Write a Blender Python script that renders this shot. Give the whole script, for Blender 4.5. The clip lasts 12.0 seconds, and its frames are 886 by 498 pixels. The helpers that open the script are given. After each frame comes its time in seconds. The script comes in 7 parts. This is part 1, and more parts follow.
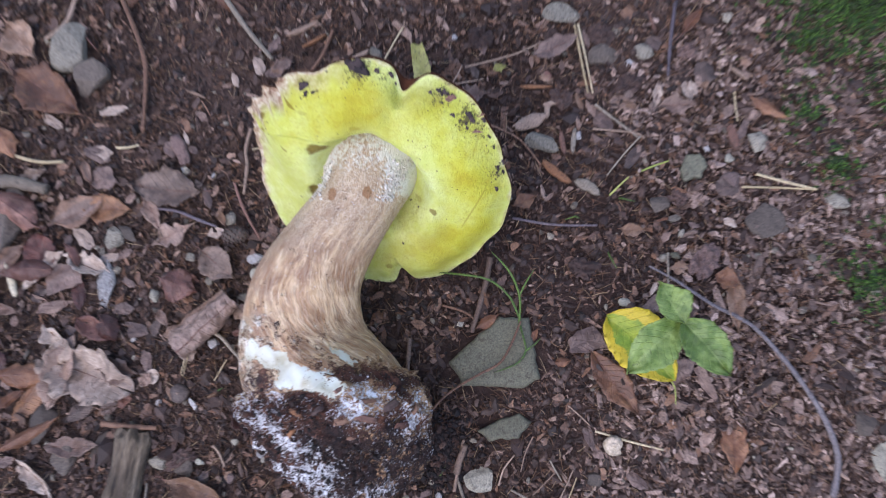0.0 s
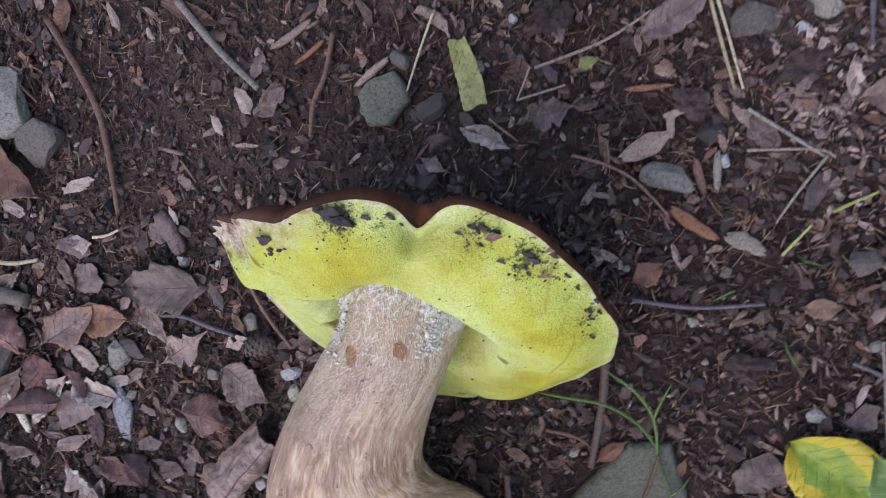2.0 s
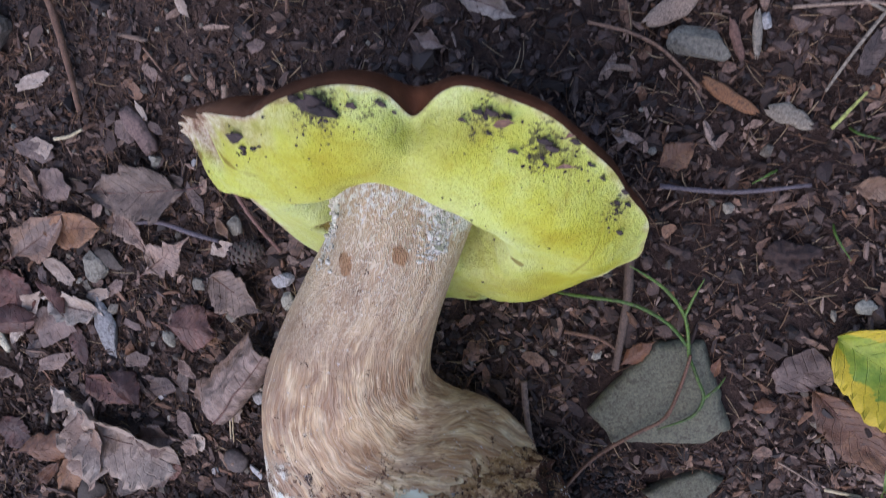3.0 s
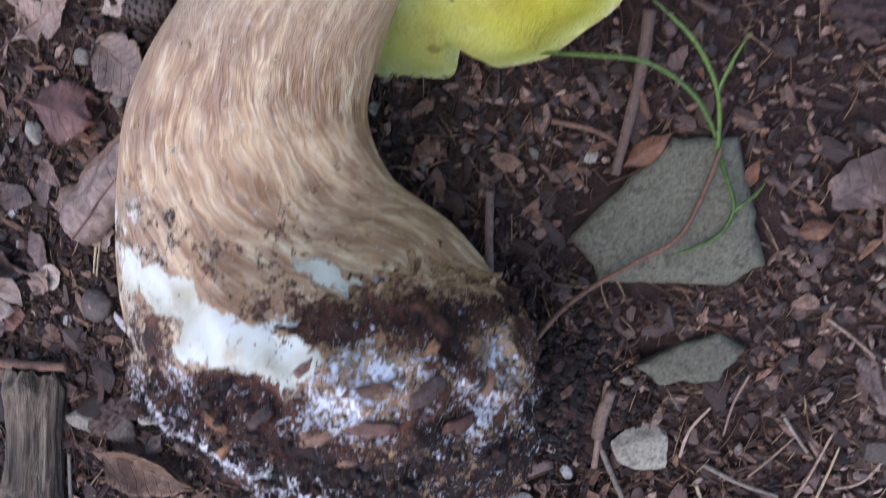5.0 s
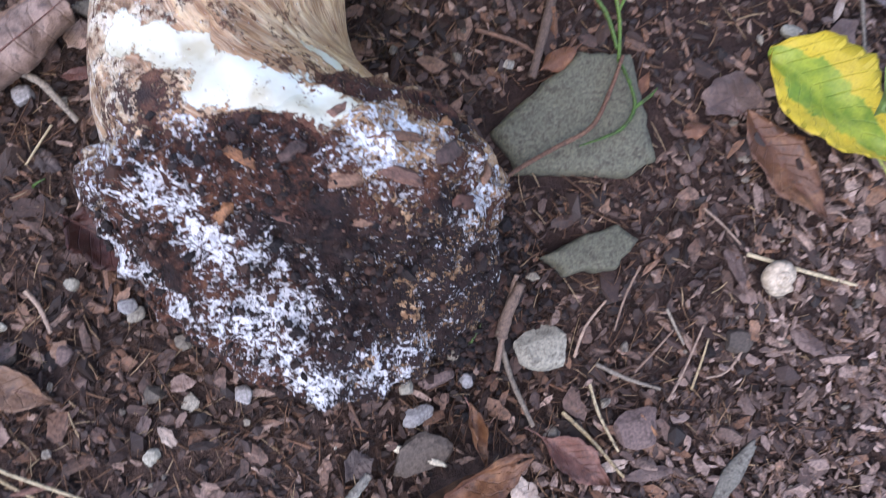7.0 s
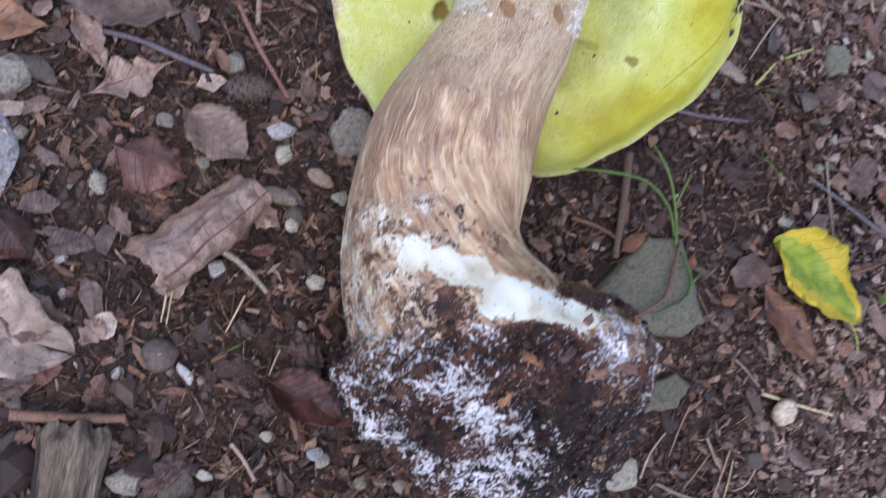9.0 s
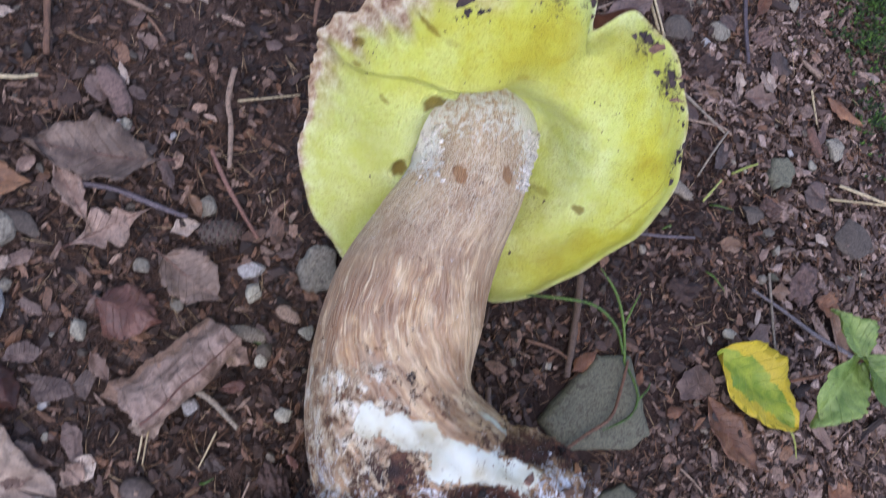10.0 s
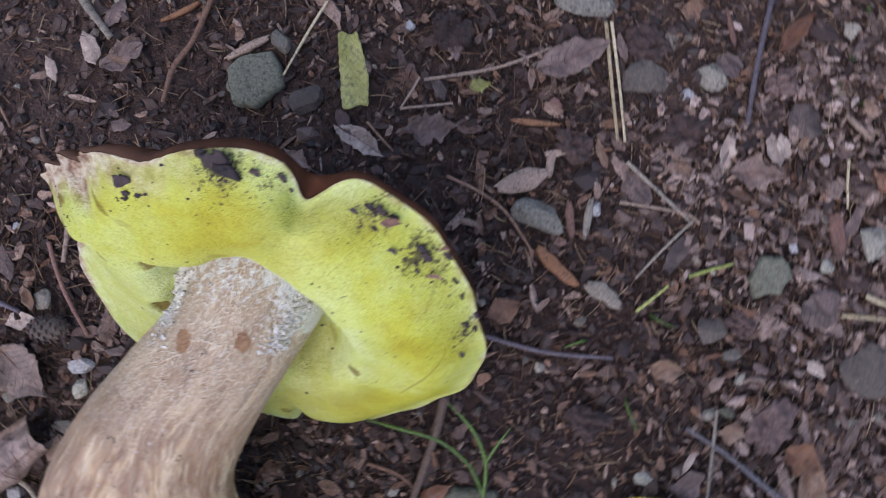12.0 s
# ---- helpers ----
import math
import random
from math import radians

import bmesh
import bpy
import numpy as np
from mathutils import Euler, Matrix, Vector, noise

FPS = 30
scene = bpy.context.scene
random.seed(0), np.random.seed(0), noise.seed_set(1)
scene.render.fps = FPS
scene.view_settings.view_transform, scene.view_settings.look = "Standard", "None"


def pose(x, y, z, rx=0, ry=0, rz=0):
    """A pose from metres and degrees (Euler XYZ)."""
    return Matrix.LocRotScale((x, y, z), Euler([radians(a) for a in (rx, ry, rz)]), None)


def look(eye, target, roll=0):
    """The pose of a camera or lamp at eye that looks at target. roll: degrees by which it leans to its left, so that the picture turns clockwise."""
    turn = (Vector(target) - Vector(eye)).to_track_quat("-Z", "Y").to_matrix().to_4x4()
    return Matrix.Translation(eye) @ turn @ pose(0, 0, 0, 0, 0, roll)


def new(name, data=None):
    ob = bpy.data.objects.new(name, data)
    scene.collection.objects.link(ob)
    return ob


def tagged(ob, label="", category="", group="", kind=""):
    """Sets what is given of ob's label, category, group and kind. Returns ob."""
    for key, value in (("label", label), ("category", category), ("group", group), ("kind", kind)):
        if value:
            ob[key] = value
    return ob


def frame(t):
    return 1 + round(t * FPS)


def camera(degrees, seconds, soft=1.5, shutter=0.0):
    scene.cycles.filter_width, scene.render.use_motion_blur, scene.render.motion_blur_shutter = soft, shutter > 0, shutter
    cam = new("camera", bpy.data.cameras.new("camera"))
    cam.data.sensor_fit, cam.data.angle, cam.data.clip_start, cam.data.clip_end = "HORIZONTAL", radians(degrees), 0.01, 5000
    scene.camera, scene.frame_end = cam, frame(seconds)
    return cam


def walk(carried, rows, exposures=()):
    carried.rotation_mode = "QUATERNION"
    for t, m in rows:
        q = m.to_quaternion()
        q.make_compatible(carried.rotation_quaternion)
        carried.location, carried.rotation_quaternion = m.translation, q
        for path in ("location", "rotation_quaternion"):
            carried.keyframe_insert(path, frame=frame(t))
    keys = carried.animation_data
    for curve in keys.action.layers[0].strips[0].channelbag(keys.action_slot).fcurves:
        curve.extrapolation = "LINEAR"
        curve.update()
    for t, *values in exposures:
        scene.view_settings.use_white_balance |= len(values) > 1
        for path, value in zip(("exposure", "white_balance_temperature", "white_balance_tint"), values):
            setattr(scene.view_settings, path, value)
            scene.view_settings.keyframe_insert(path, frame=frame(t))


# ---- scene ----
cam = camera(51.3, 12.0, soft=1.1, shutter=0.55)
PATH = [
    (0, 0.00187, -0.00388, 0.56438, 11.369, 5.766, -0.086),
    (0.5, 0.01341, 0.05483, 0.45812, 6.193, 7.980, 1.422),
    (1, 0.01708, 0.10441, 0.40864, 1.323, 10.680, 0.652),
    (1.5, 0.02878, 0.15568, 0.39677, -2.659, 14.171, -3.550),
    (2, 0.03507, 0.19568, 0.38908, -7.819, 17.173, -8.109),
    (2.5, 0.02671, 0.20061, 0.36002, -12.740, 17.382, -10.881),
    (3, 0.02177, 0.19434, 0.34795, -15.915, 16.830, -10.578),
    (3.2, 0.01989, 0.18486, 0.34762, -15.828, 16.957, -10.240),
    (4.8, -0.00700, 0.07540, 0.28252, -6.786, 16.328, -4.043),
    (5, -0.01065, 0.06121, 0.27958, -5.834, 15.957, -3.587),
    (5.5, -0.02666, 0.02408, 0.27766, -2.881, 15.884, -1.634),
    (6, -0.02849, 0.00078, 0.28210, 0.163, 15.153, -1.319),
    (6.5, -0.06783, -0.03588, 0.28813, 4.862, 5.103, 0.701),
    (6.7, -0.07897, -0.04531, 0.29079, 6.765, 0.165, -0.289),
    (8.3, -0.20859, -0.04609, 0.31082, 13.446, -15.174, -4.876),
    (8.5, -0.22151, -0.03798, 0.31936, 13.241, -16.242, -4.658),
    (9, -0.23516, -0.01572, 0.33690, 13.405, -19.355, -3.928),
    (9.5, -0.23855, 0.00690, 0.35946, 13.194, -20.832, -3.847),
    (10, -0.23339, 0.03332, 0.37542, 13.083, -20.126, -4.058),
    (10.5, -0.21362, 0.07524, 0.38565, 10.632, -19.232, -4.396),
    (11, -0.17284, 0.11483, 0.39735, 4.856, -15.092, -4.936),
    (11.5, -0.07692, 0.14257, 0.37351, -0.447, -4.715, -4.576),
    (12, -0.01252, 0.16580, 0.37326, -0.494, 2.577, 3.021),
]
EXPOSURES = [(t, stops, 6230, 22) for t, stops in ((0.0, 1.12), (1.0, 0.97), (2.0, 0.88), (3.0, 0.78), (5.0, 1.06), (6.0, 1.24), (6.5, 1.42), (8.5, 1.17), (10.5, 0.82), (11.2, 0.68), (12.0, 0.84))]
walk(cam, [(t, pose(x, y, z, rx, ry, rz)) for t, x, y, z, rx, ry, rz in PATH], EXPOSURES)

# ---- light: an overcast sky over a wood, high and a little from behind the foot of the mushroom ----
world = bpy.data.worlds.new("sky")
scene.world = world
world.use_nodes = True
wn = world.node_tree
sky = wn.nodes.new("ShaderNodeTexSky")
sky.sky_type = 'NISHITA'
sky.sun_disc = False
sky.sun_elevation = radians(58)
sky.sun_rotation = radians(215)
wn.links.new(sky.outputs["Color"], wn.nodes["Background"].inputs["Color"])
wn.nodes["Background"].inputs["Strength"].default_value = 0.15
sun = new("sun", bpy.data.lights.new("sun", "SUN"))
sun.data.energy = 0.9
sun.data.angle = radians(70)
sun.data.color = (1.0, 0.96, 0.92)
sun.matrix_world = look((-0.45, -0.5, 1.25), (-0.1, 0.08, 0.0))


# ---- materials ----
def nodes_of(name):
    m = bpy.data.materials.new(name)
    m.use_nodes = True
    nt = m.node_tree
    return m, nt, nt.nodes["Principled BSDF"]


def noise_tex(nt, scale, detail=4.0, rough=0.6, vector=None, distort=0.0):
    n = nt.nodes.new("ShaderNodeTexNoise")
    n.inputs["Scale"].default_value = scale
    n.inputs["Detail"].default_value = detail
    n.inputs["Roughness"].default_value = rough
    n.inputs["Distortion"].default_value = distort
    if vector is not None:
        nt.links.new(vector, n.inputs["Vector"])
    return n.outputs["Fac"]


def coords(nt, kind="Object", scale=(1, 1, 1)):
    c = nt.nodes.new("ShaderNodeTexCoord")
    mp = nt.nodes.new("ShaderNodeMapping")
    mp.inputs["Scale"].default_value = scale
    nt.links.new(c.outputs[kind], mp.inputs["Vector"])
    return mp.outputs["Vector"]


def ramp(nt, fac, stops, mode='LINEAR'):
    r = nt.nodes.new("ShaderNodeValToRGB")
    r.color_ramp.interpolation = mode
    while len(r.color_ramp.elements) < len(stops):
        r.color_ramp.elements.new(0.5)
    for e, (p, c) in zip(r.color_ramp.elements, stops):
        e.position = p
        e.color = (*c, 1.0) if len(c) == 3 else c
    nt.links.new(fac, r.inputs["Fac"])
    return r.outputs["Color"]


def grey(nt, fac, a, b):
    return ramp(nt, fac, [(a, (0, 0, 0)), (b, (1, 1, 1))])


def mix(nt, fac, a, b, blend='MIX'):
    m = nt.nodes.new("ShaderNodeMix")
    m.data_type = 'RGBA'
    m.blend_type = blend
    for sock, v in ((m.inputs[0], fac), (m.inputs[6], a), (m.inputs[7], b)):
        if isinstance(v, (int, float)):
            sock.default_value = v
        elif isinstance(v, tuple):
            sock.default_value = (*v, 1.0)
        else:
            nt.links.new(v, sock)
    return m.outputs[2]


def maths(nt, op, a, b=0.5):
    m = nt.nodes.new("ShaderNodeMath")
    m.operation = op
    for sock, v in zip(m.inputs, (a, b)):
        if isinstance(v, (int, float)):
            sock.default_value = v
        else:
            nt.links.new(v, sock)
    return m.outputs[0]


def attribute(nt, name):
    a = nt.nodes.new("ShaderNodeAttribute")
    a.attribute_name = name
    return a.outputs["Fac"]


def bump(nt, bsdf, height, strength, distance):
    b = nt.nodes.new("ShaderNodeBump")
    b.inputs["Strength"].default_value = strength
    b.inputs["Distance"].default_value = distance
    nt.links.new(height, b.inputs["Height"])
    nt.links.new(b.outputs["Normal"], bsdf.inputs["Normal"])


def per_piece(nt, island):
    if island:
        return nt.nodes.new("ShaderNodeNewGeometry").outputs["Random Per Island"]
    return nt.nodes.new("ShaderNodeObjectInfo").outputs["Random"]


def litter_material(name, stops, grain=900.0, stretch=(1, 1, 1), rough=0.75, island=False, bump_mm=0.3, spread=0.5, kind="Object", flecks=None):
    """Dead matter or stone: a colour for each piece from a ramp, with mottling and grain on it."""
    m, nt, p = nodes_of(name)
    v = coords(nt, kind, stretch)
    rnd = per_piece(nt, island)
    patch = noise_tex(nt, grain * 0.16, 3.0, 0.6, v)
    fine = noise_tex(nt, grain, 4.0, 0.65, v)
    fac = maths(nt, 'ADD', maths(nt, 'MULTIPLY', rnd, spread), maths(nt, 'MULTIPLY', patch, 1.0 - spread))
    col = ramp(nt, fac, stops)
    col = mix(nt, 0.8, col, ramp(nt, fine, [(0.28, (0.30, 0.28, 0.27)), (0.52, (1, 1, 1)), (0.75, (1.7, 1.65, 1.6))]), 'MULTIPLY')
    crust = grey(nt, noise_tex(nt, grain * 0.33, 4.0, 0.7, v), 0.52, 0.66)
    col = mix(nt, maths(nt, 'MULTIPLY', crust, 0.68), col, (0.032, 0.022, 0.017))
    if flecks:
        spots = grey(nt, noise_tex(nt, grain * 0.45, 2.0, 0.5, v), 0.62, 0.68)
        col = mix(nt, maths(nt, 'MULTIPLY', spots, 0.8), col, flecks)
    nt.links.new(col, p.inputs["Base Color"])
    nt.links.new(ramp(nt, fine, [(0.2, (rough - 0.15,) * 3), (0.8, (min(1, rough + 0.15),) * 3)]), p.inputs["Roughness"])
    p.inputs["Specular IOR Level"].default_value = 0.42
    bump(nt, p, fine, 0.7, bump_mm * 0.001)
    return m


def soil_material():
    m, nt, p = nodes_of("humus_soil")
    v = coords(nt)
    big = noise_tex(nt, 9.0, 4.0, 0.6, v)
    mid = noise_tex(nt, 130.0, 5.0, 0.65, v)
    fine = noise_tex(nt, 900.0, 4.0, 0.7, v)
    col = ramp(nt, mid, [(0.3, (0.020, 0.012, 0.010)), (0.5, (0.048, 0.028, 0.022)), (0.72, (0.109, 0.066, 0.049))])
    col = mix(nt, grey(nt, big, 0.42, 0.62), col, (0.046, 0.029, 0.024), 'MIX')
    # dry is the share of paler soil, growing away from the stones
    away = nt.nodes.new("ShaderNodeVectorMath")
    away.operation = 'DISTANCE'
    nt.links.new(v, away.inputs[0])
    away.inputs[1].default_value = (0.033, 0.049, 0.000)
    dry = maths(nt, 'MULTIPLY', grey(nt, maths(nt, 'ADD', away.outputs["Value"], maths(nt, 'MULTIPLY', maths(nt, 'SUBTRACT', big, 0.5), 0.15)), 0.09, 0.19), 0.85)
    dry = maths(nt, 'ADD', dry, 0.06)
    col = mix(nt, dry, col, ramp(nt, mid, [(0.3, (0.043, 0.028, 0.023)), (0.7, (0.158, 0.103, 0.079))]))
    col = mix(nt, 0.6, col, ramp(nt, fine, [(0.3, (0.3, 0.3, 0.3)), (0.55, (1, 1, 1)), (0.78, (2.0, 1.9, 1.8))]), 'MULTIPLY')
    nt.links.new(col, p.inputs["Base Color"])
    p.inputs["Roughness"].default_value = 0.85
    p.inputs["Specular IOR Level"].default_value = 0.25
    h = maths(nt, 'ADD', mid, maths(nt, 'MULTIPLY', fine, 0.5))
    bump(nt, p, h, 1.0, 0.0035)
    return m


def leaf_material(name, dark, light, vein, translucent=0.0, rough=0.47, edge=None):
    """A leaf blade: v runs across from the midrib, u along it; side veins in a herringbone."""
    m, nt, p = nodes_of(name)
    uv = nt.nodes.new("ShaderNodeUVMap")
    sep = nt.nodes.new("ShaderNodeSeparateXYZ")
    nt.links.new(uv.outputs["UV"], sep.inputs[0])
    along, across = sep.outputs[0], maths(nt, 'ABSOLUTE', sep.outputs[1])
    o = coords(nt)
    blot = noise_tex(nt, 110.0, 4.0, 0.65, o)
    fine = noise_tex(nt, 1400.0, 3.0, 0.6, o)
    rnd = per_piece(nt, False)
    fac = maths(nt, 'ADD', maths(nt, 'MULTIPLY', maths(nt, 'SUBTRACT', blot, 0.5), 1.3), maths(nt, 'ADD', 0.35, maths(nt, 'MULTIPLY', rnd, 0.3)))
    col = ramp(nt, fac, [(0.2, tuple(c * 0.6 for c in dark)), (0.45, dark), (0.75, light)])
    if edge:
        e = maths(nt, 'ADD', across, maths(nt, 'MULTIPLY', blot, 0.9))
        col = mix(nt, grey(nt, e, 0.94, 1.34), col, edge)
    wave = maths(nt, 'FRACT', maths(nt, 'SUBTRACT', maths(nt, 'MULTIPLY', along, 9.0), maths(nt, 'MULTIPLY', across, 2.2)))
    side = grey(nt, maths(nt, 'ABSOLUTE', maths(nt, 'SUBTRACT', wave, 0.5)), 0.43, 0.5)
    mid = maths(nt, 'LESS_THAN', across, 0.05)
    lines = maths(nt, 'MAXIMUM', maths(nt, 'MULTIPLY', side, 0.55), mid)
    col = mix(nt, maths(nt, 'MULTIPLY', lines, maths(nt, 'MULTIPLY', blot, 0.6)), col, vein)
    col = mix(nt, 0.4, col, ramp(nt, fine, [(0.3, (0.55, 0.55, 0.55)), (0.6, (1.1, 1.1, 1.1))]), 'MULTIPLY')
    spots = grey(nt, noise_tex(nt, 420.0, 2.0, 0.5, o), 0.68, 0.73)
    col = mix(nt, maths(nt, 'MULTIPLY', spots, 0.6), col, tuple(c * 0.35 for c in dark))
    if not translucent:
        soiled = grey(nt, noise_tex(nt, 260.0, 5.0, 0.7, o, 0.5), 0.53, 0.66)
        col = mix(nt, maths(nt, 'MULTIPLY', soiled, 0.6), col, (0.045, 0.031, 0.026))
    nt.links.new(col, p.inputs["Base Color"])
    p.inputs["Roughness"].default_value = rough
    p.inputs["Specular IOR Level"].default_value = 0.5
    if translucent:
        p.inputs["Subsurface Weight"].default_value = translucent
        p.inputs["Subsurface Radius"].default_value = (0.002, 0.002, 0.0005)
        p.inputs["Subsurface Scale"].default_value = 0.5
    crumple = noise_tex(nt, 520.0, 4.0, 0.65, o, 0.6)
    bump(nt, p, maths(nt, 'ADD', maths(nt, 'MULTIPLY', lines, -0.6), maths(nt, 'ADD', maths(nt, 'MULTIPLY', blot, 0.8), maths(nt, 'MULTIPLY', crumple, 0.15 if translucent else 0.55))), 0.7, 0.0011)
    return m


def pore_material():
    """The yellow tube layer: fine pores, paler and greener towards the margin, bruises and slug bites from the stain layer."""
    m, nt, p = nodes_of("yellow_pores")
    o = coords(nt)
    cloud = noise_tex(nt, 45.0, 4.0, 0.6, o)
    col = ramp(nt, cloud, [(0.34, (0.43, 0.385, 0.022)), (0.45, (0.53, 0.52, 0.045)), (0.55, (0.60, 0.63, 0.09)), (0.66, (0.66, 0.73, 0.19))])
    col = mix(nt, attribute(nt, "pale"), col, ramp(nt, noise_tex(nt, 110.0, 4.0, 0.65, o), [(0.35, (0.58, 0.64, 0.16)), (0.65, (0.71, 0.78, 0.33))]))
    col = mix(nt, attribute(nt, "rim"), col, ramp(nt, noise_tex(nt, 220.0, 4.0, 0.7, o), [(0.35, (0.20, 0.10, 0.06)), (0.46, (0.42, 0.28, 0.18)), (0.56, (0.60, 0.49, 0.34)), (0.66, (0.74, 0.68, 0.54))]))
    col = mix(nt, attribute(nt, "bruise"), col, (0.165, 0.098, 0.008))
    ochre = grey(nt, noise_tex(nt, 120.0, 5.0, 0.7, o, 0.5), 0.50, 0.68)
    col = mix(nt, maths(nt, 'MULTIPLY', ochre, maths(nt, 'MULTIPLY', attribute(nt, "warm"), 0.75)), col, (0.40, 0.31, 0.018))
    col = mix(nt, maths(nt, 'MULTIPLY', attribute(nt, "warm"), 0.45), col, (0.50, 0.44, 0.022))
    pits = noise_tex(nt, 1250.0, 3.0, 0.6, o, 0.6)
    worn = grey(nt, noise_tex(nt, 55.0, 3.0, 0.6, o), 0.36, 0.56)
    col = mix(nt, maths(nt, 'MULTIPLY', grey(nt, pits, 0.52, 0.66), maths(nt, 'ADD', 0.10, maths(nt, 'MULTIPLY', worn, 0.38))), col, (0.27, 0.22, 0.012))
    specks = grey(nt, noise_tex(nt, 520.0, 3.0, 0.6, o), 0.70, 0.75)
    col = mix(nt, maths(nt, 'MULTIPLY', specks, 0.18), col, (0.22, 0.17, 0.02))
    dusty = attribute(nt, "dust")
    dust = grey(nt, maths(nt, 'ADD', dusty, maths(nt, 'MULTIPLY', maths(nt, 'SUBTRACT', noise_tex(nt, 520.0, 5.0, 0.75, o), 0.5), 2.2)), 0.58, 0.72)
    col = mix(nt, maths(nt, 'MULTIPLY', dust, 0.85), col, (0.05, 0.035, 0.018))
    nt.links.new(col, p.inputs["Base Color"])
    p.inputs["Roughness"].default_value = 0.62
    p.inputs["Specular IOR Level"].default_value = 0.35
    p.inputs["Subsurface Weight"].default_value = 0.15
    p.inputs["Subsurface Radius"].default_value = (0.004, 0.003, 0.001)
    p.inputs["Subsurface Scale"].default_value = 0.6
    h = maths(nt, 'ADD', maths(nt, 'MULTIPLY', pits, -0.9), maths(nt, 'ADD', maths(nt, 'MULTIPLY', cloud, 1.6), maths(nt, 'MULTIPLY', noise_tex(nt, 300.0, 3.0, 0.6, o), 0.7)))
    bump(nt, p, h, 0.9, 0.0014)
    return m


def skin_material():
    m, nt, p = nodes_of("brown_cap_skin")
    o = coords(nt)
    a = noise_tex(nt, 60.0, 4.0, 0.6, o)
    b = noise_tex(nt, 800.0, 4.0, 0.65, o)
    col = ramp(nt, a, [(0.3, (0.028, 0.010, 0.005)), (0.55, (0.068, 0.024, 0.011)), (0.8, (0.14, 0.058, 0.028))])
    col = mix(nt, attribute(nt, "rim"), col, (0.26, 0.14, 0.085))
    nt.links.new(col, p.inputs["Base Color"])
    p.inputs["Roughness"].default_value = 0.75
    p.inputs["Specular IOR Level"].default_value = 0.1
    bump(nt, p, b, 0.5, 0.0006)
    return m


def crust(nt, col, o):
    """Layers that stem and foot share: scuffed ochre skin, bared flesh, caked earth, white mould. Gives colour, flesh and earth."""
    n1, n2, n3 = (noise_tex(nt, k, 5.0, 0.7, o) for k in (150.0, 480.0, 1300.0))
    mixed = maths(nt, 'ADD', maths(nt, 'MULTIPLY', n1, 0.40), maths(nt, 'ADD', maths(nt, 'MULTIPLY', n2, 0.36), maths(nt, 'MULTIPLY', n3, 0.24)))
    fine = maths(nt, 'ADD', maths(nt, 'MULTIPLY', noise_tex(nt, 230.0, 5.0, 0.75, o, 0.6), 0.52), maths(nt, 'MULTIPLY', noise_tex(nt, 800.0, 4.0, 0.75, o), 0.48))

    def patchy(name, field, gain, lo, hi):
        return grey(nt, maths(nt, 'ADD', attribute(nt, name), maths(nt, 'MULTIPLY', maths(nt, 'SUBTRACT', field, 0.5), gain)), lo, hi)

    wrinkle = noise_tex(nt, 120.0, 6.0, 0.72, o, 0.8)
    worn = patchy("worn", n1, 3.4, 0.50, 0.90)
    col = mix(nt, worn, col, ramp(nt, wrinkle, [(0.36, (0.10, 0.056, 0.034)), (0.44, (0.27, 0.165, 0.095)), (0.51, (0.50, 0.39, 0.26)), (0.58, (0.67, 0.60, 0.46)), (0.68, (0.76, 0.73, 0.64))]))
    torn = patchy("flesh", maths(nt, 'ADD', maths(nt, 'MULTIPLY', n1, 0.6), maths(nt, 'MULTIPLY', n2, 0.4)), 3.0, 0.44, 0.52)
    col = mix(nt, torn, col, ramp(nt, noise_tex(nt, 90.0, 3.0, 0.5, o), [(0.35, (0.46, 0.42, 0.29)), (0.48, (0.60, 0.59, 0.46)), (0.62, (0.67, 0.69, 0.585))]))
    earth = patchy("earth", mixed, 5.0, 0.44, 0.58)
    col = mix(nt, earth, col, ramp(nt, maths(nt, 'ADD', maths(nt, 'MULTIPLY', n1, 0.5), maths(nt, 'MULTIPLY', n2, 0.5)), [(0.36, (0.006, 0.004, 0.005)), (0.45, (0.018, 0.010, 0.008)), (0.53, (0.085, 0.034, 0.021)), (0.64, (0.20, 0.095, 0.052))]))
    wet = patchy("wet", noise_tex(nt, 60.0, 4.0, 0.65, o), 2.4, 0.35, 0.65)
    col = mix(nt, maths(nt, 'MULTIPLY', maths(nt, 'MULTIPLY', earth, wet), 0.85), col, ramp(nt, n2, [(0.4, (0.006, 0.005, 0.006)), (0.65, (0.028, 0.018, 0.017))]))
    felt = patchy("felt", fine, 4.2, 0.50, 0.64)
    col = mix(nt, felt, col, ramp(nt, n3, [(0.35, (0.55, 0.55, 0.56)), (0.55, (0.81, 0.815, 0.815))]))
    grit = grey(nt, noise_tex(nt, 520.0, 3.0, 0.6, o), 0.66, 0.71)
    col = mix(nt, maths(nt, 'MULTIPLY', grit, attribute(nt, "worn")), col, (0.035, 0.022, 0.016))
    relief = maths(nt, 'ADD', maths(nt, 'MULTIPLY', wrinkle, worn), maths(nt, 'ADD', maths(nt, 'MULTIPLY', earth, maths(nt, 'ADD', n1, n2)), maths(nt, 'MULTIPLY', felt, 0.5)))
    return col, torn, relief


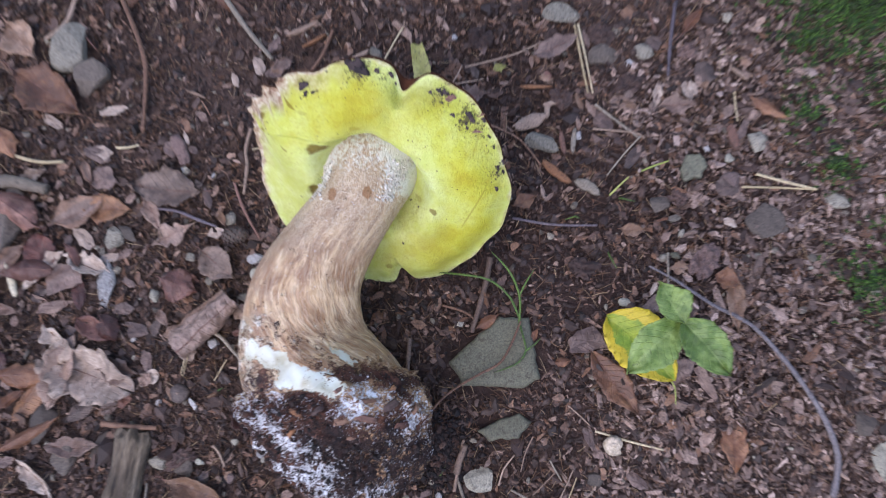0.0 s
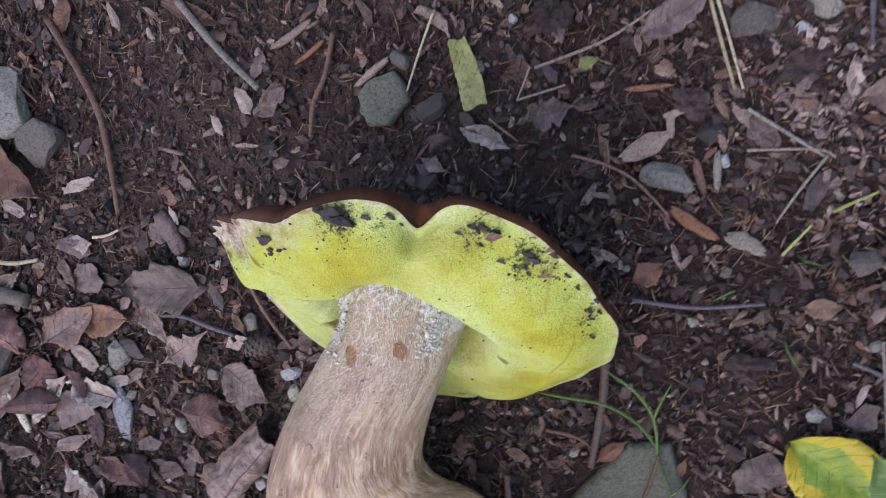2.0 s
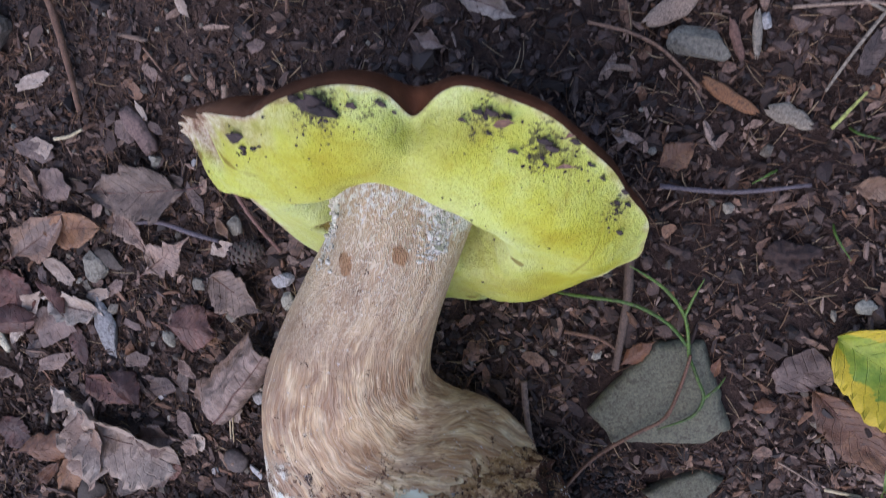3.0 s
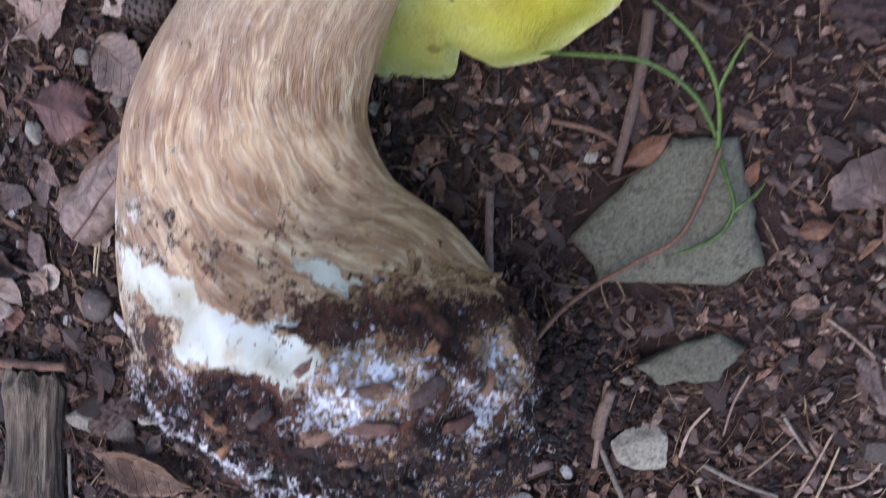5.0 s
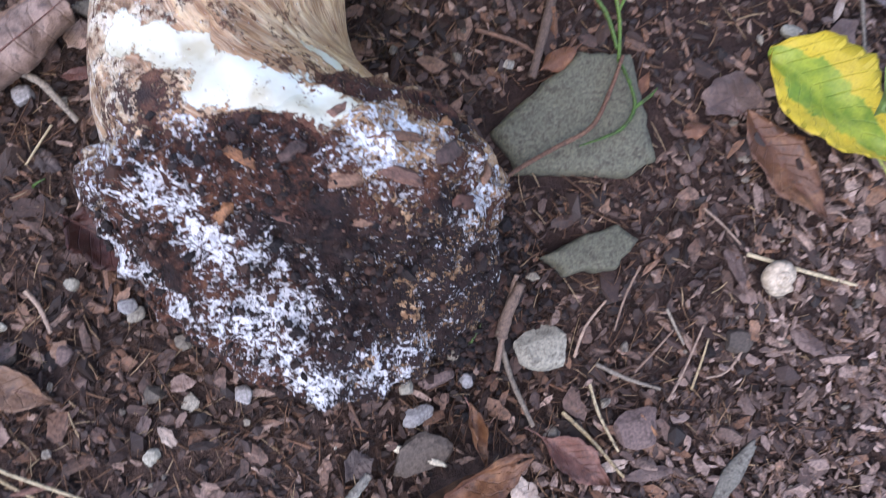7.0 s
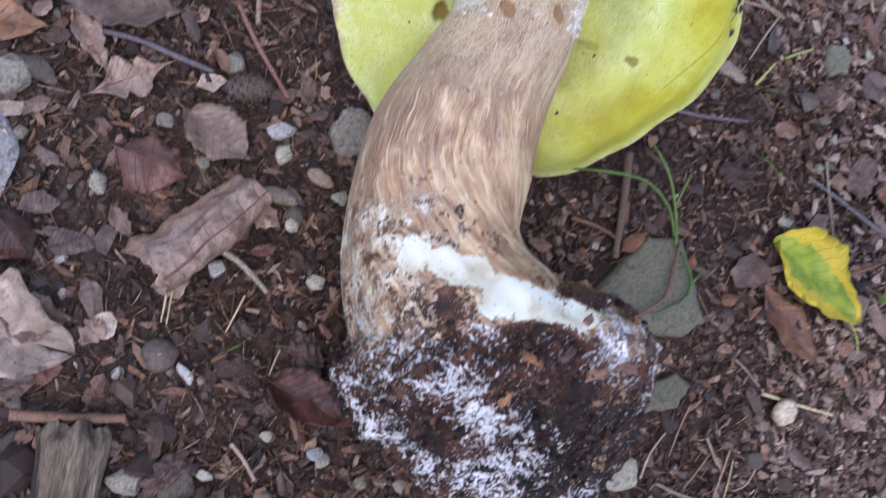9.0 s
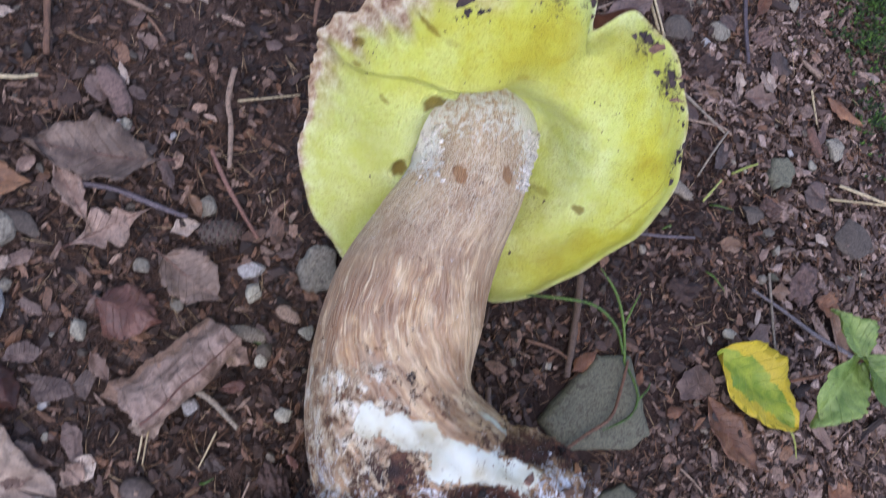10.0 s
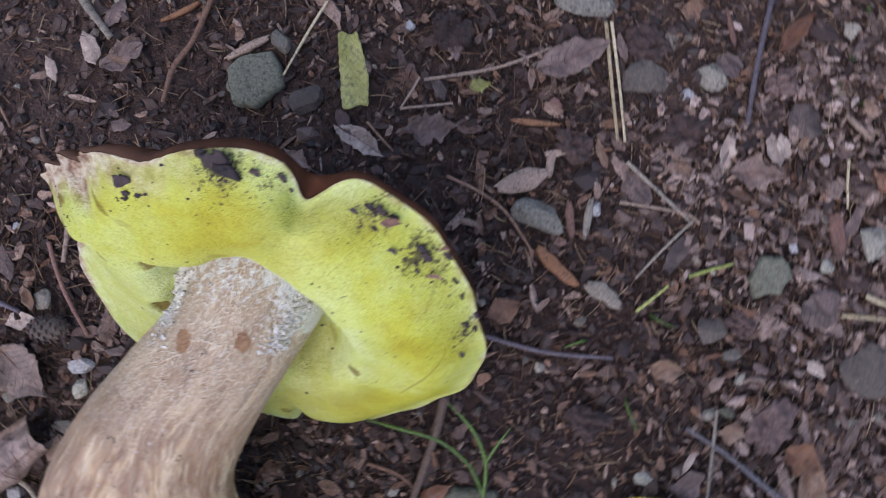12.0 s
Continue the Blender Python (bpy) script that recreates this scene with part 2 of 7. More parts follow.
def stem_material():
    """Tan stem: wavy fibres that run with it, a pale raised net, white flesh where the skin is torn, dirt at the foot."""
    m, nt, p = nodes_of("tan_stem")
    o = coords(nt)
    wobble = nt.nodes.new("ShaderNodeTexNoise")
    wobble.inputs["Scale"].default_value = 38.0
    wobble.inputs["Detail"].default_value = 3.0
    nt.links.new(o, wobble.inputs["Vector"])
    shift = nt.nodes.new("ShaderNodeVectorMath")
    shift.operation = 'MULTIPLY_ADD'
    nt.links.new(wobble.outputs["Color"], shift.inputs[0])
    shift.inputs[1].default_value = (0.0125, 0.0080, 0)
    nt.links.new(coords(nt, "UV"), shift.inputs[2])

    def along(across, down):
        mp = nt.nodes.new("ShaderNodeMapping")
        mp.inputs["Scale"].default_value = (across, down, 1)
        nt.links.new(shift.outputs[0], mp.inputs["Vector"])
        return mp.outputs["Vector"]

    streak = noise_tex(nt, 1.0, 5.0, 0.6, along(210, 48), 0.9)
    fibre = noise_tex(nt, 1.0, 4.0, 0.7, along(1300, 110), 0.5)
    broad = noise_tex(nt, 1.0, 5.0, 0.65, along(80, 34), 1.0)
    dash = noise_tex(nt, 1.0, 4.0, 0.6, along(420, 75), 0.5)
    stain = noise_tex(nt, 55.0, 5.0, 0.65, o, 0.8)
    col = ramp(nt, streak, [(0.32, (0.22, 0.108, 0.055)), (0.43, (0.41, 0.245, 0.128)), (0.51, (0.56, 0.368, 0.195)), (0.59, (0.67, 0.48, 0.275)), (0.70, (0.79, 0.63, 0.41))])
    col = mix(nt, maths(nt, 'MULTIPLY', grey(nt, broad, 0.45, 0.60), 0.9), col, ramp(nt, fibre, [(0.35, (0.19, 0.090, 0.040)), (0.65, (0.41, 0.230, 0.115))]))
    # brown mottling, stronger towards one flank
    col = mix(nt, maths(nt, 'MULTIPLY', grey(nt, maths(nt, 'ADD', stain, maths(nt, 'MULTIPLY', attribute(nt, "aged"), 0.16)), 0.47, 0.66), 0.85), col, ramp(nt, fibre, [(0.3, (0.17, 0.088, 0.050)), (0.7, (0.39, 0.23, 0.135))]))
    col = mix(nt, maths(nt, 'MULTIPLY', grey(nt, dash, 0.57, 0.68), 0.7), col, (0.84, 0.67, 0.43))
    col = mix(nt, 0.38, col, ramp(nt, fibre, [(0.3, (0.55, 0.51, 0.47)), (0.5, (1, 1, 1)), (0.70, (1.4, 1.4, 1.4))]), 'MULTIPLY')
    top = attribute(nt, "top")
    col = mix(nt, maths(nt, 'MULTIPLY', top, 0.8), col, ramp(nt, streak, [(0.3, (0.36, 0.225, 0.130)), (0.7, (0.60, 0.425, 0.265))]))
    net = 0
    for across, down, amount in ((1050, 400, top), (640, 75, maths(nt, 'MULTIPLY', maths(nt, 'SUBTRACT', 1.0, top), 0.24))):
        vor = nt.nodes.new("ShaderNodeTexVoronoi")
        vor.feature = 'DISTANCE_TO_EDGE'
        vor.inputs["Scale"].default_value = 1.0
        nt.links.new(along(across, down), vor.inputs["Vector"])
        line = grey(nt, vor.outputs["Distance"], 0.03, 0.17)
        line = maths(nt, 'MULTIPLY', maths(nt, 'SUBTRACT', 1.0, line), amount)
        net = maths(nt, 'MAXIMUM', net, line)
    net = maths(nt, 'MULTIPLY', net, grey(nt, noise_tex(nt, 160.0, 3.0, 0.6, o), 0.22, 0.50))
    col = mix(nt, maths(nt, 'MULTIPLY', net, 0.8), col, (0.78, 0.67, 0.49))
    woolly = grey(nt, maths(nt, 'ADD', attribute(nt, "collar"), maths(nt, 'MULTIPLY', maths(nt, 'SUBTRACT', noise_tex(nt, 420.0, 5.0, 0.75, o), 0.5), 3.2)), 0.45, 0.75)
    col = mix(nt, maths(nt, 'MULTIPLY', woolly, 0.95), col, (0.82, 0.80, 0.74))
    col, torn, relief = crust(nt, col, o)
    grit = grey(nt, noise_tex(nt, 430.0, 3.0, 0.6, o), 0.71, 0.74)
    col = mix(nt, maths(nt, 'MULTIPLY', grit, 0.5), col, (0.09, 0.045, 0.025))
    blot = maths(nt, 'ADD', attribute(nt, "bruise"), maths(nt, 'MULTIPLY', maths(nt, 'SUBTRACT', noise_tex(nt, 420.0, 3.0, 0.6, o), 0.5), 0.9))
    col = mix(nt, maths(nt, 'MULTIPLY', grey(nt, blot, 0.3, 0.6), 0.85), col, ramp(nt, fibre, [(0.35, (0.24, 0.11, 0.045)), (0.65, (0.40, 0.205, 0.085))]))
    nt.links.new(col, p.inputs["Base Color"])
    p.inputs["Roughness"].default_value = 0.62
    p.inputs["Specular IOR Level"].default_value = 0.35
    p.inputs["Subsurface Weight"].default_value = 0.08
    p.inputs["Subsurface Radius"].default_value = (0.004, 0.002, 0.001)
    p.inputs["Subsurface Scale"].default_value = 0.5
    calm = maths(nt, 'SUBTRACT', 1.0, torn)
    h = maths(nt, 'ADD', maths(nt, 'MULTIPLY', streak, 0.9), maths(nt, 'ADD', maths(nt, 'MULTIPLY', fibre, 0.3), maths(nt, 'ADD', maths(nt, 'MULTIPLY', net, 0.5), relief)))
    bump(nt, p, maths(nt, 'MULTIPLY', calm, h), 0.75, 0.0013)
    return m


def foot_material():
    """The earth-caked foot: the same layers over pale ochre skin."""
    m, nt, p = nodes_of("earthy_foot")
    o = coords(nt)
    skin = ramp(nt, noise_tex(nt, 300.0, 4.0, 0.65, o), [(0.38, (0.20, 0.110, 0.056)), (0.5, (0.38, 0.235, 0.125)), (0.62, (0.55, 0.39, 0.24))])
    col, torn, relief = crust(nt, skin, o)
    nt.links.new(col, p.inputs["Base Color"])
    p.inputs["Roughness"].default_value = 0.8
    p.inputs["Specular IOR Level"].default_value = 0.25
    bump(nt, p, maths(nt, 'MULTIPLY', maths(nt, 'SUBTRACT', 1.0, torn), relief), 0.9, 0.0016)
    return m


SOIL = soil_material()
PORES, SKIN, STEM, FOOT = pore_material(), skin_material(), stem_material(), foot_material()
DIRT = litter_material("black_earth", [(0.2, (0.018, 0.013, 0.015)), (0.7, (0.075, 0.050, 0.047))], 1500, rough=0.85)
LEAF = {
    "tan": leaf_material("tan_dead_leaf", (0.20, 0.11, 0.06), (0.40, 0.26, 0.17), (0.16, 0.09, 0.05)),
    "brown": leaf_material("brown_dead_leaf", (0.13, 0.055, 0.025), (0.30, 0.15, 0.07), (0.10, 0.045, 0.02)),
    "orange": leaf_material("orange_dead_leaf", (0.16, 0.065, 0.028), (0.34, 0.165, 0.08), (0.12, 0.05, 0.022)),
    "pink": leaf_material("pinkish_dead_leaf", (0.190, 0.118, 0.086), (0.410, 0.280, 0.205), (0.240, 0.150, 0.108)),
    "pale": leaf_material("pale_dead_leaf", (0.370, 0.275, 0.207), (0.630, 0.510, 0.396), (0.340, 0.245, 0.180)),
    "rust": leaf_material("rusty_dead_leaf", (0.125, 0.052, 0.036), (0.28, 0.138, 0.098), (0.11, 0.045, 0.032)),
    "darkred": leaf_material("dark_red_dead_leaf", (0.055, 0.018, 0.012), (0.16, 0.055, 0.035), (0.05, 0.018, 0.012), rough=0.5),
    "mauve": leaf_material("mauve_dead_leaf", (0.105, 0.066, 0.051), (0.240, 0.158, 0.122), (0.110, 0.070, 0.054)),
    "yellow": leaf_material("yellowing_leaf", (0.15, 0.25, 0.016), (0.33, 0.39, 0.030), (0.36, 0.42, 0.05), 0.15, 0.5, edge=(0.56, 0.42, 0.02)),
    "green": leaf_material("fresh_green_leaf", (0.092, 0.160, 0.028), (0.225, 0.315, 0.080), (0.28, 0.38, 0.12), 0.15, 0.5),
    "curled": leaf_material("curled_dead_leaf", (0.175, 0.113, 0.082), (0.345, 0.240, 0.185), (0.14, 0.086, 0.06), edge=(0.25, 0.145, 0.09)),
    "umber": leaf_material("umber_rotten_leaf", (0.050, 0.032, 0.024), (0.125, 0.082, 0.061), (0.050, 0.032, 0.024)),
    "drab": leaf_material("drab_brown_dead_leaf", (0.115, 0.076, 0.054), (0.235, 0.162, 0.118), (0.10, 0.064, 0.044)),
    "scrap": leaf_material("olive_leaf_scrap", (0.28, 0.27, 0.06), (0.46, 0.43, 0.13), (0.36, 0.35, 0.1)),
}
BARK = {
    "mauve": litter_material("mauve_bark", [(0.25, (0.07, 0.042, 0.036)), (0.75, (0.19, 0.125, 0.105))], 700, rough=0.8, bump_mm=0.6),
    "umber": litter_material("umber_bark", [(0.25, (0.04, 0.024, 0.02)), (0.75, (0.13, 0.082, 0.066))], 700, rough=0.8, bump_mm=0.6),
    "rust": litter_material("rusty_bark", [(0.25, (0.09, 0.04, 0.028)), (0.75, (0.22, 0.12, 0.085))], 700, rough=0.8, bump_mm=0.6),
}
STONE = {
    "green": litter_material("grey_green_stone", [(0.2, (0.096, 0.094, 0.060)), (0.8, (0.176, 0.171, 0.115))], 1100, rough=0.75, flecks=(0.070, 0.066, 0.044), bump_mm=0.7),
    "pale": litter_material("pale_stone", [(0.2, (0.260, 0.240, 0.181)), (0.8, (0.500, 0.470, 0.361))], 900, rough=0.8, flecks=(0.170, 0.160, 0.129)),
    "grey": litter_material("grey_stone", [(0.2, (0.120, 0.108, 0.083)), (0.8, (0.300, 0.270, 0.206))], 900, rough=0.8, flecks=(0.090, 0.085, 0.073)),
    "dark": litter_material("dark_stone", [(0.2, (0.062, 0.048, 0.037)), (0.8, (0.155, 0.125, 0.097))], 900, rough=0.75),
    "blue": litter_material("blue_grey_stone", [(0.2, (0.17, 0.165, 0.155)), (0.8, (0.32, 0.31, 0.295))], 900, rough=0.7),
    "white": litter_material("white_quartz", [(0.2, (0.26, 0.247, 0.228)), (0.8, (0.47, 0.45, 0.42))], 900, rough=0.5),
    "umber": litter_material("brown_stone", [(0.2, (0.09, 0.06, 0.05)), (0.8, (0.20, 0.14, 0.12))], 900, rough=0.8),
}
WOOD = {
    "root": litter_material("brown_root", [(0.2, (0.12, 0.06, 0.035)), (0.8, (0.28, 0.16, 0.10))], 1500, (1, 1, 1), 0.7),
    "dark": litter_material("dark_damp_wood", [(0.2, (0.070, 0.045, 0.032)), (0.8, (0.185, 0.125, 0.090))], 1300, (1, 1, 1), 0.75),
    "tanw": litter_material("tan_wood", [(0.2, (0.20, 0.13, 0.09)), (0.8, (0.40, 0.29, 0.21))], 1500, (1, 1, 1), 0.75),
    "greyw": litter_material("weathered_wood", [(0.2, (0.130, 0.105, 0.077)), (0.8, (0.330, 0.280, 0.211))], 1300, (1, 1, 1), 0.8),
    "purple": litter_material("purplish_twig", [(0.2, (0.075, 0.058, 0.066)), (0.8, (0.20, 0.165, 0.175))], 1500, (1, 1, 1), 0.6),
    "ashen": litter_material("ash_grey_twig", [(0.2, (0.13, 0.112, 0.112)), (0.8, (0.27, 0.235, 0.23))], 1500, (1, 1, 1), 0.6),
    "redw": litter_material("reddish_stalk", [(0.2, (0.11, 0.045, 0.035)), (0.8, (0.25, 0.13, 0.095))], 1500, (1, 1, 1), 0.65),
    "straw": litter_material("straw", [(0.2, (0.36, 0.27, 0.14)), (0.8, (0.62, 0.52, 0.32))], 1500, (1, 1, 1), 0.6),
    "palew": litter_material("pale_lichened_wood", [(0.2, (0.14, 0.13, 0.10)), (0.8, (0.29, 0.27, 0.215))], 1200, (1, 1, 1), 0.85),
    "greenw": litter_material("yellow_green_straw", [(0.2, (0.22, 0.26, 0.05)), (0.8, (0.42, 0.44, 0.13))], 1500, (1, 1, 1), 0.6),
    "cream": litter_material("cream_wood", [(0.2, (0.58, 0.52, 0.35)), (0.8, (0.74, 0.68, 0.50))], 1500, (1, 1, 1), 0.6),
    "orange": litter_material("orange_wood", [(0.2, (0.20, 0.085, 0.035)), (0.8, (0.38, 0.19, 0.09))], 1500, (1, 1, 1), 0.7),
}
BONNET = litter_material("fungus_bonnet", [(0.2, (0.085, 0.062, 0.050)), (0.8, (0.18, 0.14, 0.115))], 700, rough=0.6, bump_mm=0.1)
GRASS = litter_material("grass_blade", [(0.2, (0.045, 0.095, 0.014)), (0.8, (0.12, 0.21, 0.035))], 1200, (1, 1, 1), 0.45)
MOSS = litter_material("green_moss", [(0.15, (0.008, 0.018, 0.005)), (0.5, (0.024, 0.062, 0.009)), (0.85, (0.085, 0.175, 0.018))], 500, (1, 1, 1), 0.7, island=True, spread=0.75)
SHELL = litter_material("snail_shell", [(0.2, (0.42, 0.33, 0.22)), (0.8, (0.72, 0.66, 0.55))], 500, (1, 1, 1), 0.35)
CHIPS = litter_material("mixed_chips", [(0.10, (0.022, 0.013, 0.009)), (0.38, (0.057, 0.034, 0.026)), (0.58, (0.114, 0.072, 0.053)), (0.70, (0.180, 0.090, 0.048)), (0.82, (0.229, 0.150, 0.111)), (0.96, (0.414, 0.294, 0.220))], 1100, island=True, spread=0.85)
FRAGMENTS = litter_material("leaf_fragments", [(0.1, (0.038, 0.021, 0.013)), (0.4, (0.082, 0.047, 0.034)), (0.65, (0.153, 0.094, 0.069)), (0.82, (0.218, 0.113, 0.061)), (0.95, (0.393, 0.274, 0.203))], 900, island=True, spread=0.8, rough=0.6, bump_mm=0.6)
DRYBITS = litter_material("dry_bits", [(0.1, (0.092, 0.058, 0.045)), (0.45, (0.188, 0.130, 0.102)), (0.8, (0.315, 0.220, 0.172)), (0.96, (0.490, 0.375, 0.310))], 1100, island=True, spread=0.85)
CRUMBS = litter_material("soil_crumb", [(0.1, (0.020, 0.014, 0.011)), (0.5, (0.051, 0.032, 0.025)), (0.9, (0.131, 0.083, 0.063))], 1800, island=True, spread=0.8, rough=0.60)
NEEDLES = litter_material("dead_needles", [(0.1, (0.031, 0.016, 0.009)), (0.5, (0.093, 0.045, 0.022)), (0.78, (0.196, 0.105, 0.055)), (0.95, (0.412, 0.300, 0.168))], 1500, island=True, spread=0.9, rough=0.65)
GRAVEL = litter_material("mixed_gravel", [(0.1, (0.072, 0.058, 0.044)), (0.5, (0.175, 0.148, 0.111)), (0.85, (0.278, 0.245, 0.185)), (0.97, (0.474, 0.440, 0.344))], 1200, island=True, spread=0.85)
WOOL = litter_material("white_wool", [(0.1, (0.50, 0.46, 0.38)), (0.9, (0.80, 0.77, 0.70))], 1500, island=True, spread=0.6, rough=0.9)
FOOTBITS = litter_material("rusty_bits", [(0.1, (0.006, 0.004, 0.004)), (0.6, (0.018, 0.010, 0.008)), (0.86, (0.060, 0.028, 0.017)), (0.98, (0.22, 0.13, 0.09))], 1500, island=True, spread=0.85, rough=0.85)


# ---- building helpers ----
def link_mesh(name, verts, faces, material, parent=None, label="", smooth=True):
    me = bpy.data.meshes.new(name)
    me.from_pydata([tuple(v) for v in verts], [], [tuple(f) for f in faces])
    me.materials.append(material)
    if smooth:
        me.polygons.foreach_set("use_smooth", np.ones(len(me.polygons), dtype=bool))
    me.update()
    ob = new(name, me)
    if parent is not None:
        ob.parent = parent
    if label:
        ob["label"] = label
    return ob


def part(name, bm, material, parent, label="", smooth=True):
    bmesh.ops.recalc_face_normals(bm, faces=bm.faces)
    me = bpy.data.meshes.new(name)
    bm.to_mesh(me)
    bm.free()
    me.materials.append(material)
    if smooth:
        me.polygons.foreach_set("use_smooth", np.ones(len(me.polygons), dtype=bool))
    ob = new(name, me)
    if parent is not None:
        ob.parent = parent
    if label:
        ob["label"] = label
    return ob


def step(a, b, x):
    t = np.clip((np.asarray(x, float) - a) / (b - a), 0, 1)
    return t * t * (3 - 2 * t)


def lumps(p, scale, octaves=3, seed=0.0):
    """Smooth noise, about -1 to 1, for each row of p."""
    q = np.asarray(p, float) * scale + seed
    return np.array([noise.fractal(Vector(v), 1.0, 2.0, octaves) for v in q])


def fine_lumps(x, y, seed=0):
    """Cheap sums of waves for large sheets."""
    r = np.random.RandomState(seed)
    h = np.zeros_like(x)
    for n in range(26):
        f = 25 * 1.19 ** n
        a, ph = r.uniform(0, 6.28, 2)
        h += np.sin(f * (x * np.cos(a) + y * np.sin(a)) + ph + 2.0 * np.sin(f * 0.37 * (x * np.sin(a) - y * np.cos(a)) + ph)) / f ** 0.8
    return h


def level(x, y):
    """The lie of the ground: nearly level, lower beyond the mushroom's foot."""
    return 0.002 - 0.022 * step(0.03, -0.045, y) * step(-0.17, -0.06, x) * step(1.2, 0.45, np.abs(x)) * step(-1.2, -0.4, y)


def ground_height(x, y):
    x, y = np.asarray(x, float), np.asarray(y, float)
    near = step(1.5, 0.6, np.hypot(x, y))
    return level(x, y) - 0.0025 + near * 0.011 * fine_lumps(x, y)


# ---- the ground: one sheet, close-meshed near the mushroom, out to the horizon ----
def spaced(lo, hi, cell, far):
    mid = np.arange(lo, hi + cell / 2, cell)
    out = np.geomspace(cell, far, 34)
    return np.concatenate([lo - out[::-1], mid, hi + out])


gx, gy = spaced(-0.48, 0.32, 0.002, 60.0), spaced(-0.2, 0.42, 0.002, 60.0)
GX, GY = np.meshgrid(gx, gy)
GZ = ground_height(GX, GY)
nx, ny = len(gx), len(gy)
ids = np.arange(nx * ny).reshape(ny, nx)
quads = np.stack([ids[:-1, :-1], ids[:-1, 1:], ids[1:, 1:], ids[1:, :-1]], -1).reshape(-1, 4)
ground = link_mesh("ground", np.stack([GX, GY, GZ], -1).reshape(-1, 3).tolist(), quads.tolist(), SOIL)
tagged(ground, "dark brown humus soil of a forest floor", "ground", kind="structure")

# ---- the mushroom ----
mushroom = tagged(new("mushroom"), "large bolete lying on its side, yellow pores, tan stem, earthy foot", "mushroom")
CAP = Vector((-0.0881, 0.1395, 0.0604))
CAP_U, CAP_V, CAP_N = Vector((0.9853, -0.1708, 0.0)), Vector((0.1104, 0.6369, 0.7630)), Vector((-0.1303, -0.7518, 0.6464))


def on_cap(u, v, h):
    u, v, h = (np.asarray(a, float)[..., None] for a in (u, v, h))
    return np.array(CAP) + u * np.array(CAP_U) + v * np.array(CAP_V) + h * np.array(CAP_N)


def notch(th, at, width):
    d = (th - radians(at) + math.pi) % (2 * math.pi) - math.pi
    return np.exp(-(d / radians(width)) ** 2)


def cap_radius(th, notched=1.0):
    """The cap's edge: nearly round, wavy and frayed on one side, with a deep cleft and a bite."""
    r = 0.0770 + 0.0012 * np.sin(3 * th + 0.6) + 0.0010 * np.sin(7 * th + 2.0) + 0.0006 * np.sin(17 * th)
    frayed = notch(th, 150, 34)
    r = r + notched * frayed * 0.0008 * (np.sin(11 * th + 2 * np.sin(5 * th)) + np.sin(29 * th + 3 * np.sin(7 * th)) + 0.8 * np.sin(67 * th + 4 * np.sin(13 * th)))
    r = r - notched * 0.0135 * notch(th, 74.5, 4.6) - 0.0110 * notch(th, -76, 3.6) - 0.004 * notch(th, 112, 6) - 0.003 * notch(th, 139, 2.5) + 0.0008 * notch(th, 143.5, 2.2) - 0.0022 * notch(th, 150, 3) + 0.0042 * notch(th, 160, 12) - 0.0015 * notch(th, 178, 22)
    return r


def cap_height(s, th, r):
    """How far the tube layer swells out of the edge's plane, s from 0 at the middle to 1 at the edge."""
    side = 0.5 + 0.5 * np.cos(th - radians(35))
    swell = 0.0045 + 0.0095 * side
    prof = step(0.36 - 0.07 * side, 0.57 - 0.06 * side, s) * (1 - step(0.72, 1.02, s) ** 1.6)
    h = swell * prof - 0.015 * (1 - step(0.32 - 0.06 * side, 0.49 - 0.05 * side, s))
    deg = np.degrees(th) % 360
    u, v = r * np.cos(th), r * np.sin(th)
    lobe = step(0.0240, 0.0290, v + 0.0014 * np.sin(170 * u) - 0.12 * (u + 0.045)) * step(0.004, -0.022, u) * step(0.34, 0.48, s)
    h = h + 0.0062 * lobe * (1 - 0.75 * step(0.80, 1.0, s)) * (1 - 0.5 * step(0.035, 0.065, v))
    h = h + 0.0036 * np.exp(-((u + 0.0330) / 0.0110) ** 2 - ((v - 0.0165) / 0.0075) ** 2) - 0.0022 * np.exp(-(((u + 0.0330) / 0.0048) ** 2 + ((v - 0.0190) / 0.0036) ** 2) ** 2) - 0.003 * np.exp(-(((u + 0.036) / 0.0032) ** 2 + ((v + 0.0125) / 0.0042) ** 2) ** 2)
    h = h - 0.0048 * notch(th, 75, 8) * step(0.44, 0.78, s) * (1 - step(0.90, 1.0, s)) + 0.0035 * notch(th, 105, 24) * step(0.55, 1.0, s) - 0.0030 * notch(th, 63, 9) * step(0.75, 1.0, s)
    h = h + 0.0020 * np.sin(2 * th + 0.4) * step(0.5, 1.0, s) - 0.0105 * notch(th, -158, 30) * step(0.42, 0.9, s)
    # the margin bends back on the frayed side and above the cleft's far lobe, and rises between them
    h = h - 0.0105 * notch(th, 160, 24) * step(0.62, 0.98, s) - 0.0035 * notch(th, -170, 22) * step(0.7, 1.0, s)
    h = h - 0.0062 * notch(th, 52, 22) * step(0.58, 0.88, s) + 0.0042 * notch(th, 112, 15) * step(0.78, 0.96, s)
    h = h - 0.0030 * notch(th, 97, 26) * (1 - step(0.46, 0.66, s)) * step(0.36, 0.44, s)
    return h + 0.0010 * np.sin(5 * th + 9 * s) * step(0.3, 0.6, s)


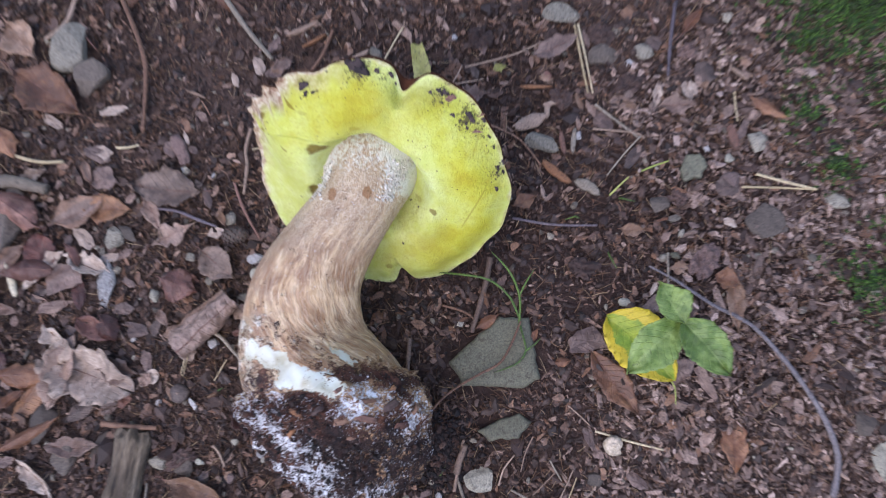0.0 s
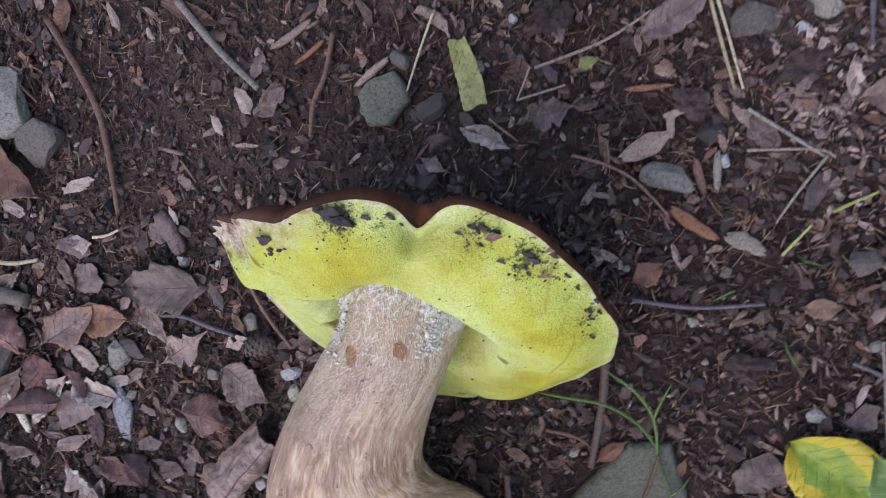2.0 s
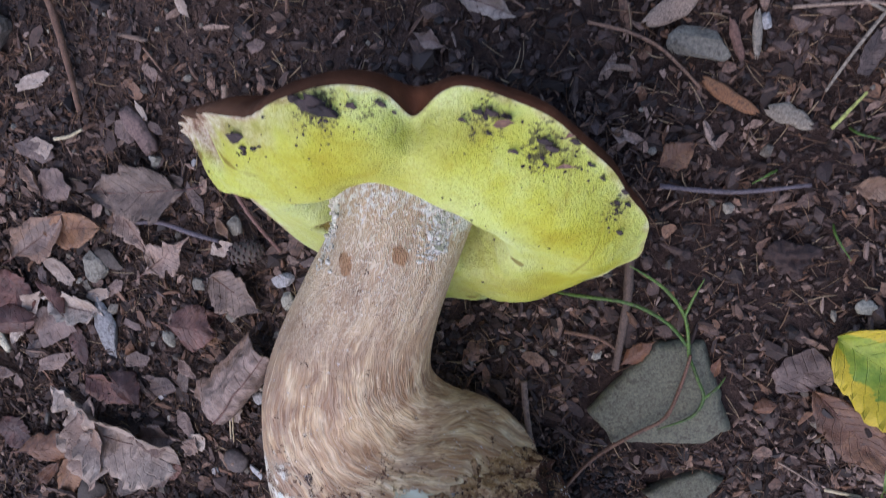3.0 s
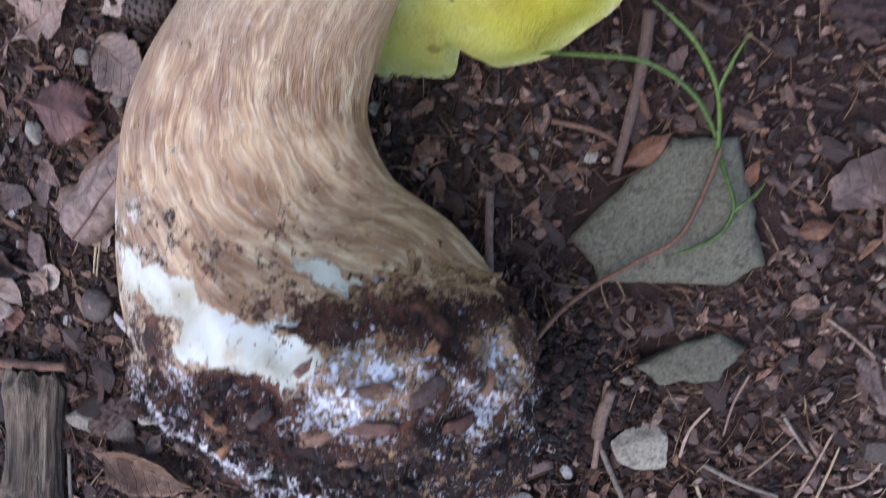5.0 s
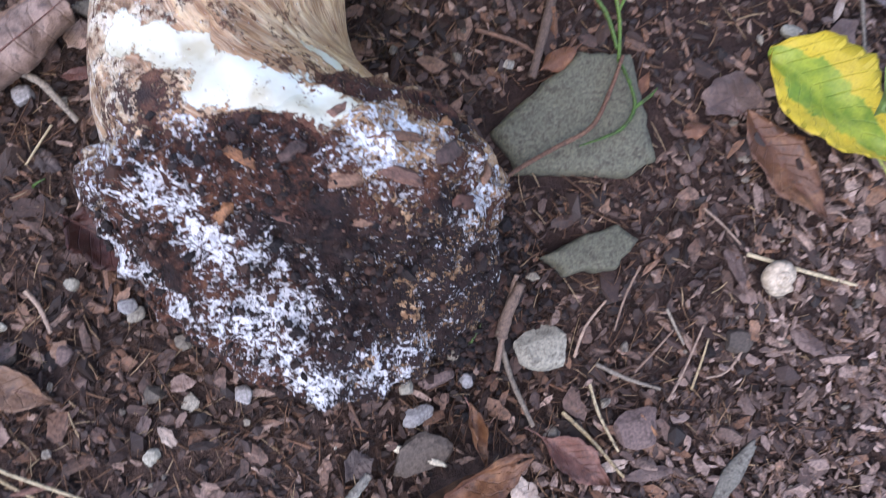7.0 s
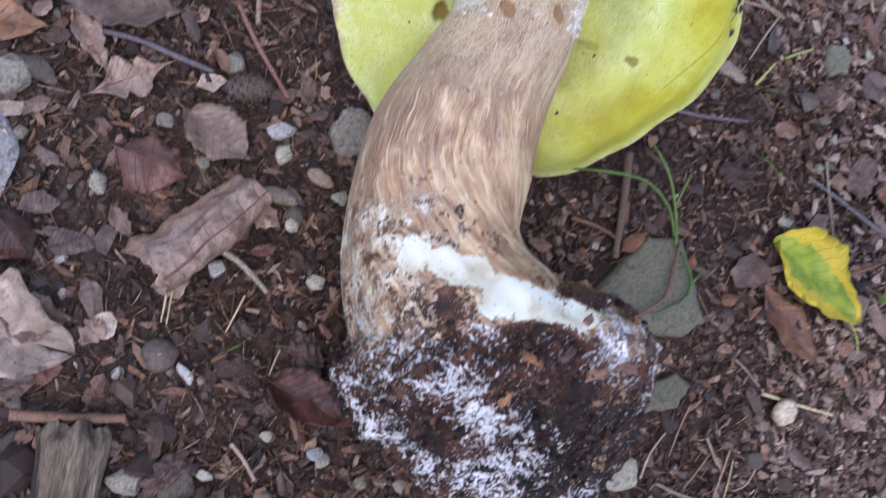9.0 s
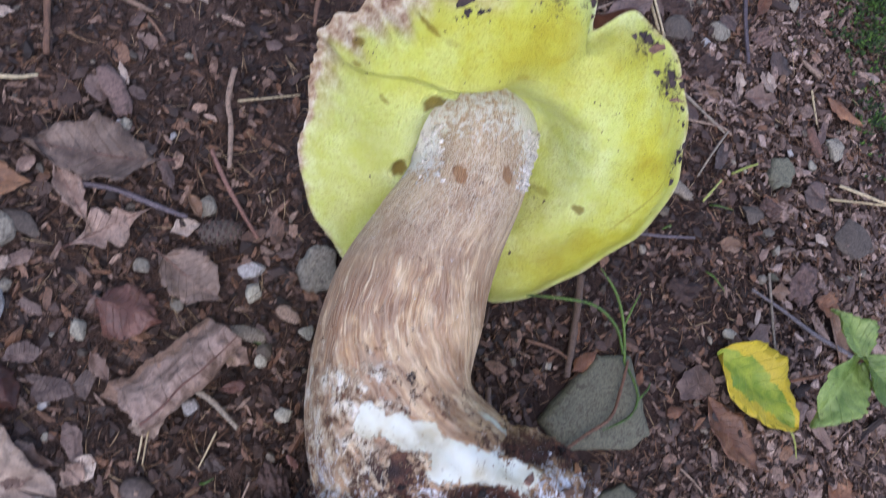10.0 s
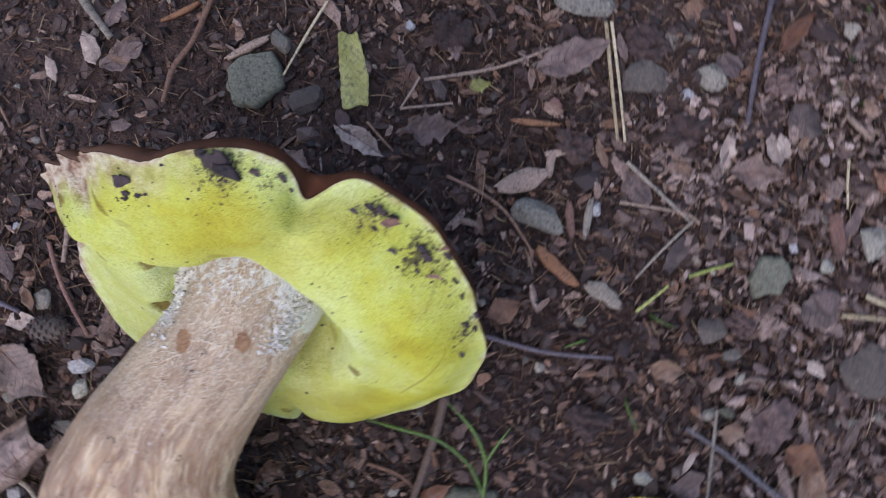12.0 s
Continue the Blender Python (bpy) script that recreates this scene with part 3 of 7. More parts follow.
def build_cap():
    na, nr = 560, 120
    th = np.linspace(-math.pi, math.pi, na, endpoint=False)
    s = np.linspace(0.20, 1.0, nr)
    TH, S = np.meshgrid(th, s)
    R = cap_radius(TH, step(0.62, 0.98, S)) * S
    u, v = R * np.cos(TH), R * np.sin(TH)
    h = cap_height(S, TH, R)
    h += 0.0006 * fine_lumps(u * 3, v * 3, 5)
    P = on_cap(u, v, h).reshape(-1, 3)
    ids = np.arange(nr * na).reshape(nr, na)
    nxt = np.roll(ids, -1, axis=1)
    faces = np.stack([ids[:-1], nxt[:-1], nxt[1:], ids[1:]], -1).reshape(-1, 4)
    cap = link_mesh("pore_layer", P.tolist(), faces.tolist(), PORES, mushroom, "bright yellow pore layer with dark specks")
    uu, vv, ss, tt = u.ravel(), v.ravel(), S.ravel(), TH.ravel()

    def spot(a, b, ru, rv, turn=0):
        c, k = math.cos(radians(turn)), math.sin(radians(turn))
        du, dv = uu - a, vv - b
        e = np.hypot((du * c + dv * k) / ru, (-du * k + dv * c) / rv)
        return 1 - step(0.75, 1.1, e + 0.10 * np.sin(3 * np.arctan2(dv, du) + 40 * a) + 0.06 * np.sin(7 * np.arctan2(dv, du) + 90 * b))

    bruise = np.zeros(len(uu))
    for a, b, ru, rv, turn, deep in (
        (0.0368, -0.0085, 0.0026, 0.0020, 0, 0.75), (-0.0325, 0.0190, 0.0056, 0.0038, 0, 0.9), (-0.0360, -0.0125, 0.0032, 0.0044, 20, 0.9),
        (-0.0076, 0.0402, 0.0030, 0.0014, 0, 0.45), (-0.0450, 0.0480, 0.0052, 0.0010, -22, 0.85), (-0.0365, 0.0456, 0.0030, 0.0014, 0, 0.35),
        (-0.0512, 0.0161, 0.0026, 0.0010, -30, 0.6), (0.0100, -0.0580, 0.0022, 0.0022, 0, 0.6), (-0.0649, 0.0325, 0.0024, 0.0013, 40, 0.8), (-0.0640, 0.0255, 0.0015, 0.0009, 10, 0.7),
        (0.0250, -0.0120, 0.0036, 0.0010, 30, 0.4), (0.0600, 0.0000, 0.0185, 0.0005, 68, 0.55), (0.0585, 0.04, 0.010, 0.0006, 80, 0.35)):
        bruise = np.maximum(bruise, deep * spot(a, b, ru, rv, turn))
    pale = np.clip(0.75 * notch(tt, -160, 55) + 0.5 * step(0.86, 1.0, ss) + 0.5 * (1 - step(0.42, 0.66, ss)) + 0.4 * notch(tt, -80, 30) + 0.45 * notch(tt, 10, 60) * (1 - step(0.5, 0.75, ss)) + 0.55 * notch(tt, 74, 12) * step(0.5, 0.7, ss), 0, 1)
    wob = 0.025 * np.sin(19 * tt + 2 * np.sin(7 * tt)) + 0.018 * np.sin(47 * tt)
    rim = np.clip(step(0.975, 1.0, ss + 0.3 * wob) * 0.5 + 1.1 * notch(tt, 146, 34) * step(0.83, 0.95, ss + wob) + notch(tt, -176, 18) * step(0.95, 0.99, ss + 0.5 * wob), 0, 1)
    warm = np.clip(0.9 * notch(tt, 100, 42) * step(0.42, 0.58, ss) * (1 - step(0.80, 0.95, ss)) + 0.8 * notch(tt, 0, 45) * step(0.55, 0.75, ss) * (1 - step(0.92, 1.0, ss)) + 0.5 * notch(tt, -60, 25) * (1 - step(0.7, 0.9, ss)), 0, 1)
    dust = np.zeros(len(uu))
    for a, b, r, amount in ((-0.0065, 0.0725, 0.0100, 0.64), (0.0080, 0.0690, 0.0070, 0.46), (0.0380, 0.0600, 0.0090, 0.55), (0.0520, 0.0500, 0.0095, 0.6), (0.0590, 0.0440, 0.0085, 0.5), (0.0705, 0.0195, 0.0070, 0.55), (0.0660, 0.0330, 0.0070, 0.42), (-0.0345, 0.0580, 0.0050, 0.40), (0.0240, -0.0150, 0.0060, 0.35), (0.0630, 0.0500, 0.0060, 0.5)):
        dust = np.maximum(dust, 1.2 * amount * np.exp(-((uu - a) ** 2 + (vv - b) ** 2) / r ** 2))
    for name, values in (("bruise", bruise), ("pale", pale), ("rim", rim), ("dust", dust), ("warm", warm)):
        a = cap.data.attributes.new(name, 'FLOAT', 'POINT')
        a.data.foreach_set("value", values.astype(np.float32))
    # the domed upper side, curled a little round the edge
    nd = 40
    e = np.linspace(0, math.pi / 2, nd)
    TH, E2 = np.meshgrid(th, e)
    R0 = cap_radius(TH) + 0.0125 * notch(TH, 74.5, 4.2) * step(0.0, 0.40, E2)
    bulge = 1.0 + (0.008 + 0.022 * notch(TH, 60, 40)) * np.sin(np.clip(E2 * 4, 0, math.pi))
    rr = R0 * np.cos(E2) ** 1.4 * bulge * (1 - 0.1 * notch(TH, 74.5, 6) * np.sin(E2 * 2))
    edge_h = cap_height(np.ones_like(TH), TH, R0)
    hh = edge_h * (1 - np.sin(E2)) - 0.026 * np.sin(E2) ** 1.1 - 0.0002
    P = on_cap(rr * np.cos(TH), rr * np.sin(TH), hh).reshape(-1, 3)
    ids = np.arange(nd * na).reshape(nd, na)
    nxt = np.roll(ids, -1, axis=1)
    faces = np.stack([ids[:-1], ids[1:], nxt[1:], nxt[:-1]], -1).reshape(-1, 4)
    skin = link_mesh("cap_skin", P.tolist(), faces.tolist(), SKIN, mushroom, "dull brown skin of the cap")
    a = skin.data.attributes.new("rim", 'FLOAT', 'POINT')
    pale_edge = (1 - step(0.02, 0.30, E2.ravel())) * np.clip(0.05 + 0.5 * notch(TH.ravel(), 140, 30), 0, 1)
    a.data.foreach_set("value", pale_edge.astype(np.float32))
    return cap


build_cap()


def spline(values, t):
    v = np.asarray(values, float)
    n = len(v) - 1
    t = np.clip(t, 0, n - 1e-9)
    i = t.astype(int)
    f = t - i
    q = lambda k: v[np.clip(k, 0, n)]
    return 0.5 * (2 * q(i) + (q(i + 1) - q(i - 1)) * f + (2 * q(i - 1) - 5 * q(i) + 4 * q(i + 1) - q(i + 2)) * f * f + (3 * q(i) - q(i - 1) - 3 * q(i + 1) + q(i + 2)) * f ** 3)


STEM_Y = (0.156, 0.150, 0.130, 0.108, 0.085, 0.060, 0.040, 0.022, 0.010, -0.002)
STEM_X = (-0.0925, -0.0928, -0.0987, -0.1125, -0.1250, -0.1290, -0.1255, -0.1170, -0.1135, -0.1120)
STEM_Z = (0.040, 0.045, 0.0520, 0.0530, 0.0530, 0.0500, 0.0470, 0.0470, 0.0450, 0.0420)
STEM_A = (0.0315, 0.0282, 0.0234, 0.0253, 0.0292, 0.0335, 0.0385, 0.0445, 0.0470, 0.0300)
STEM_B = (0.0310, 0.0280, 0.0235, 0.0250, 0.0290, 0.0340, 0.0400, 0.0460, 0.0390, 0.0180)


def near_line(p, a, b):
    a, b = np.array(a), np.array(b)
    t = np.clip(((p - a) @ (b - a)) / ((b - a) @ (b - a)), 0, 1)
    return np.linalg.norm(p - a - t[:, None] * (b - a), axis=1)


def flesh_mask(p):
    """White flesh bared along the top of the foot: two torn strips and a paler scrape above them."""
    best = np.zeros(len(p))
    for a, b, wide, amount in (((-0.1480, 0.0415, 0.078), (-0.1310, 0.0340, 0.0882), 0.0046, 0.90), ((-0.1275, 0.0260, 0.0905), (-0.1030, 0.0205, 0.0935), 0.0062, 1.0), ((-0.1060, 0.0435, 0.086), (-0.0935, 0.0335, 0.083), 0.0034, 0.85)):
        best = np.maximum(best, amount * (1 - step(0.45, 1.60, near_line(p, a, b) / wide * (1 + 0.34 * lumps(p, 150, 3, 2.0)))))
    return best


# places on the foot: x, y, z, reach, change of the earth's cover, change of the mould's
CRUST_SPOTS = (
    (-0.085, 0.0170, 0.0860, 0.0110, -0.35, 0.30), (-0.095, 0.0095, 0.0945, 0.0100, -0.20, 0.34), (-0.062, 0.0150, 0.0620, 0.0095, -0.35, 0.26), (-0.066, 0.0020, 0.0690, 0.0060, 0.0, 0.28),
    (-0.134, 0.0180, 0.0890, 0.0075, -0.20, 0.22), (-0.1375, 0.0015, 0.0840, 0.0080, 0.0, 0.40), (-0.146, 0.0000, 0.0800, 0.0070, 0.0, 0.30), (-0.131, -0.0095, 0.0740, 0.0090, 0.0, 0.42),
    (-0.120, -0.0120, 0.0770, 0.0080, 0.0, 0.30), (-0.112, -0.0225, 0.0630, 0.0110, 0.0, 0.38), (-0.130, -0.0240, 0.0590, 0.0080, 0.0, 0.36), (-0.140, -0.0222, 0.0520, 0.0060, 0.0, 0.40),
    (-0.120, -0.0330, 0.0510, 0.0090, 0.0, 0.36), (-0.108, -0.0430, 0.0465, 0.0085, 0.0, 0.50), (-0.090, -0.0380, 0.0490, 0.0080, 0.0, 0.42), (-0.080, -0.0320, 0.0510, 0.0050, 0.0, 0.25),
    (-0.164, 0.0050, 0.0500, 0.0075, -0.1, 0.42), (-0.160, -0.0065, 0.0450, 0.0075, 0.0, 0.40), (-0.150, -0.0130, 0.0500, 0.0070, 0.0, 0.42), (-0.159, 0.0090, 0.0730, 0.0100, -0.12, 0.26),
    (-0.157, 0.0270, 0.0600, 0.0100, -0.25, 0.05), (-0.161, 0.0180, 0.0640, 0.0120, -0.30, 0.25), (-0.150, 0.0170, 0.0790, 0.0060, -0.15, 0.25), (-0.140, -0.0130, 0.0660, 0.0060, 0.2, -0.30), (-0.104, -0.0060, 0.0840, 0.0100, 0.15, -0.25), (-0.095, -0.0230, 0.0580, 0.0080, 0.2, -0.25),
    (-0.1085, 0.0017, 0.0930, 0.0090, 0.1, -0.15), (-0.076, 0.0000, 0.0790, 0.0100, 0.1, -0.15), (-0.077, 0.0290, 0.0690, 0.0070, 0.25, -0.1), (-0.1005, 0.0300, 0.0890, 0.0045, 0.25, -0.1), (-0.070, 0.0190, 0.0740, 0.0060, 0.2, 0.0), (-0.150, 0.0600, 0.0660, 0.0150, 0.16, 0.0), (-0.138, 0.0520, 0.0800, 0.0080, 0.12, 0.05), (-0.161, 0.0300, 0.0550, 0.0110, 0.05, 0.28), (-0.152, 0.0330, 0.0730, 0.0060, 0.15, 0.1), (-0.141, 0.0255, 0.0840, 0.0050, 0.30, 0.0), (-0.112, 0.0130, 0.0950, 0.0050, 0.25, 0.0))


def crust_masks(p):
    yy = p[:, 1] - 0.15 * np.minimum(p[:, 0] + 0.12, 0.012) + 0.12 * np.maximum(p[:, 0] + 0.108, 0)
    far = step(-0.108, -0.094, p[:, 0])
    earth = (1 - far) * (0.62 * step(0.041, 0.010, yy) + 0.30 * step(0.074, 0.038, yy)) + far * (0.55 * step(0.0345, 0.0275, yy) + 0.10 * step(0.012, -0.004, yy) + 0.06 * step(0.07, 0.03, yy))
    felt = 0.20 * step(0.036, 0.010, yy) + 0.08 * step(0.07, 0.04, yy) + 0.09 * far * step(0.027, 0.018, yy) * step(-0.010, 0.002, yy)
    for x, y, z, reach, de, df in CRUST_SPOTS:
        g = np.exp(-(((p - np.array((x, y, z))) ** 2).sum(1)) / reach ** 2)
        earth, felt = earth + de * g, felt + 0.88 * df * g
    bare = flesh_mask(p)
    rim = p[:, 1] + 0.50 * (p[:, 0] + 0.115)
    worn = 0.30 * step(0.058, 0.034, rim) + 0.60 * step(0.058, 0.030, rim) * step(-0.128, -0.150, p[:, 0])
    return {"flesh": bare, "earth": np.clip(earth - 0.6 * bare, 0, 1), "felt": np.clip(felt - 0.5 * bare, 0, 1), "worn": worn,
            "wet": 0.25 + 0.65 * step(0.006, -0.014, p[:, 1]) * step(-0.135, -0.105, p[:, 0] + 0.2 * p[:, 1])}


def build_stem():
    ns, na = 150, 160
    t = np.linspace(0, len(STEM_Y) - 1, ns)
    c = np.stack([spline(STEM_X, t), spline(STEM_Y, t), spline(STEM_Z, t)], 1)
    a, b = spline(STEM_A, t), spline(STEM_B, t)
    tan = np.gradient(c, axis=0)
    bell = np.exp(-(np.arange(-24, 25) / 12.0) ** 2)
    tan = np.stack([np.convolve(np.pad(tan[:, k], 24, mode="edge"), bell / bell.sum(), "valid") for k in range(3)], 1)
    tan /= np.linalg.norm(tan, axis=1)[:, None]
    side = np.cross(tan, (0, 0, 1.0))
    side /= np.linalg.norm(side, axis=1)[:, None]
    up = np.cross(side, tan)
    ang = np.linspace(0, 2 * math.pi, na, endpoint=False)
    run = np.concatenate([[0], np.cumsum(np.linalg.norm(np.diff(c, axis=0), axis=1))])
    T, A = np.meshgrid(t, ang, indexing="ij")
    twist = A - 0.85 * step(3, 8, T)
    ridge = 1 + 0.011 * np.sin(7 * twist + 1.0 + 0.8 * np.sin(1.7 * T)) * step(1.5, 4, T) + 0.006 * np.sin(15 * twist + 1.9 * T) * step(2.5, 5, T) + 0.004 * np.sin(37 * twist + 1.2 * np.sin(3 * T)) * step(3.0, 6, T)
    P = c[:, None] + (a[:, None] * ridge * np.cos(A))[..., None] * side[:, None] + (b[:, None] * ridge * np.sin(A))[..., None] * up[:, None]
    ids = np.arange(ns * na).reshape(ns, na)
    nxt = np.roll(ids, -1, axis=1)
    faces = np.stack([ids[:-1], ids[1:], nxt[1:], nxt[:-1]], -1).reshape(-1, 4)
    flat = P.reshape(-1, 3)
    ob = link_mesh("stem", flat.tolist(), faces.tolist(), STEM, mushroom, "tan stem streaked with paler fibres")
    uv = ob.data.uv_layers.new(name="UVMap")
    loops = np.empty(len(ob.data.loops), dtype=np.int32)
    ob.data.loops.foreach_get("vertex_index", loops)
    row, col = loops // na, loops % na
    first = np.repeat(loops[::4] % na, 4)
    col = np.where((col == 0) & (first != 0), na, col)
    wide = 0.033
    across = (col / na * 2 * math.pi - 0.85 * step(3, 8, t)[row]) * wide
    uv.data.foreach_set("uv", np.stack([across, run[row]], 1).ravel().astype(np.float32))
    y = flat[:, 1]
    bruise = np.zeros(len(flat))
    for q, r in (((-0.090, 0.1285, 0.0735), 0.0034), ((-0.1095, 0.128, 0.0775), 0.0036)):
        d = (flat - np.array(q)) * np.array([1.25, 0.85, 0.12])
        bruise = np.maximum(bruise, 0.85 * (1 - step(0.75, 1.15, np.linalg.norm(d, axis=1) / r)))
    layers = {"top": step(0.078, 0.132, y), "bruise": bruise, "collar": 0.62 * step(0.126, 0.156, y) + 0.9 * step(-0.086, -0.072, flat[:, 0]) * step(0.120, 0.138, y) + 0.85 * step(-0.111, -0.119, flat[:, 0]) * step(0.124, 0.140, y)}
    # browner towards the -x flank, less so on the other, between foot and top
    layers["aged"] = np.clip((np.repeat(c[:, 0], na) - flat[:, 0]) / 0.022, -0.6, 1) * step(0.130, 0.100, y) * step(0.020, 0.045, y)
    layers.update(crust_masks(flat))
    # the top flares out on one side into the tubes
    flare = step(0.139, 0.152, y) * np.clip((np.repeat(c[:, 0], na) - flat[:, 0]) / 0.028, 0, 1)
    low = step(0.066, 0.054, flat[:, 2])
    flat[:, 0] -= (0.0070 * low - 0.0050 * (1 - low)) * flare
    # the other shoulder is fuller
    q = flat - np.repeat(c, na, axis=0)
    ang = np.arctan2(q[:, 2], -q[:, 0])
    full = np.where((ang > 0) & (ang < math.pi / 2), np.sin(2 * ang) ** 2, 0.0) * step(0.115, 0.075, y) * step(0.008, 0.030, y)
    flat += q * (0.13 * full)[:, None]
    # the flank towards the flat stone sags down to the ground
    sag = (step(0.080, 0.045, y) * step(0.008, 0.026, y))
    out = np.clip((flat[:, 0] - np.repeat(c[:, 0], na)) / 0.040, 0, 1)
    flat[:, 2] -= 0.030 * sag * out ** 1.4
    flat[:, 0] -= 0.005 * sag * out ** 2
    ob.data.vertices.foreach_set("co", flat.astype(np.float32).ravel())
    ob.data.update()
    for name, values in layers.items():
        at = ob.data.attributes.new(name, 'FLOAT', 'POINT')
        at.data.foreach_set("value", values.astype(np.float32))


build_stem()

FOOT_AT = np.array((-0.113, 0.006, 0.042))


def foot_surface(d):
    """Distance from the foot's middle to its skin along the unit ways d: rounded above, wedge-shaped behind."""
    x, y, z = d[:, 0], d[:, 1], d[:, 2]
    rx = np.where(x > 0, 0.0560, 0.0530)
    ry = np.where(y > 0, 0.0360, 0.0520)
    rz = np.where(z > 0, 0.0545, 0.0540)
    pw = np.where(y > 0, 2.0, np.where(z > 0, 1.0, 1.6))
    f = np.abs(x / rx) ** 2.2 + (np.abs(y / ry) ** pw + np.abs(z / rz) ** pw) ** (2.2 / pw)
    return f ** (-1 / 2.2)


def build_foot():
    bm = bmesh.new()
    bmesh.ops.create_icosphere(bm, subdivisions=6, radius=1.0)
    bm.verts.ensure_lookup_table()
    d = np.array([v.co[:] for v in bm.verts])
    d /= np.linalg.norm(d, axis=1)[:, None]
    p = FOOT_AT + d * foot_surface(d)[:, None]
    back = np.clip((0.006 - p[:, 1]) / 0.06, 0, 1)
    p[:, 0] += 0.014 * back - (p[:, 0] - FOOT_AT[0]) * 0.38 * back ** 1.5
    bare = flesh_mask(p)
    rough = 0.0026 * lumps(p, 38, 3, 3.1) + 0.0040 * lumps(p, 140, 4, 7.7) + 0.0016 * lumps(p, 420, 3, 1.9) - 0.001
    p = p + d * (rough * (1 - 0.8 * bare))[:, None]
    p[:, 2] = np.maximum(p[:, 2], level(p[:, 0], p[:, 1]) - 0.006)
    for v, q in zip(bm.verts, p):
        v.co = q
    ob = part("foot", bm, FOOT, mushroom, "foot caked with dark earth and white mould")
    masks = crust_masks(p)
    masks["earth"] = np.clip(masks["earth"] + 0.24 * step(-0.114, -0.100, p[:, 0]) * step(0.0200, 0.0245, p[:, 1]), 0, 1)
    for name, values in masks.items():
        at = ob.data.attributes.new(name, 'FLOAT', 'POINT')
        at.data.foreach_set("value", values.astype(np.float32))


build_foot()


def blob_faces():
    bm = bmesh.new()
    bmesh.ops.create_icosphere(bm, subdivisions=1, radius=1.0)
    v = np.array([q.co[:] for q in bm.verts])
    f = [[q.index for q in face.verts] for face in bm.faces]
    bm.free()
    return v, np.array(f)


ICO_V, ICO_F = blob_faces()
RNG = np.random.RandomState(11)


def turns(n, tilt=0.5):
    """n random turns: any heading, tipped by about tilt radians."""
    yaw, a, b = RNG.uniform(0, 2 * math.pi, n), RNG.normal(0, tilt, n), RNG.normal(0, tilt, n)
    cy, sy, ca, sa, cb, sb = np.cos(yaw), np.sin(yaw), np.cos(a), np.sin(a), np.cos(b), np.sin(b)
    z, o = np.zeros(n), np.ones(n)
    rz = np.stack([np.stack([cy, -sy, z], -1), np.stack([sy, cy, z], -1), np.stack([z, z, o], -1)], 1)
    rx = np.stack([np.stack([o, z, z], -1), np.stack([z, ca, -sa], -1), np.stack([z, sa, ca], -1)], 1)
    ry = np.stack([np.stack([cb, z, sb], -1), np.stack([z, o, z], -1), np.stack([-sb, z, cb], -1)], 1)
    return rz @ rx @ ry


def crumbs(at, size, flat=0.8, tilt=1.0):
    """Rough little lumps at the rows of at, as one list of vertices and faces."""
    n = len(at)
    v = ICO_V[None] * RNG.uniform(0.65, 1.35, (n, len(ICO_V), 1)) * np.stack([RNG.uniform(0.7, 1.4, n), RNG.uniform(0.7, 1.2, n), np.full(n, flat) * RNG.uniform(0.7, 1.2, n)], -1)[:, None]
    v = np.einsum("nij,nvj->nvi", turns(n, tilt), v * np.asarray(size)[:, None, None]) + at[:, None]
    f = ICO_F[None] + (np.arange(n) * len(ICO_V))[:, None, None]
    return v.reshape(-1, 3), f.reshape(-1, 3)


# earth that clings to the foot, and specks of it on the pores
d = RNG.normal(0, 1, (5200, 3))
d /= np.linalg.norm(d, axis=1)[:, None]
p = FOOT_AT + d * foot_surface(d)[:, None]
back = np.clip((0.006 - p[:, 1]) / 0.06, 0, 1)
p[:, 0] += 0.014 * back - (p[:, 0] - FOOT_AT[0]) * 0.38 * back ** 1.5
masks = crust_masks(p)
keep = (flesh_mask(p) < 0.05) & (p[:, 2] > -0.012) & (masks["earth"] - 0.8 * masks["felt"] + 0.25 * lumps(p, 90, 2, 4.0) > 0.50)
v, f = crumbs(p[keep] + 0.0004 * d[keep], RNG.gamma(1.4, 0.00030, keep.sum()) + 0.0002)
tagged(link_mesh("clinging_earth", v.tolist(), f.tolist(), FOOTBITS, mushroom, "dark crumbs of earth", smooth=False), kind="stuff")


def speck(u, v, r, flat=0.14):
    """A dab of black earth on the tube layer."""
    th, rr = math.atan2(v, u), math.hypot(u, v)
    s = rr / float(cap_radius(np.array(th)))
    h = float(cap_height(np.array(s), np.array(th), np.array(rr)))
    bm = bmesh.new()
    bmesh.ops.create_icosphere(bm, subdivisions=3, radius=1.0)
    for q in bm.verts:
        w = q.co.copy()
        k = max(0.35, 1 + 0.6 * noise.fractal(w * 1.7 + Vector((u * 900, v * 900, 3.0)), 0.8, 2.1, 4))
        q.co = CAP + CAP_U * (u + w.x * r * k) + CAP_V * (v + w.y * r * k * 1.15) + CAP_N * (h + w.z * r * flat * k)
    part("speck", bm, DIRT, mushroom)


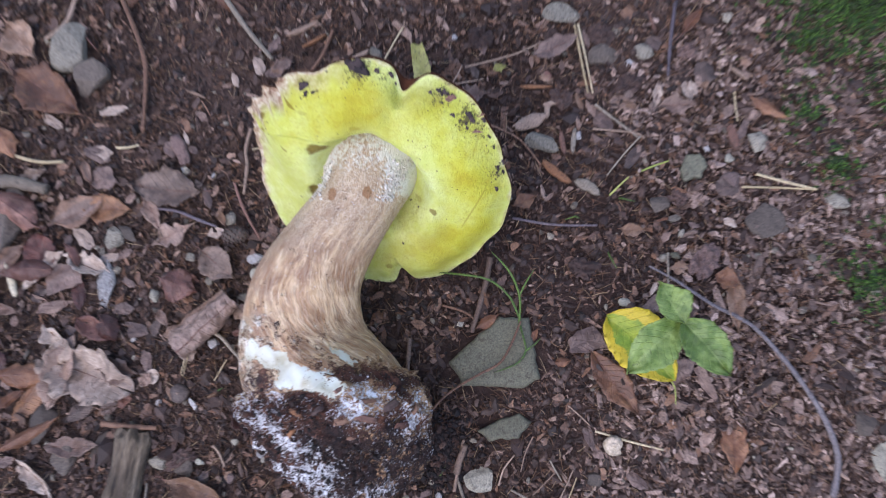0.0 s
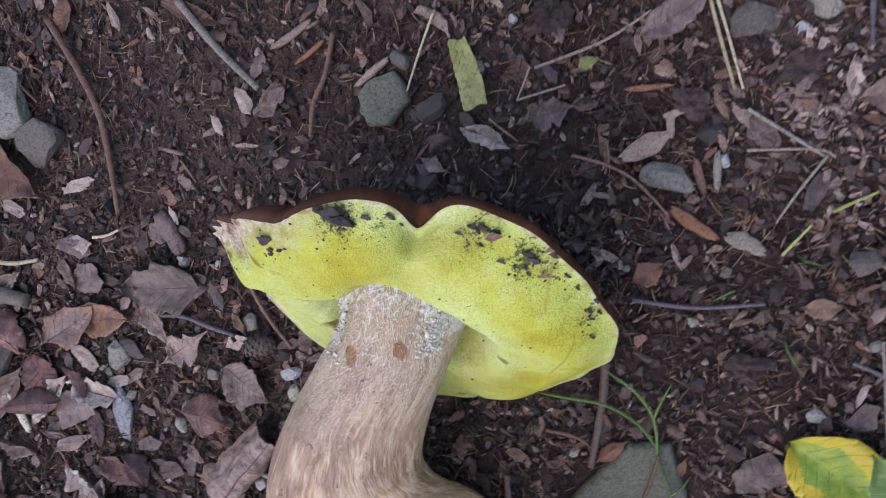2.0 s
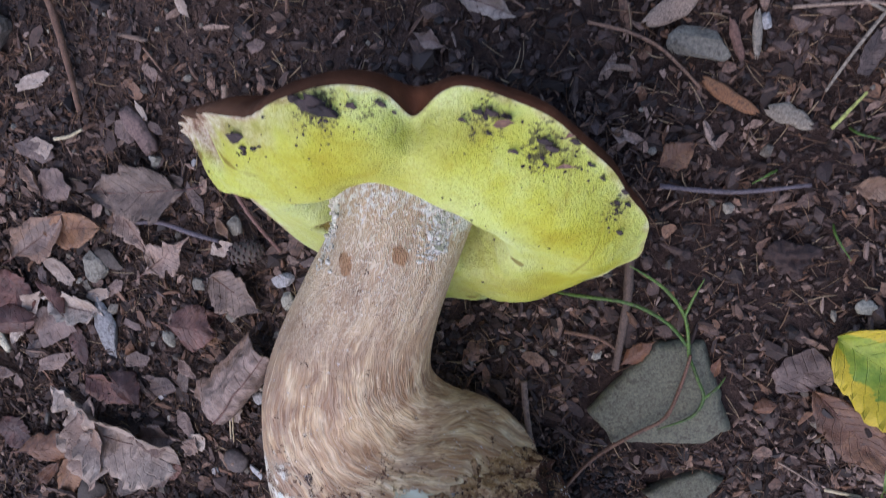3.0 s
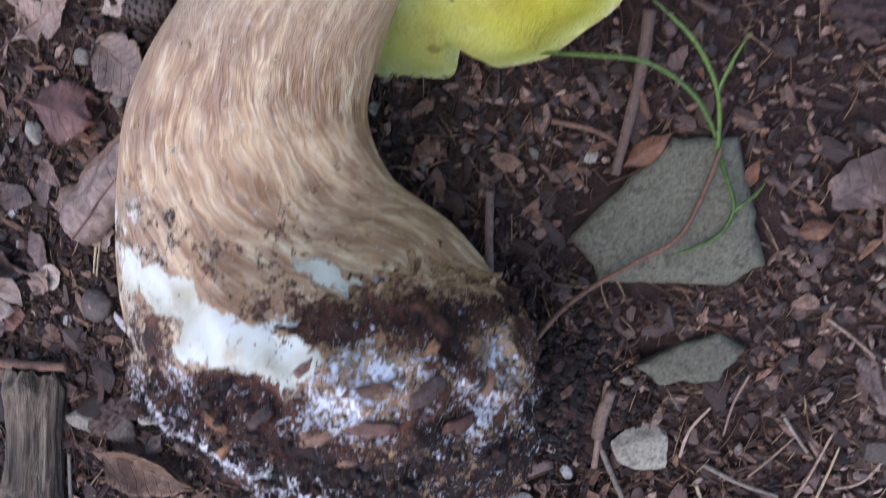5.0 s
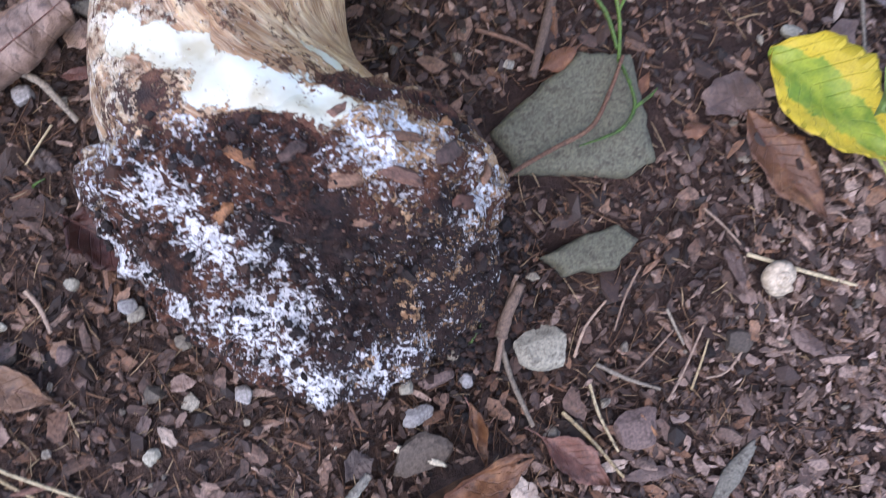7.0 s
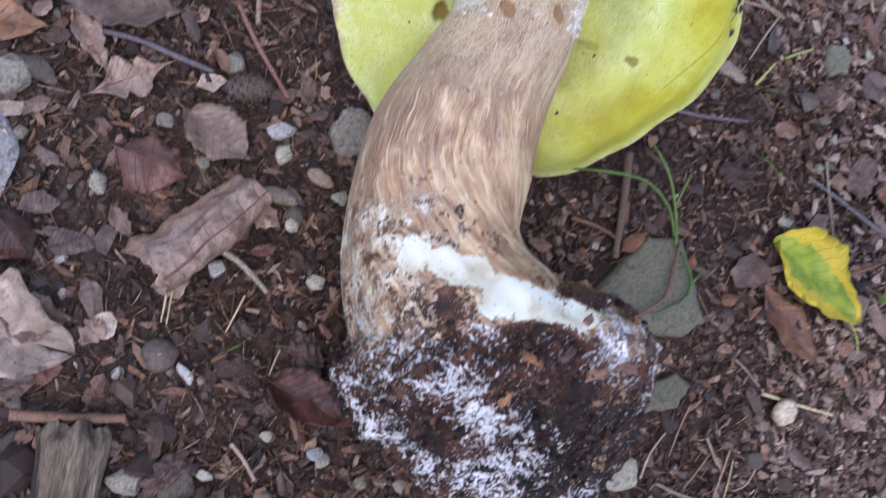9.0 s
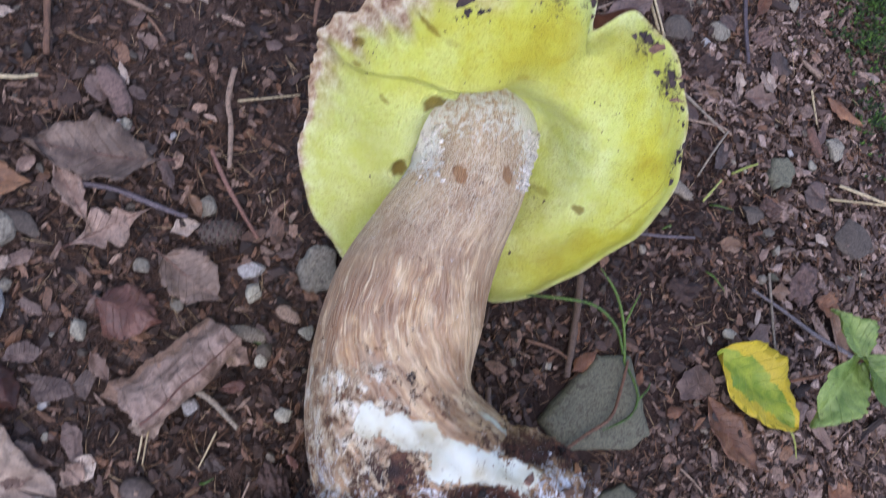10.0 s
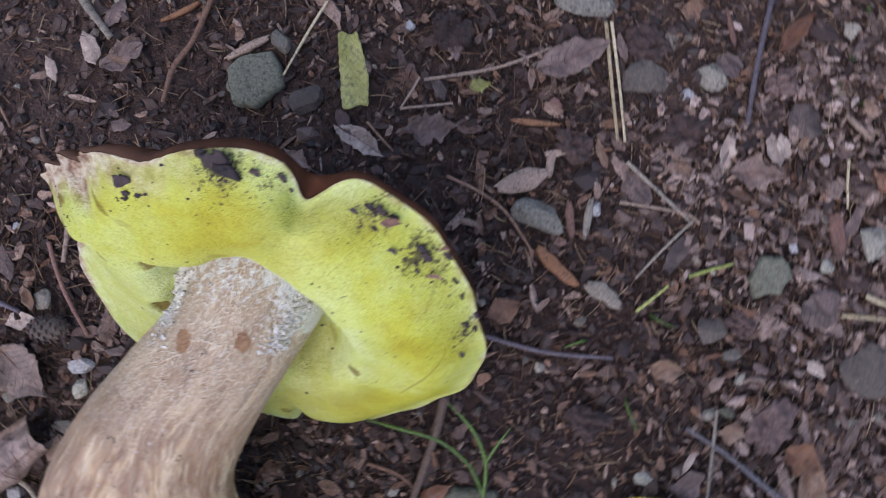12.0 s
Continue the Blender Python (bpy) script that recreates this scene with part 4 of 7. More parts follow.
for a, b, r in ((-0.0075, 0.0722, 0.0044), (-0.0040, 0.0708, 0.0036), (-0.0118, 0.0738, 0.0024), (0.0030, 0.0712, 0.0017), (-0.0355, 0.0590, 0.0029), (-0.0340, 0.0566, 0.0015), (-0.0300, 0.0578, 0.0012), (-0.0278, 0.0590, 0.0008),
                (0.0100, 0.0690, 0.0015), (0.0122, 0.0640, 0.0009), (0.0310, 0.0610, 0.0012), (0.0352, 0.0612, 0.0017), (0.0385, 0.0602, 0.0020), (0.0425, 0.0590, 0.0015), (0.0442, 0.0512, 0.0014),
                (0.0520, 0.0505, 0.0021), (0.0537, 0.0478, 0.0020), (0.0522, 0.0446, 0.0011), (0.0600, 0.0470, 0.0015), (0.0722, 0.0241, 0.0013), (0.0700, 0.0214, 0.0014), (0.0728, 0.0185, 0.0012), (0.0705, 0.0105, 0.0015),
                (0.0640, 0.0385, 0.0010), (0.0668, 0.0330, 0.0009), (-0.0230, 0.0690, 0.0008), (0.0265, -0.0138, 0.0007), (0.0195, -0.0180, 0.0007), (0.0189, -0.0371, 0.0007), (-0.0450, -0.0200, 0.0005)):
    speck(a, b, r)
# fine grains of earth round the larger dabs
grains = random.Random(5)
dots = []
for a, b, reach, n in ((-0.0065, 0.0715, 0.0065, 60), (0.0060, 0.0700, 0.0060, 22), (-0.0340, 0.0575, 0.0050, 16), (0.0370, 0.0600, 0.0065, 44), (0.0520, 0.0490, 0.0070, 50), (0.0600, 0.0430, 0.0070, 32), (0.0700, 0.0180, 0.0055, 34), (0.0250, -0.0150, 0.0080, 16), (-0.0600, 0.0300, 0.0080, 14), (0.0400, 0.0300, 0.0300, 40), (-0.0200, 0.0500, 0.0250, 26)):
    for k in range(n):
        u, w = grains.gauss(a, reach * 0.6), grains.gauss(b, reach * 0.6)
        th, rr = math.atan2(w, u), math.hypot(u, w)
        q = rr / float(cap_radius(np.array(th)))
        if 0.5 < q < 0.97:
            dots.append(CAP + CAP_U * u + CAP_V * w + CAP_N * float(cap_height(np.array(q), np.array(th), np.array(rr))))
v, f = crumbs(np.array([tuple(q) for q in dots]), RNG.gamma(1.6, 0.00011, len(dots)) + 0.00012)
tagged(link_mesh("earth_dust", v.tolist(), f.tolist(), DIRT, mushroom, "fine grains of dark earth", smooth=False), kind="stuff")
# splinters stuck to the pores
for a, b, turn, long, wide in ((0.0410, 0.0580, 40, 0.0095, 0.0030), (0.0560, 0.0425, 12, 0.0100, 0.0012), (0.0120, 0.0585, 80, 0.0035, 0.0003), (0.0585, 0.0500, 30, 0.0050, 0.0010)):
    th, rr = math.atan2(b, a), math.hypot(a, b)
    h = float(cap_height(np.array(rr / float(cap_radius(np.array(th)))), np.array(th), np.array(rr))) + 0.0006
    bm = bmesh.new()
    bmesh.ops.create_grid(bm, x_segments=8, y_segments=2, size=0.5)
    c, k = math.cos(radians(turn)), math.sin(radians(turn))
    for q in bm.verts:
        x, y = q.co.x * long, q.co.y * wide * (1.1 - 1.2 * q.co.x ** 2) + 0.0003 * math.sin(q.co.x * 9)
        q.co = CAP + CAP_U * (a + x * c - y * k) + CAP_V * (b + x * k + y * c) + CAP_N * (h + 0.0004 * (1 - 4 * (y / wide) ** 2))
    part("splinter", bm, BARK["rust"], mushroom, "rusty splinter of bark")

def foot_splinter(x, y, z, turn, long, wide, look_of):
    """A sliver of rotten wood pressed into the earth of the foot."""
    d = np.array((x, y, z)) - FOOT_AT
    d /= np.linalg.norm(d)
    at = Vector(FOOT_AT + d * (float(foot_surface(d[None])[0]) - 0.0002))
    n = Vector(d)
    a = n.cross(Vector((math.sin(radians(turn)), -math.cos(radians(turn)), 0.0))).normalized()
    b = n.cross(a)
    bm = bmesh.new()
    bmesh.ops.create_icosphere(bm, subdivisions=3, radius=1.0)
    for q in bm.verts:
        w = Vector([math.copysign(abs(e) ** 0.55, e) for e in q.co])
        k = 1 + 0.6 * noise.fractal(w * 2.0 + Vector((x * 700, y * 700, turn)), 0.8, 2.0, 3)
        q.co = at + a * (w.x * long / 2 * (1 + 0.15 * math.sin(9 * w.y))) + b * (w.y * wide / 2 * k) + n * (w.z * 0.0008 * k - 0.0012 * w.x * w.x)
    part("splinter", bm, look_of, mushroom, "rusty sliver of rotten wood")


for k, (x, y, z, turn, long, wide) in enumerate((
        (-0.099, 0.0185, 0.0930, 30, 0.0070, 0.0030), (-0.087, 0.0130, 0.0890, 5, 0.0140, 0.0022), (-0.075, 0.0110, 0.0810, 40, 0.0110, 0.0036), (-0.073, 0.0200, 0.0780, 60, 0.0060, 0.0025),
        (-0.086, 0.0040, 0.0870, -10, 0.0120, 0.0030), (-0.098, 0.0030, 0.0910, 15, 0.0090, 0.0035), (-0.110, 0.0080, 0.0950, 35, 0.0075, 0.0025), (-0.121, 0.0070, 0.0920, -30, 0.0080, 0.0022),
        (-0.070, 0.0010, 0.0720, 10, 0.0100, 0.0030), (-0.092, -0.0040, 0.0820, 20, 0.0110, 0.0028), (-0.080, -0.0060, 0.0770, -20, 0.0090, 0.0032), (-0.126, -0.0030, 0.0850, 50, 0.0060, 0.0024),
        (-0.112, -0.0050, 0.0870, -15, 0.0080, 0.0022), (-0.064, 0.0100, 0.0670, 80, 0.0070, 0.0026), (-0.102, 0.0110, 0.0950, -50, 0.0050, 0.0020))):
    foot_splinter(x, y, z, turn, long, wide, (BARK["rust"], WOOD["root"], BARK["umber"], WOOD["orange"])[k % 4])

# white wool along the collar where the stem meets the tubes
n = 620
k = RNG.uniform(0, 1, n)
way = np.where(RNG.uniform(0, 1, n) < 0.78, 1.0, -1.0)
cy = 0.1245 + 0.026 * k
cx = np.interp(cy, (0.108, 0.130, 0.150), (-0.1125, -0.0987, -0.0928)) + way * np.interp(cy, (0.108, 0.130, 0.150), (0.0253, 0.0234, 0.0275)) * np.cos(RNG.normal(0.58, 0.17, n))
skin_points = np.empty(len(bpy.data.objects["stem"].data.vertices) * 3, dtype=np.float32)
bpy.data.objects["stem"].data.vertices.foreach_get("co", skin_points)
skin_points = skin_points.reshape(-1, 3)
skin_points = skin_points[(skin_points[:, 1] > 0.115) & (skin_points[:, 2] > 0.045)]
near = [int(np.argmin((skin_points[:, 0] - q) ** 2 + (skin_points[:, 1] - w) ** 2)) for q, w in zip(cx, cy)]
cx, cy, cz = (skin_points[near] + RNG.normal(0, 0.0004, (n, 3))).T
v, f = crumbs(np.stack([cx, cy, cz], -1), RNG.gamma(1.6, 0.00022, n) + 0.0002, 0.7)
tagged(link_mesh("collar_wool", v.tolist(), f.tolist(), WOOL, mushroom, "white woolly frill at the top of the stem", smooth=False), kind="stuff")
# loose dark earth fallen from the foot
n = 4200
q = RNG.normal(0, 1, (n, 2)) * np.array((0.011, 0.013)) + np.array((-0.060, -0.014))
heap = 0.010 * np.exp(-(((q[:, 0] + 0.066) / 0.014) ** 2 + ((q[:, 1] + 0.012) / 0.018) ** 2))
v, f = crumbs(np.stack([q[:, 0], q[:, 1], level(q[:, 0], q[:, 1]) + heap * RNG.uniform(0.2, 1.0, n)], -1), RNG.gamma(1.4, 0.00042, n) + 0.0002)
tagged(link_mesh("fallen_earth", v.tolist(), f.tolist(), FOOTBITS, smooth=False), "loose dark earth heaped beside the mushroom foot", "soil", kind="stuff")

# ---- loose things on the ground ----
COVER = []


def cover(x, y, turn, long, wide):
    COVER.append((x, y, radians(turn), long / 2, wide / 2))


def seat(x, y):
    return float(level(x, y))


LEAF_WORDS = {"curled": "dry curled tan leaf with torn edges", "tan": "tan dead leaf, dry and curling", "brown": "brown dead beech leaf on the soil", "orange": "orange-brown dead leaf, slightly curled",
              "pink": "faded pinkish-brown dead leaf fragment", "pale": "pale crumpled dead leaf with torn edges", "rust": "rusty red-brown dead leaf on the litter",
              "darkred": "dark red-brown dead leaf, partly hidden", "mauve": "dull mauve-brown flat dead leaf piece", "yellow": "yellowing beech leaf with green midrib, lying flat",
              "drab": "large drab brown dead leaf lying flat", "scrap": "olive-yellow torn scrap of leaf"}
leaf_count = [0]


def blade(long, wide, curl, seed, ragged=0.05, blunt=0.0, arch=0.0, nu=26, nv=9):
    """A leaf blade along x, with its two faces and an edge: vertices, faces, and (along, across) for each vertex."""
    u = np.linspace(0, 1, nu)
    v = np.linspace(-1, 1, nv)
    U, V = np.meshgrid(u, v, indexing="ij")
    shape = np.sin(math.pi * np.clip(U, 0.002, 0.998) ** 0.85) ** (1.05 - 0.6 * min(blunt, 1.0))
    if blunt > 1:
        shape = (0.72 + 0.28 * np.minimum(U * 1.6, 1)) * (0.85 + 0.15 * shape)
    saw = 1 + 0.05 * np.abs(np.sin(U * math.pi * 9)) * np.abs(V)
    tear = np.array([[noise.fractal(Vector((q * 6 + seed * 9, w * 4, seed)), 1.0, 2.0, 3) for w in (-1.0, 1.0)] for q in u])
    rag = 1 + 3.0 * ragged * np.where(V < 0, tear[:, :1], tear[:, 1:]) * np.abs(V)
    half = wide / 2 * shape * saw * rag
    roll = curl * 2.2
    r = wide / 2 / max(roll, 0.05)
    a = V * half / r
    x = (U - 0.5) * long
    y = r * np.sin(a)
    z = r * (1 - np.cos(a)) + arch * long * (4 * (U - 0.5) ** 2) * 0.5
    z = z + (0.10 + 0.12 * curl) * wide * np.abs(V) + 0.018 * wide * np.sin((U * 9 - np.abs(V) * 2.2) * 2 * math.pi) * np.abs(V)
    x = x + ragged * long * (U - 0.5) * 1.5 * np.sin(V * 3 + seed)
    z = z + 0.05 * wide * np.sin(U * 7 + seed) * V + 0.035 * wide * np.sin(U * 17 + seed * 3) * np.abs(V) + 0.06 * wide * curl * np.sin(9 * U + 4 * V + seed)
    crinkle = np.array([[noise.fractal(Vector((q * 5 + seed * 3, w * 2.5, seed)), 0.9, 2.1, 4) for w in v] for q in u])
    z = z + (0.05 + 0.10 * curl) * wide * crinkle
    y = y + 0.06 * long * np.sin(U * math.pi) * math.sin(seed * 2.3)
    top = np.stack([x, y, z], -1).reshape(-1, 3)
    low = top - np.array((0, 0, 0.00022))
    ids = np.arange(nu * nv).reshape(nu, nv)
    f = np.stack([ids[:-1, :-1], ids[1:, :-1], ids[1:, 1:], ids[:-1, 1:]], -1).reshape(-1, 4)
    n = nu * nv
    ring = list(ids[:, 0]) + list(ids[-1, 1:]) + list(ids[::-1, -1][1:]) + list(ids[0, ::-1][1:-1])
    rim = [(ring[k], ring[(k + 1) % len(ring)], ring[(k + 1) % len(ring)] + n, ring[k] + n) for k in range(len(ring))]
    faces = f.tolist() + (f[:, ::-1] + n).tolist() + [tuple(q[::-1]) for q in rim]
    uv = np.stack([U, V], -1).reshape(-1, 2)
    return np.concatenate([top, low]), faces, np.concatenate([uv, uv])


def set_uv(ob, uv):
    layer = ob.data.uv_layers.new(name="UVMap")
    loops = np.empty(len(ob.data.loops), dtype=np.int32)
    ob.data.loops.foreach_get("vertex_index", loops)
    layer.data.foreach_set("uv", np.asarray(uv)[loops].ravel().astype(np.float32))


def midrib(ob, points, radius):
    """The leaf's raised middle vein, running on into its stalk."""
    v, f = tube(points, [radius, radius * 0.9, radius * 0.75, radius * 0.6, radius * 0.45, radius * 0.3][:len(points)], 6, points[0][0] * 900, 0.1)
    link_mesh("midrib", v, f, WOOD["redw"] if len(ob.name) % 2 else WOOD["tanw"], ob, "raised middle vein and stalk")


def leaf(x, y, turn, long, wide, look_of, curl, lift=0.0022, tip=0.0, blunt=0.0, name="dead_leaf"):
    leaf_count[0] += 1
    k = leaf_count[0]
    torn = 0.03 if blunt > 1 or name == "yellow_leaf" else 0.18 if look_of in ("pale", "pink", "mauve", "scrap") else 0.09
    v, f, uv = blade(long, wide, curl, k * 1.37, torn, blunt or (0.7 if look_of in ("mauve", "pale") else 0.0), 0.10 * curl)
    if look_of in ("orange", "rust", "darkred") and k % 2:
        v[:, 2] = -v[:, 2] + v[:, 2].max() * 0.9
    ob = link_mesh(name, v.tolist(), f, LEAF[look_of])
    set_uv(ob, uv)
    if name == "dead_leaf" and long > 0.017 and look_of != "scrap":
        mids = [v[q * 9 + 4] + np.array((0, 0, 0.0001)) for q in (0, 6, 12, 18, 24)]
        stalk = mids[0] + np.array((-0.16 * long, 0.03 * long * math.sin(k), -0.0004))
        midrib(ob, [tuple(q) for q in [stalk] + mids], 0.00016 + 0.0038 * long)
    ob.matrix_world = pose(x, y, seat(x, y) + lift, random.uniform(-5, 5) + tip, random.uniform(-5, 5), turn)
    tagged(ob, LEAF_WORDS.get(look_of, "dead leaf"), "leaf", group="fallen leaves")
    cover(x, y, turn, long * 0.9, wide * 0.8)
    return ob


def bark(x, y, turn, long, wide, look_of):
    """A flake of bark: a cracked, uneven slab."""
    bm = bmesh.new()
    bmesh.ops.create_grid(bm, x_segments=26, y_segments=20, size=0.5)
    seed = Vector((x * 90, y * 90, 1.0))
    for v in bm.verts:
        a, r = math.atan2(v.co.y, v.co.x), max(abs(v.co.x), abs(v.co.y)) * 2
        edge = 0.5 * (1 + 0.38 * noise.noise(Vector((math.cos(a) * 1.4, math.sin(a) * 1.4, 0)) + seed) + 0.24 * noise.noise(Vector((math.cos(a) * 4.5, math.sin(a) * 4.5, 0)) + seed))
        px, py = math.cos(a) * r * edge, math.sin(a) * r * edge
        v.co = Vector((px * long * 1.08, py * wide * 1.08, 0.0034 * noise.fractal(Vector((px * 4, py * 4, 0)) + seed, 0.8, 2.0, 4) + 0.0012 * (1 - r * r)))
    extra = bmesh.ops.extrude_face_region(bm, geom=bm.faces[:])
    for v in extra["geom"]:
        if isinstance(v, bmesh.types.BMVert):
            v.co.z -= 0.0018
    ob = part("bark_flake", bm, BARK[look_of], None)
    ob.matrix_world = pose(x, y, seat(x, y) + 0.0024, random.uniform(-4, 4), random.uniform(-4, 4), turn)
    tagged(ob, {"mauve": "flat mauve-brown flake of bark", "umber": "dark umber flake of cracked bark", "rust": "rusty brown flake of bark"}[look_of] + " lying on soil", "bark", group="bark flakes")
    cover(x, y, turn, long, wide)


STONE_WORDS = {"green": "flat grey-green sandstone fragment", "pale": "pale rough pebble", "grey": "grey angular stone", "dark": "dark grey-brown stone, dusty",
               "blue": "smooth blue-grey flat stone", "white": "small white quartz pebble", "umber": "brown weathered stone"}
stone_count = [0]


def stone(x, y, turn, long, wide, look_of, tall=0.42):
    stone_count[0] += 1
    r = random.Random(stone_count[0] * 7 + 3)
    bm = bmesh.new()
    bmesh.ops.create_icosphere(bm, subdivisions=3 if long < 0.009 else 4, radius=1.0)
    planes = [(Vector((r.gauss(0, 1), r.gauss(0, 1), r.gauss(0, 0.8))).normalized(), r.uniform(0.50, 0.86)) for _ in range(11)]
    planes.append((Vector((r.uniform(-.2, .2), r.uniform(-.2, .2), 1)).normalized(), 0.7))
    seed = Vector((stone_count[0] * 3.1, 0, 0))
    for v in bm.verts:
        c = v.co.copy()
        for n, dd in planes:
            over = c.dot(n) - dd
            if over > 0:
                c -= n * over * 0.97
        c *= 1.22 + 0.08 * noise.noise(c * 2.2 + seed) + 0.035 * noise.noise(c * 7 + seed)
        v.co = Vector((c.x * long / 2, c.y * wide / 2, c.z * min(long, wide) * tall / 2 * 1.3))
    ob = part("stone" if long > 0.009 else "pebble", bm, STONE[look_of], None, smooth=long < 0.009)
    ob.matrix_world = pose(x, y, seat(x, y) + min(long, wide) * tall * 0.30, 0, 0, turn)
    tagged(ob, STONE_WORDS[look_of] + (" half sunk in the soil" if long > 0.012 else " in the litter"), "stone" if long > 0.009 else "pebble", group="stones")
    cover(x, y, turn, long * 0.9, wide * 0.9)


def slab(corners, thick, look_of, label):
    """A flat broken stone with an outline of straight breaks."""
    cs = [Vector((a, b)) for a, b in corners]
    mid = sum(cs, Vector((0, 0))) / len(cs)
    ring = []
    for k, c in enumerate(cs):
        d = cs[(k + 1) % len(cs)]
        for j in range(10):
            p = c.lerp(d, j / 10)
            w = noise.noise(Vector((p.x * 170, p.y * 170, 5))) * 0.0014 + noise.noise(Vector((p.x * 460, p.y * 460, 5))) * 0.0006
            ring.append(p + (p - mid).normalized() * w)
    prof = [(1.0, -0.6), (1.012, 0.0), (1.0, 0.35), (0.965, 0.72), (0.90, 0.90), (0.78, 0.97), (0.6, 1.0), (0.42, 1.02), (0.22, 1.0), (0.08, 1.0)]
    verts, faces, n = [], [], len(ring)
    for s, h in prof:
        for p in ring:
            q = mid + (p - mid) * s
            z = thick * h + (0.0008 * noise.fractal(Vector((q.x * 90, q.y * 90, 2)), 1.0, 2.0, 4) if h > 0.5 else 0)
            verts.append((q.x - mid.x, q.y - mid.y, z))
    for a in range(len(prof) - 1):
        for k in range(n):
            faces.append((a * n + k, a * n + (k + 1) % n, (a + 1) * n + (k + 1) % n, (a + 1) * n + k))
    faces.append(tuple((len(prof) - 1) * n + k for k in range(n)))
    faces.append(tuple(reversed(range(n))))
    ob = link_mesh("stone", verts, faces, STONE[look_of])
    ob.location = (mid.x, mid.y, seat(mid.x, mid.y))
    tagged(ob, label, "stone", group="stones")
    for k in range(len(cs)):
        m = (mid + cs[k]) / 2
        cover(m.x, m.y, 0, (cs[k] - mid).length * 1.25, (cs[k] - mid).length * 1.25)


TWIG_WORDS = {"root": "thin brown root winding over the soil", "tanw": "thin tan twig without bark", "greyw": "weathered grey-brown stick", "purple": "smooth purplish-grey twig",
              "dark": "short damp dark brown stick", "ashen": "long curved ash-grey twig, thicker at one end", "redw": "thin reddish-brown stalk", "straw": "dry straw-yellow grass stalk", "palew": "pale lichen-grey piece of stick", "greenw": "yellow-green bit of straw"}


def tube(points, radii, sides=10, seed=0.0, knobs=0.12):
    """Vertices and faces of a tapering, slightly knobbly tube through points."""
    n = max(8, 6 * len(points))
    t = np.linspace(0, len(points) - 1, n)
    c = np.stack([spline([p[k] for p in points], t) for k in range(3)], 1)
    rr = np.interp(t, np.arange(len(radii)), radii)
    tan = np.gradient(c, axis=0)
    tan /= np.linalg.norm(tan, axis=1)[:, None] + 1e-12
    side = np.cross(tan, (0.03, 0.02, 1.0))
    side /= np.linalg.norm(side, axis=1)[:, None]
    up = np.cross(side, tan)
    verts, faces = [], []
    for i in range(n):
        for k in range(sides):
            a = 2 * math.pi * k / sides
            w = rr[i] * (1 + knobs * math.sin(i * 1.7 + seed) * math.sin(i * 0.6 + seed) + 0.07 * math.sin(3 * a + i * 0.3 + seed))
            verts.append(tuple(c[i] + w * (math.cos(a) * side[i] + math.sin(a) * up[i])))
    for i in range(n - 1):
        for k in range(sides):
            j = (k + 1) % sides
            faces.append((i * sides + k, i * sides + j, (i + 1) * sides + j, (i + 1) * sides + k))
    faces.append(tuple(reversed(range(sides))))
    faces.append(tuple((n - 1) * sides + k for k in range(sides)))
    return verts, faces


twig_count = [0]


def twig(look_of, radius_mm, *points, lift=0.0, taper=0.75):
    twig_count[0] += 1
    r = radius_mm * 0.001
    x0, y0 = points[0]
    z0 = seat(x0, y0)
    seed = twig_count[0] * 2.17
    pts = [(x - x0, y - y0, seat(x, y) - z0 + 0.0022 + lift + r * 0.8 + 0.0008 * math.sin(seed + 2 * k)) for k, (x, y) in enumerate(points)]
    if len(pts) == 2:
        a, b = pts
        pts = [a, tuple((p + q) / 2 + w for p, q, w in zip(a, b, (0.02 * (b[1] - a[1]) * math.sin(seed), -0.02 * (b[0] - a[0]) * math.sin(seed), 0.0003))), b]
    v, f = tube(pts, [r * (1 + (taper - 1) * k / (len(pts) - 1)) for k in range(len(pts))] if taper > 1 else [r] + [r * 0.95] * (len(pts) - 2) + [r * taper], 10, seed, 0.10 if look_of != "straw" else 0.03)
    ob = link_mesh("straw" if look_of in ("straw", "greenw") else "twig", v, f, WOOD[look_of])
    ob.location = (x0, y0, z0)
    tagged(ob, TWIG_WORDS[look_of] + (" lying on the litter" if look_of != "root" else ""), "straw" if look_of in ("straw", "greenw") else "twig", group="twigs and straws")


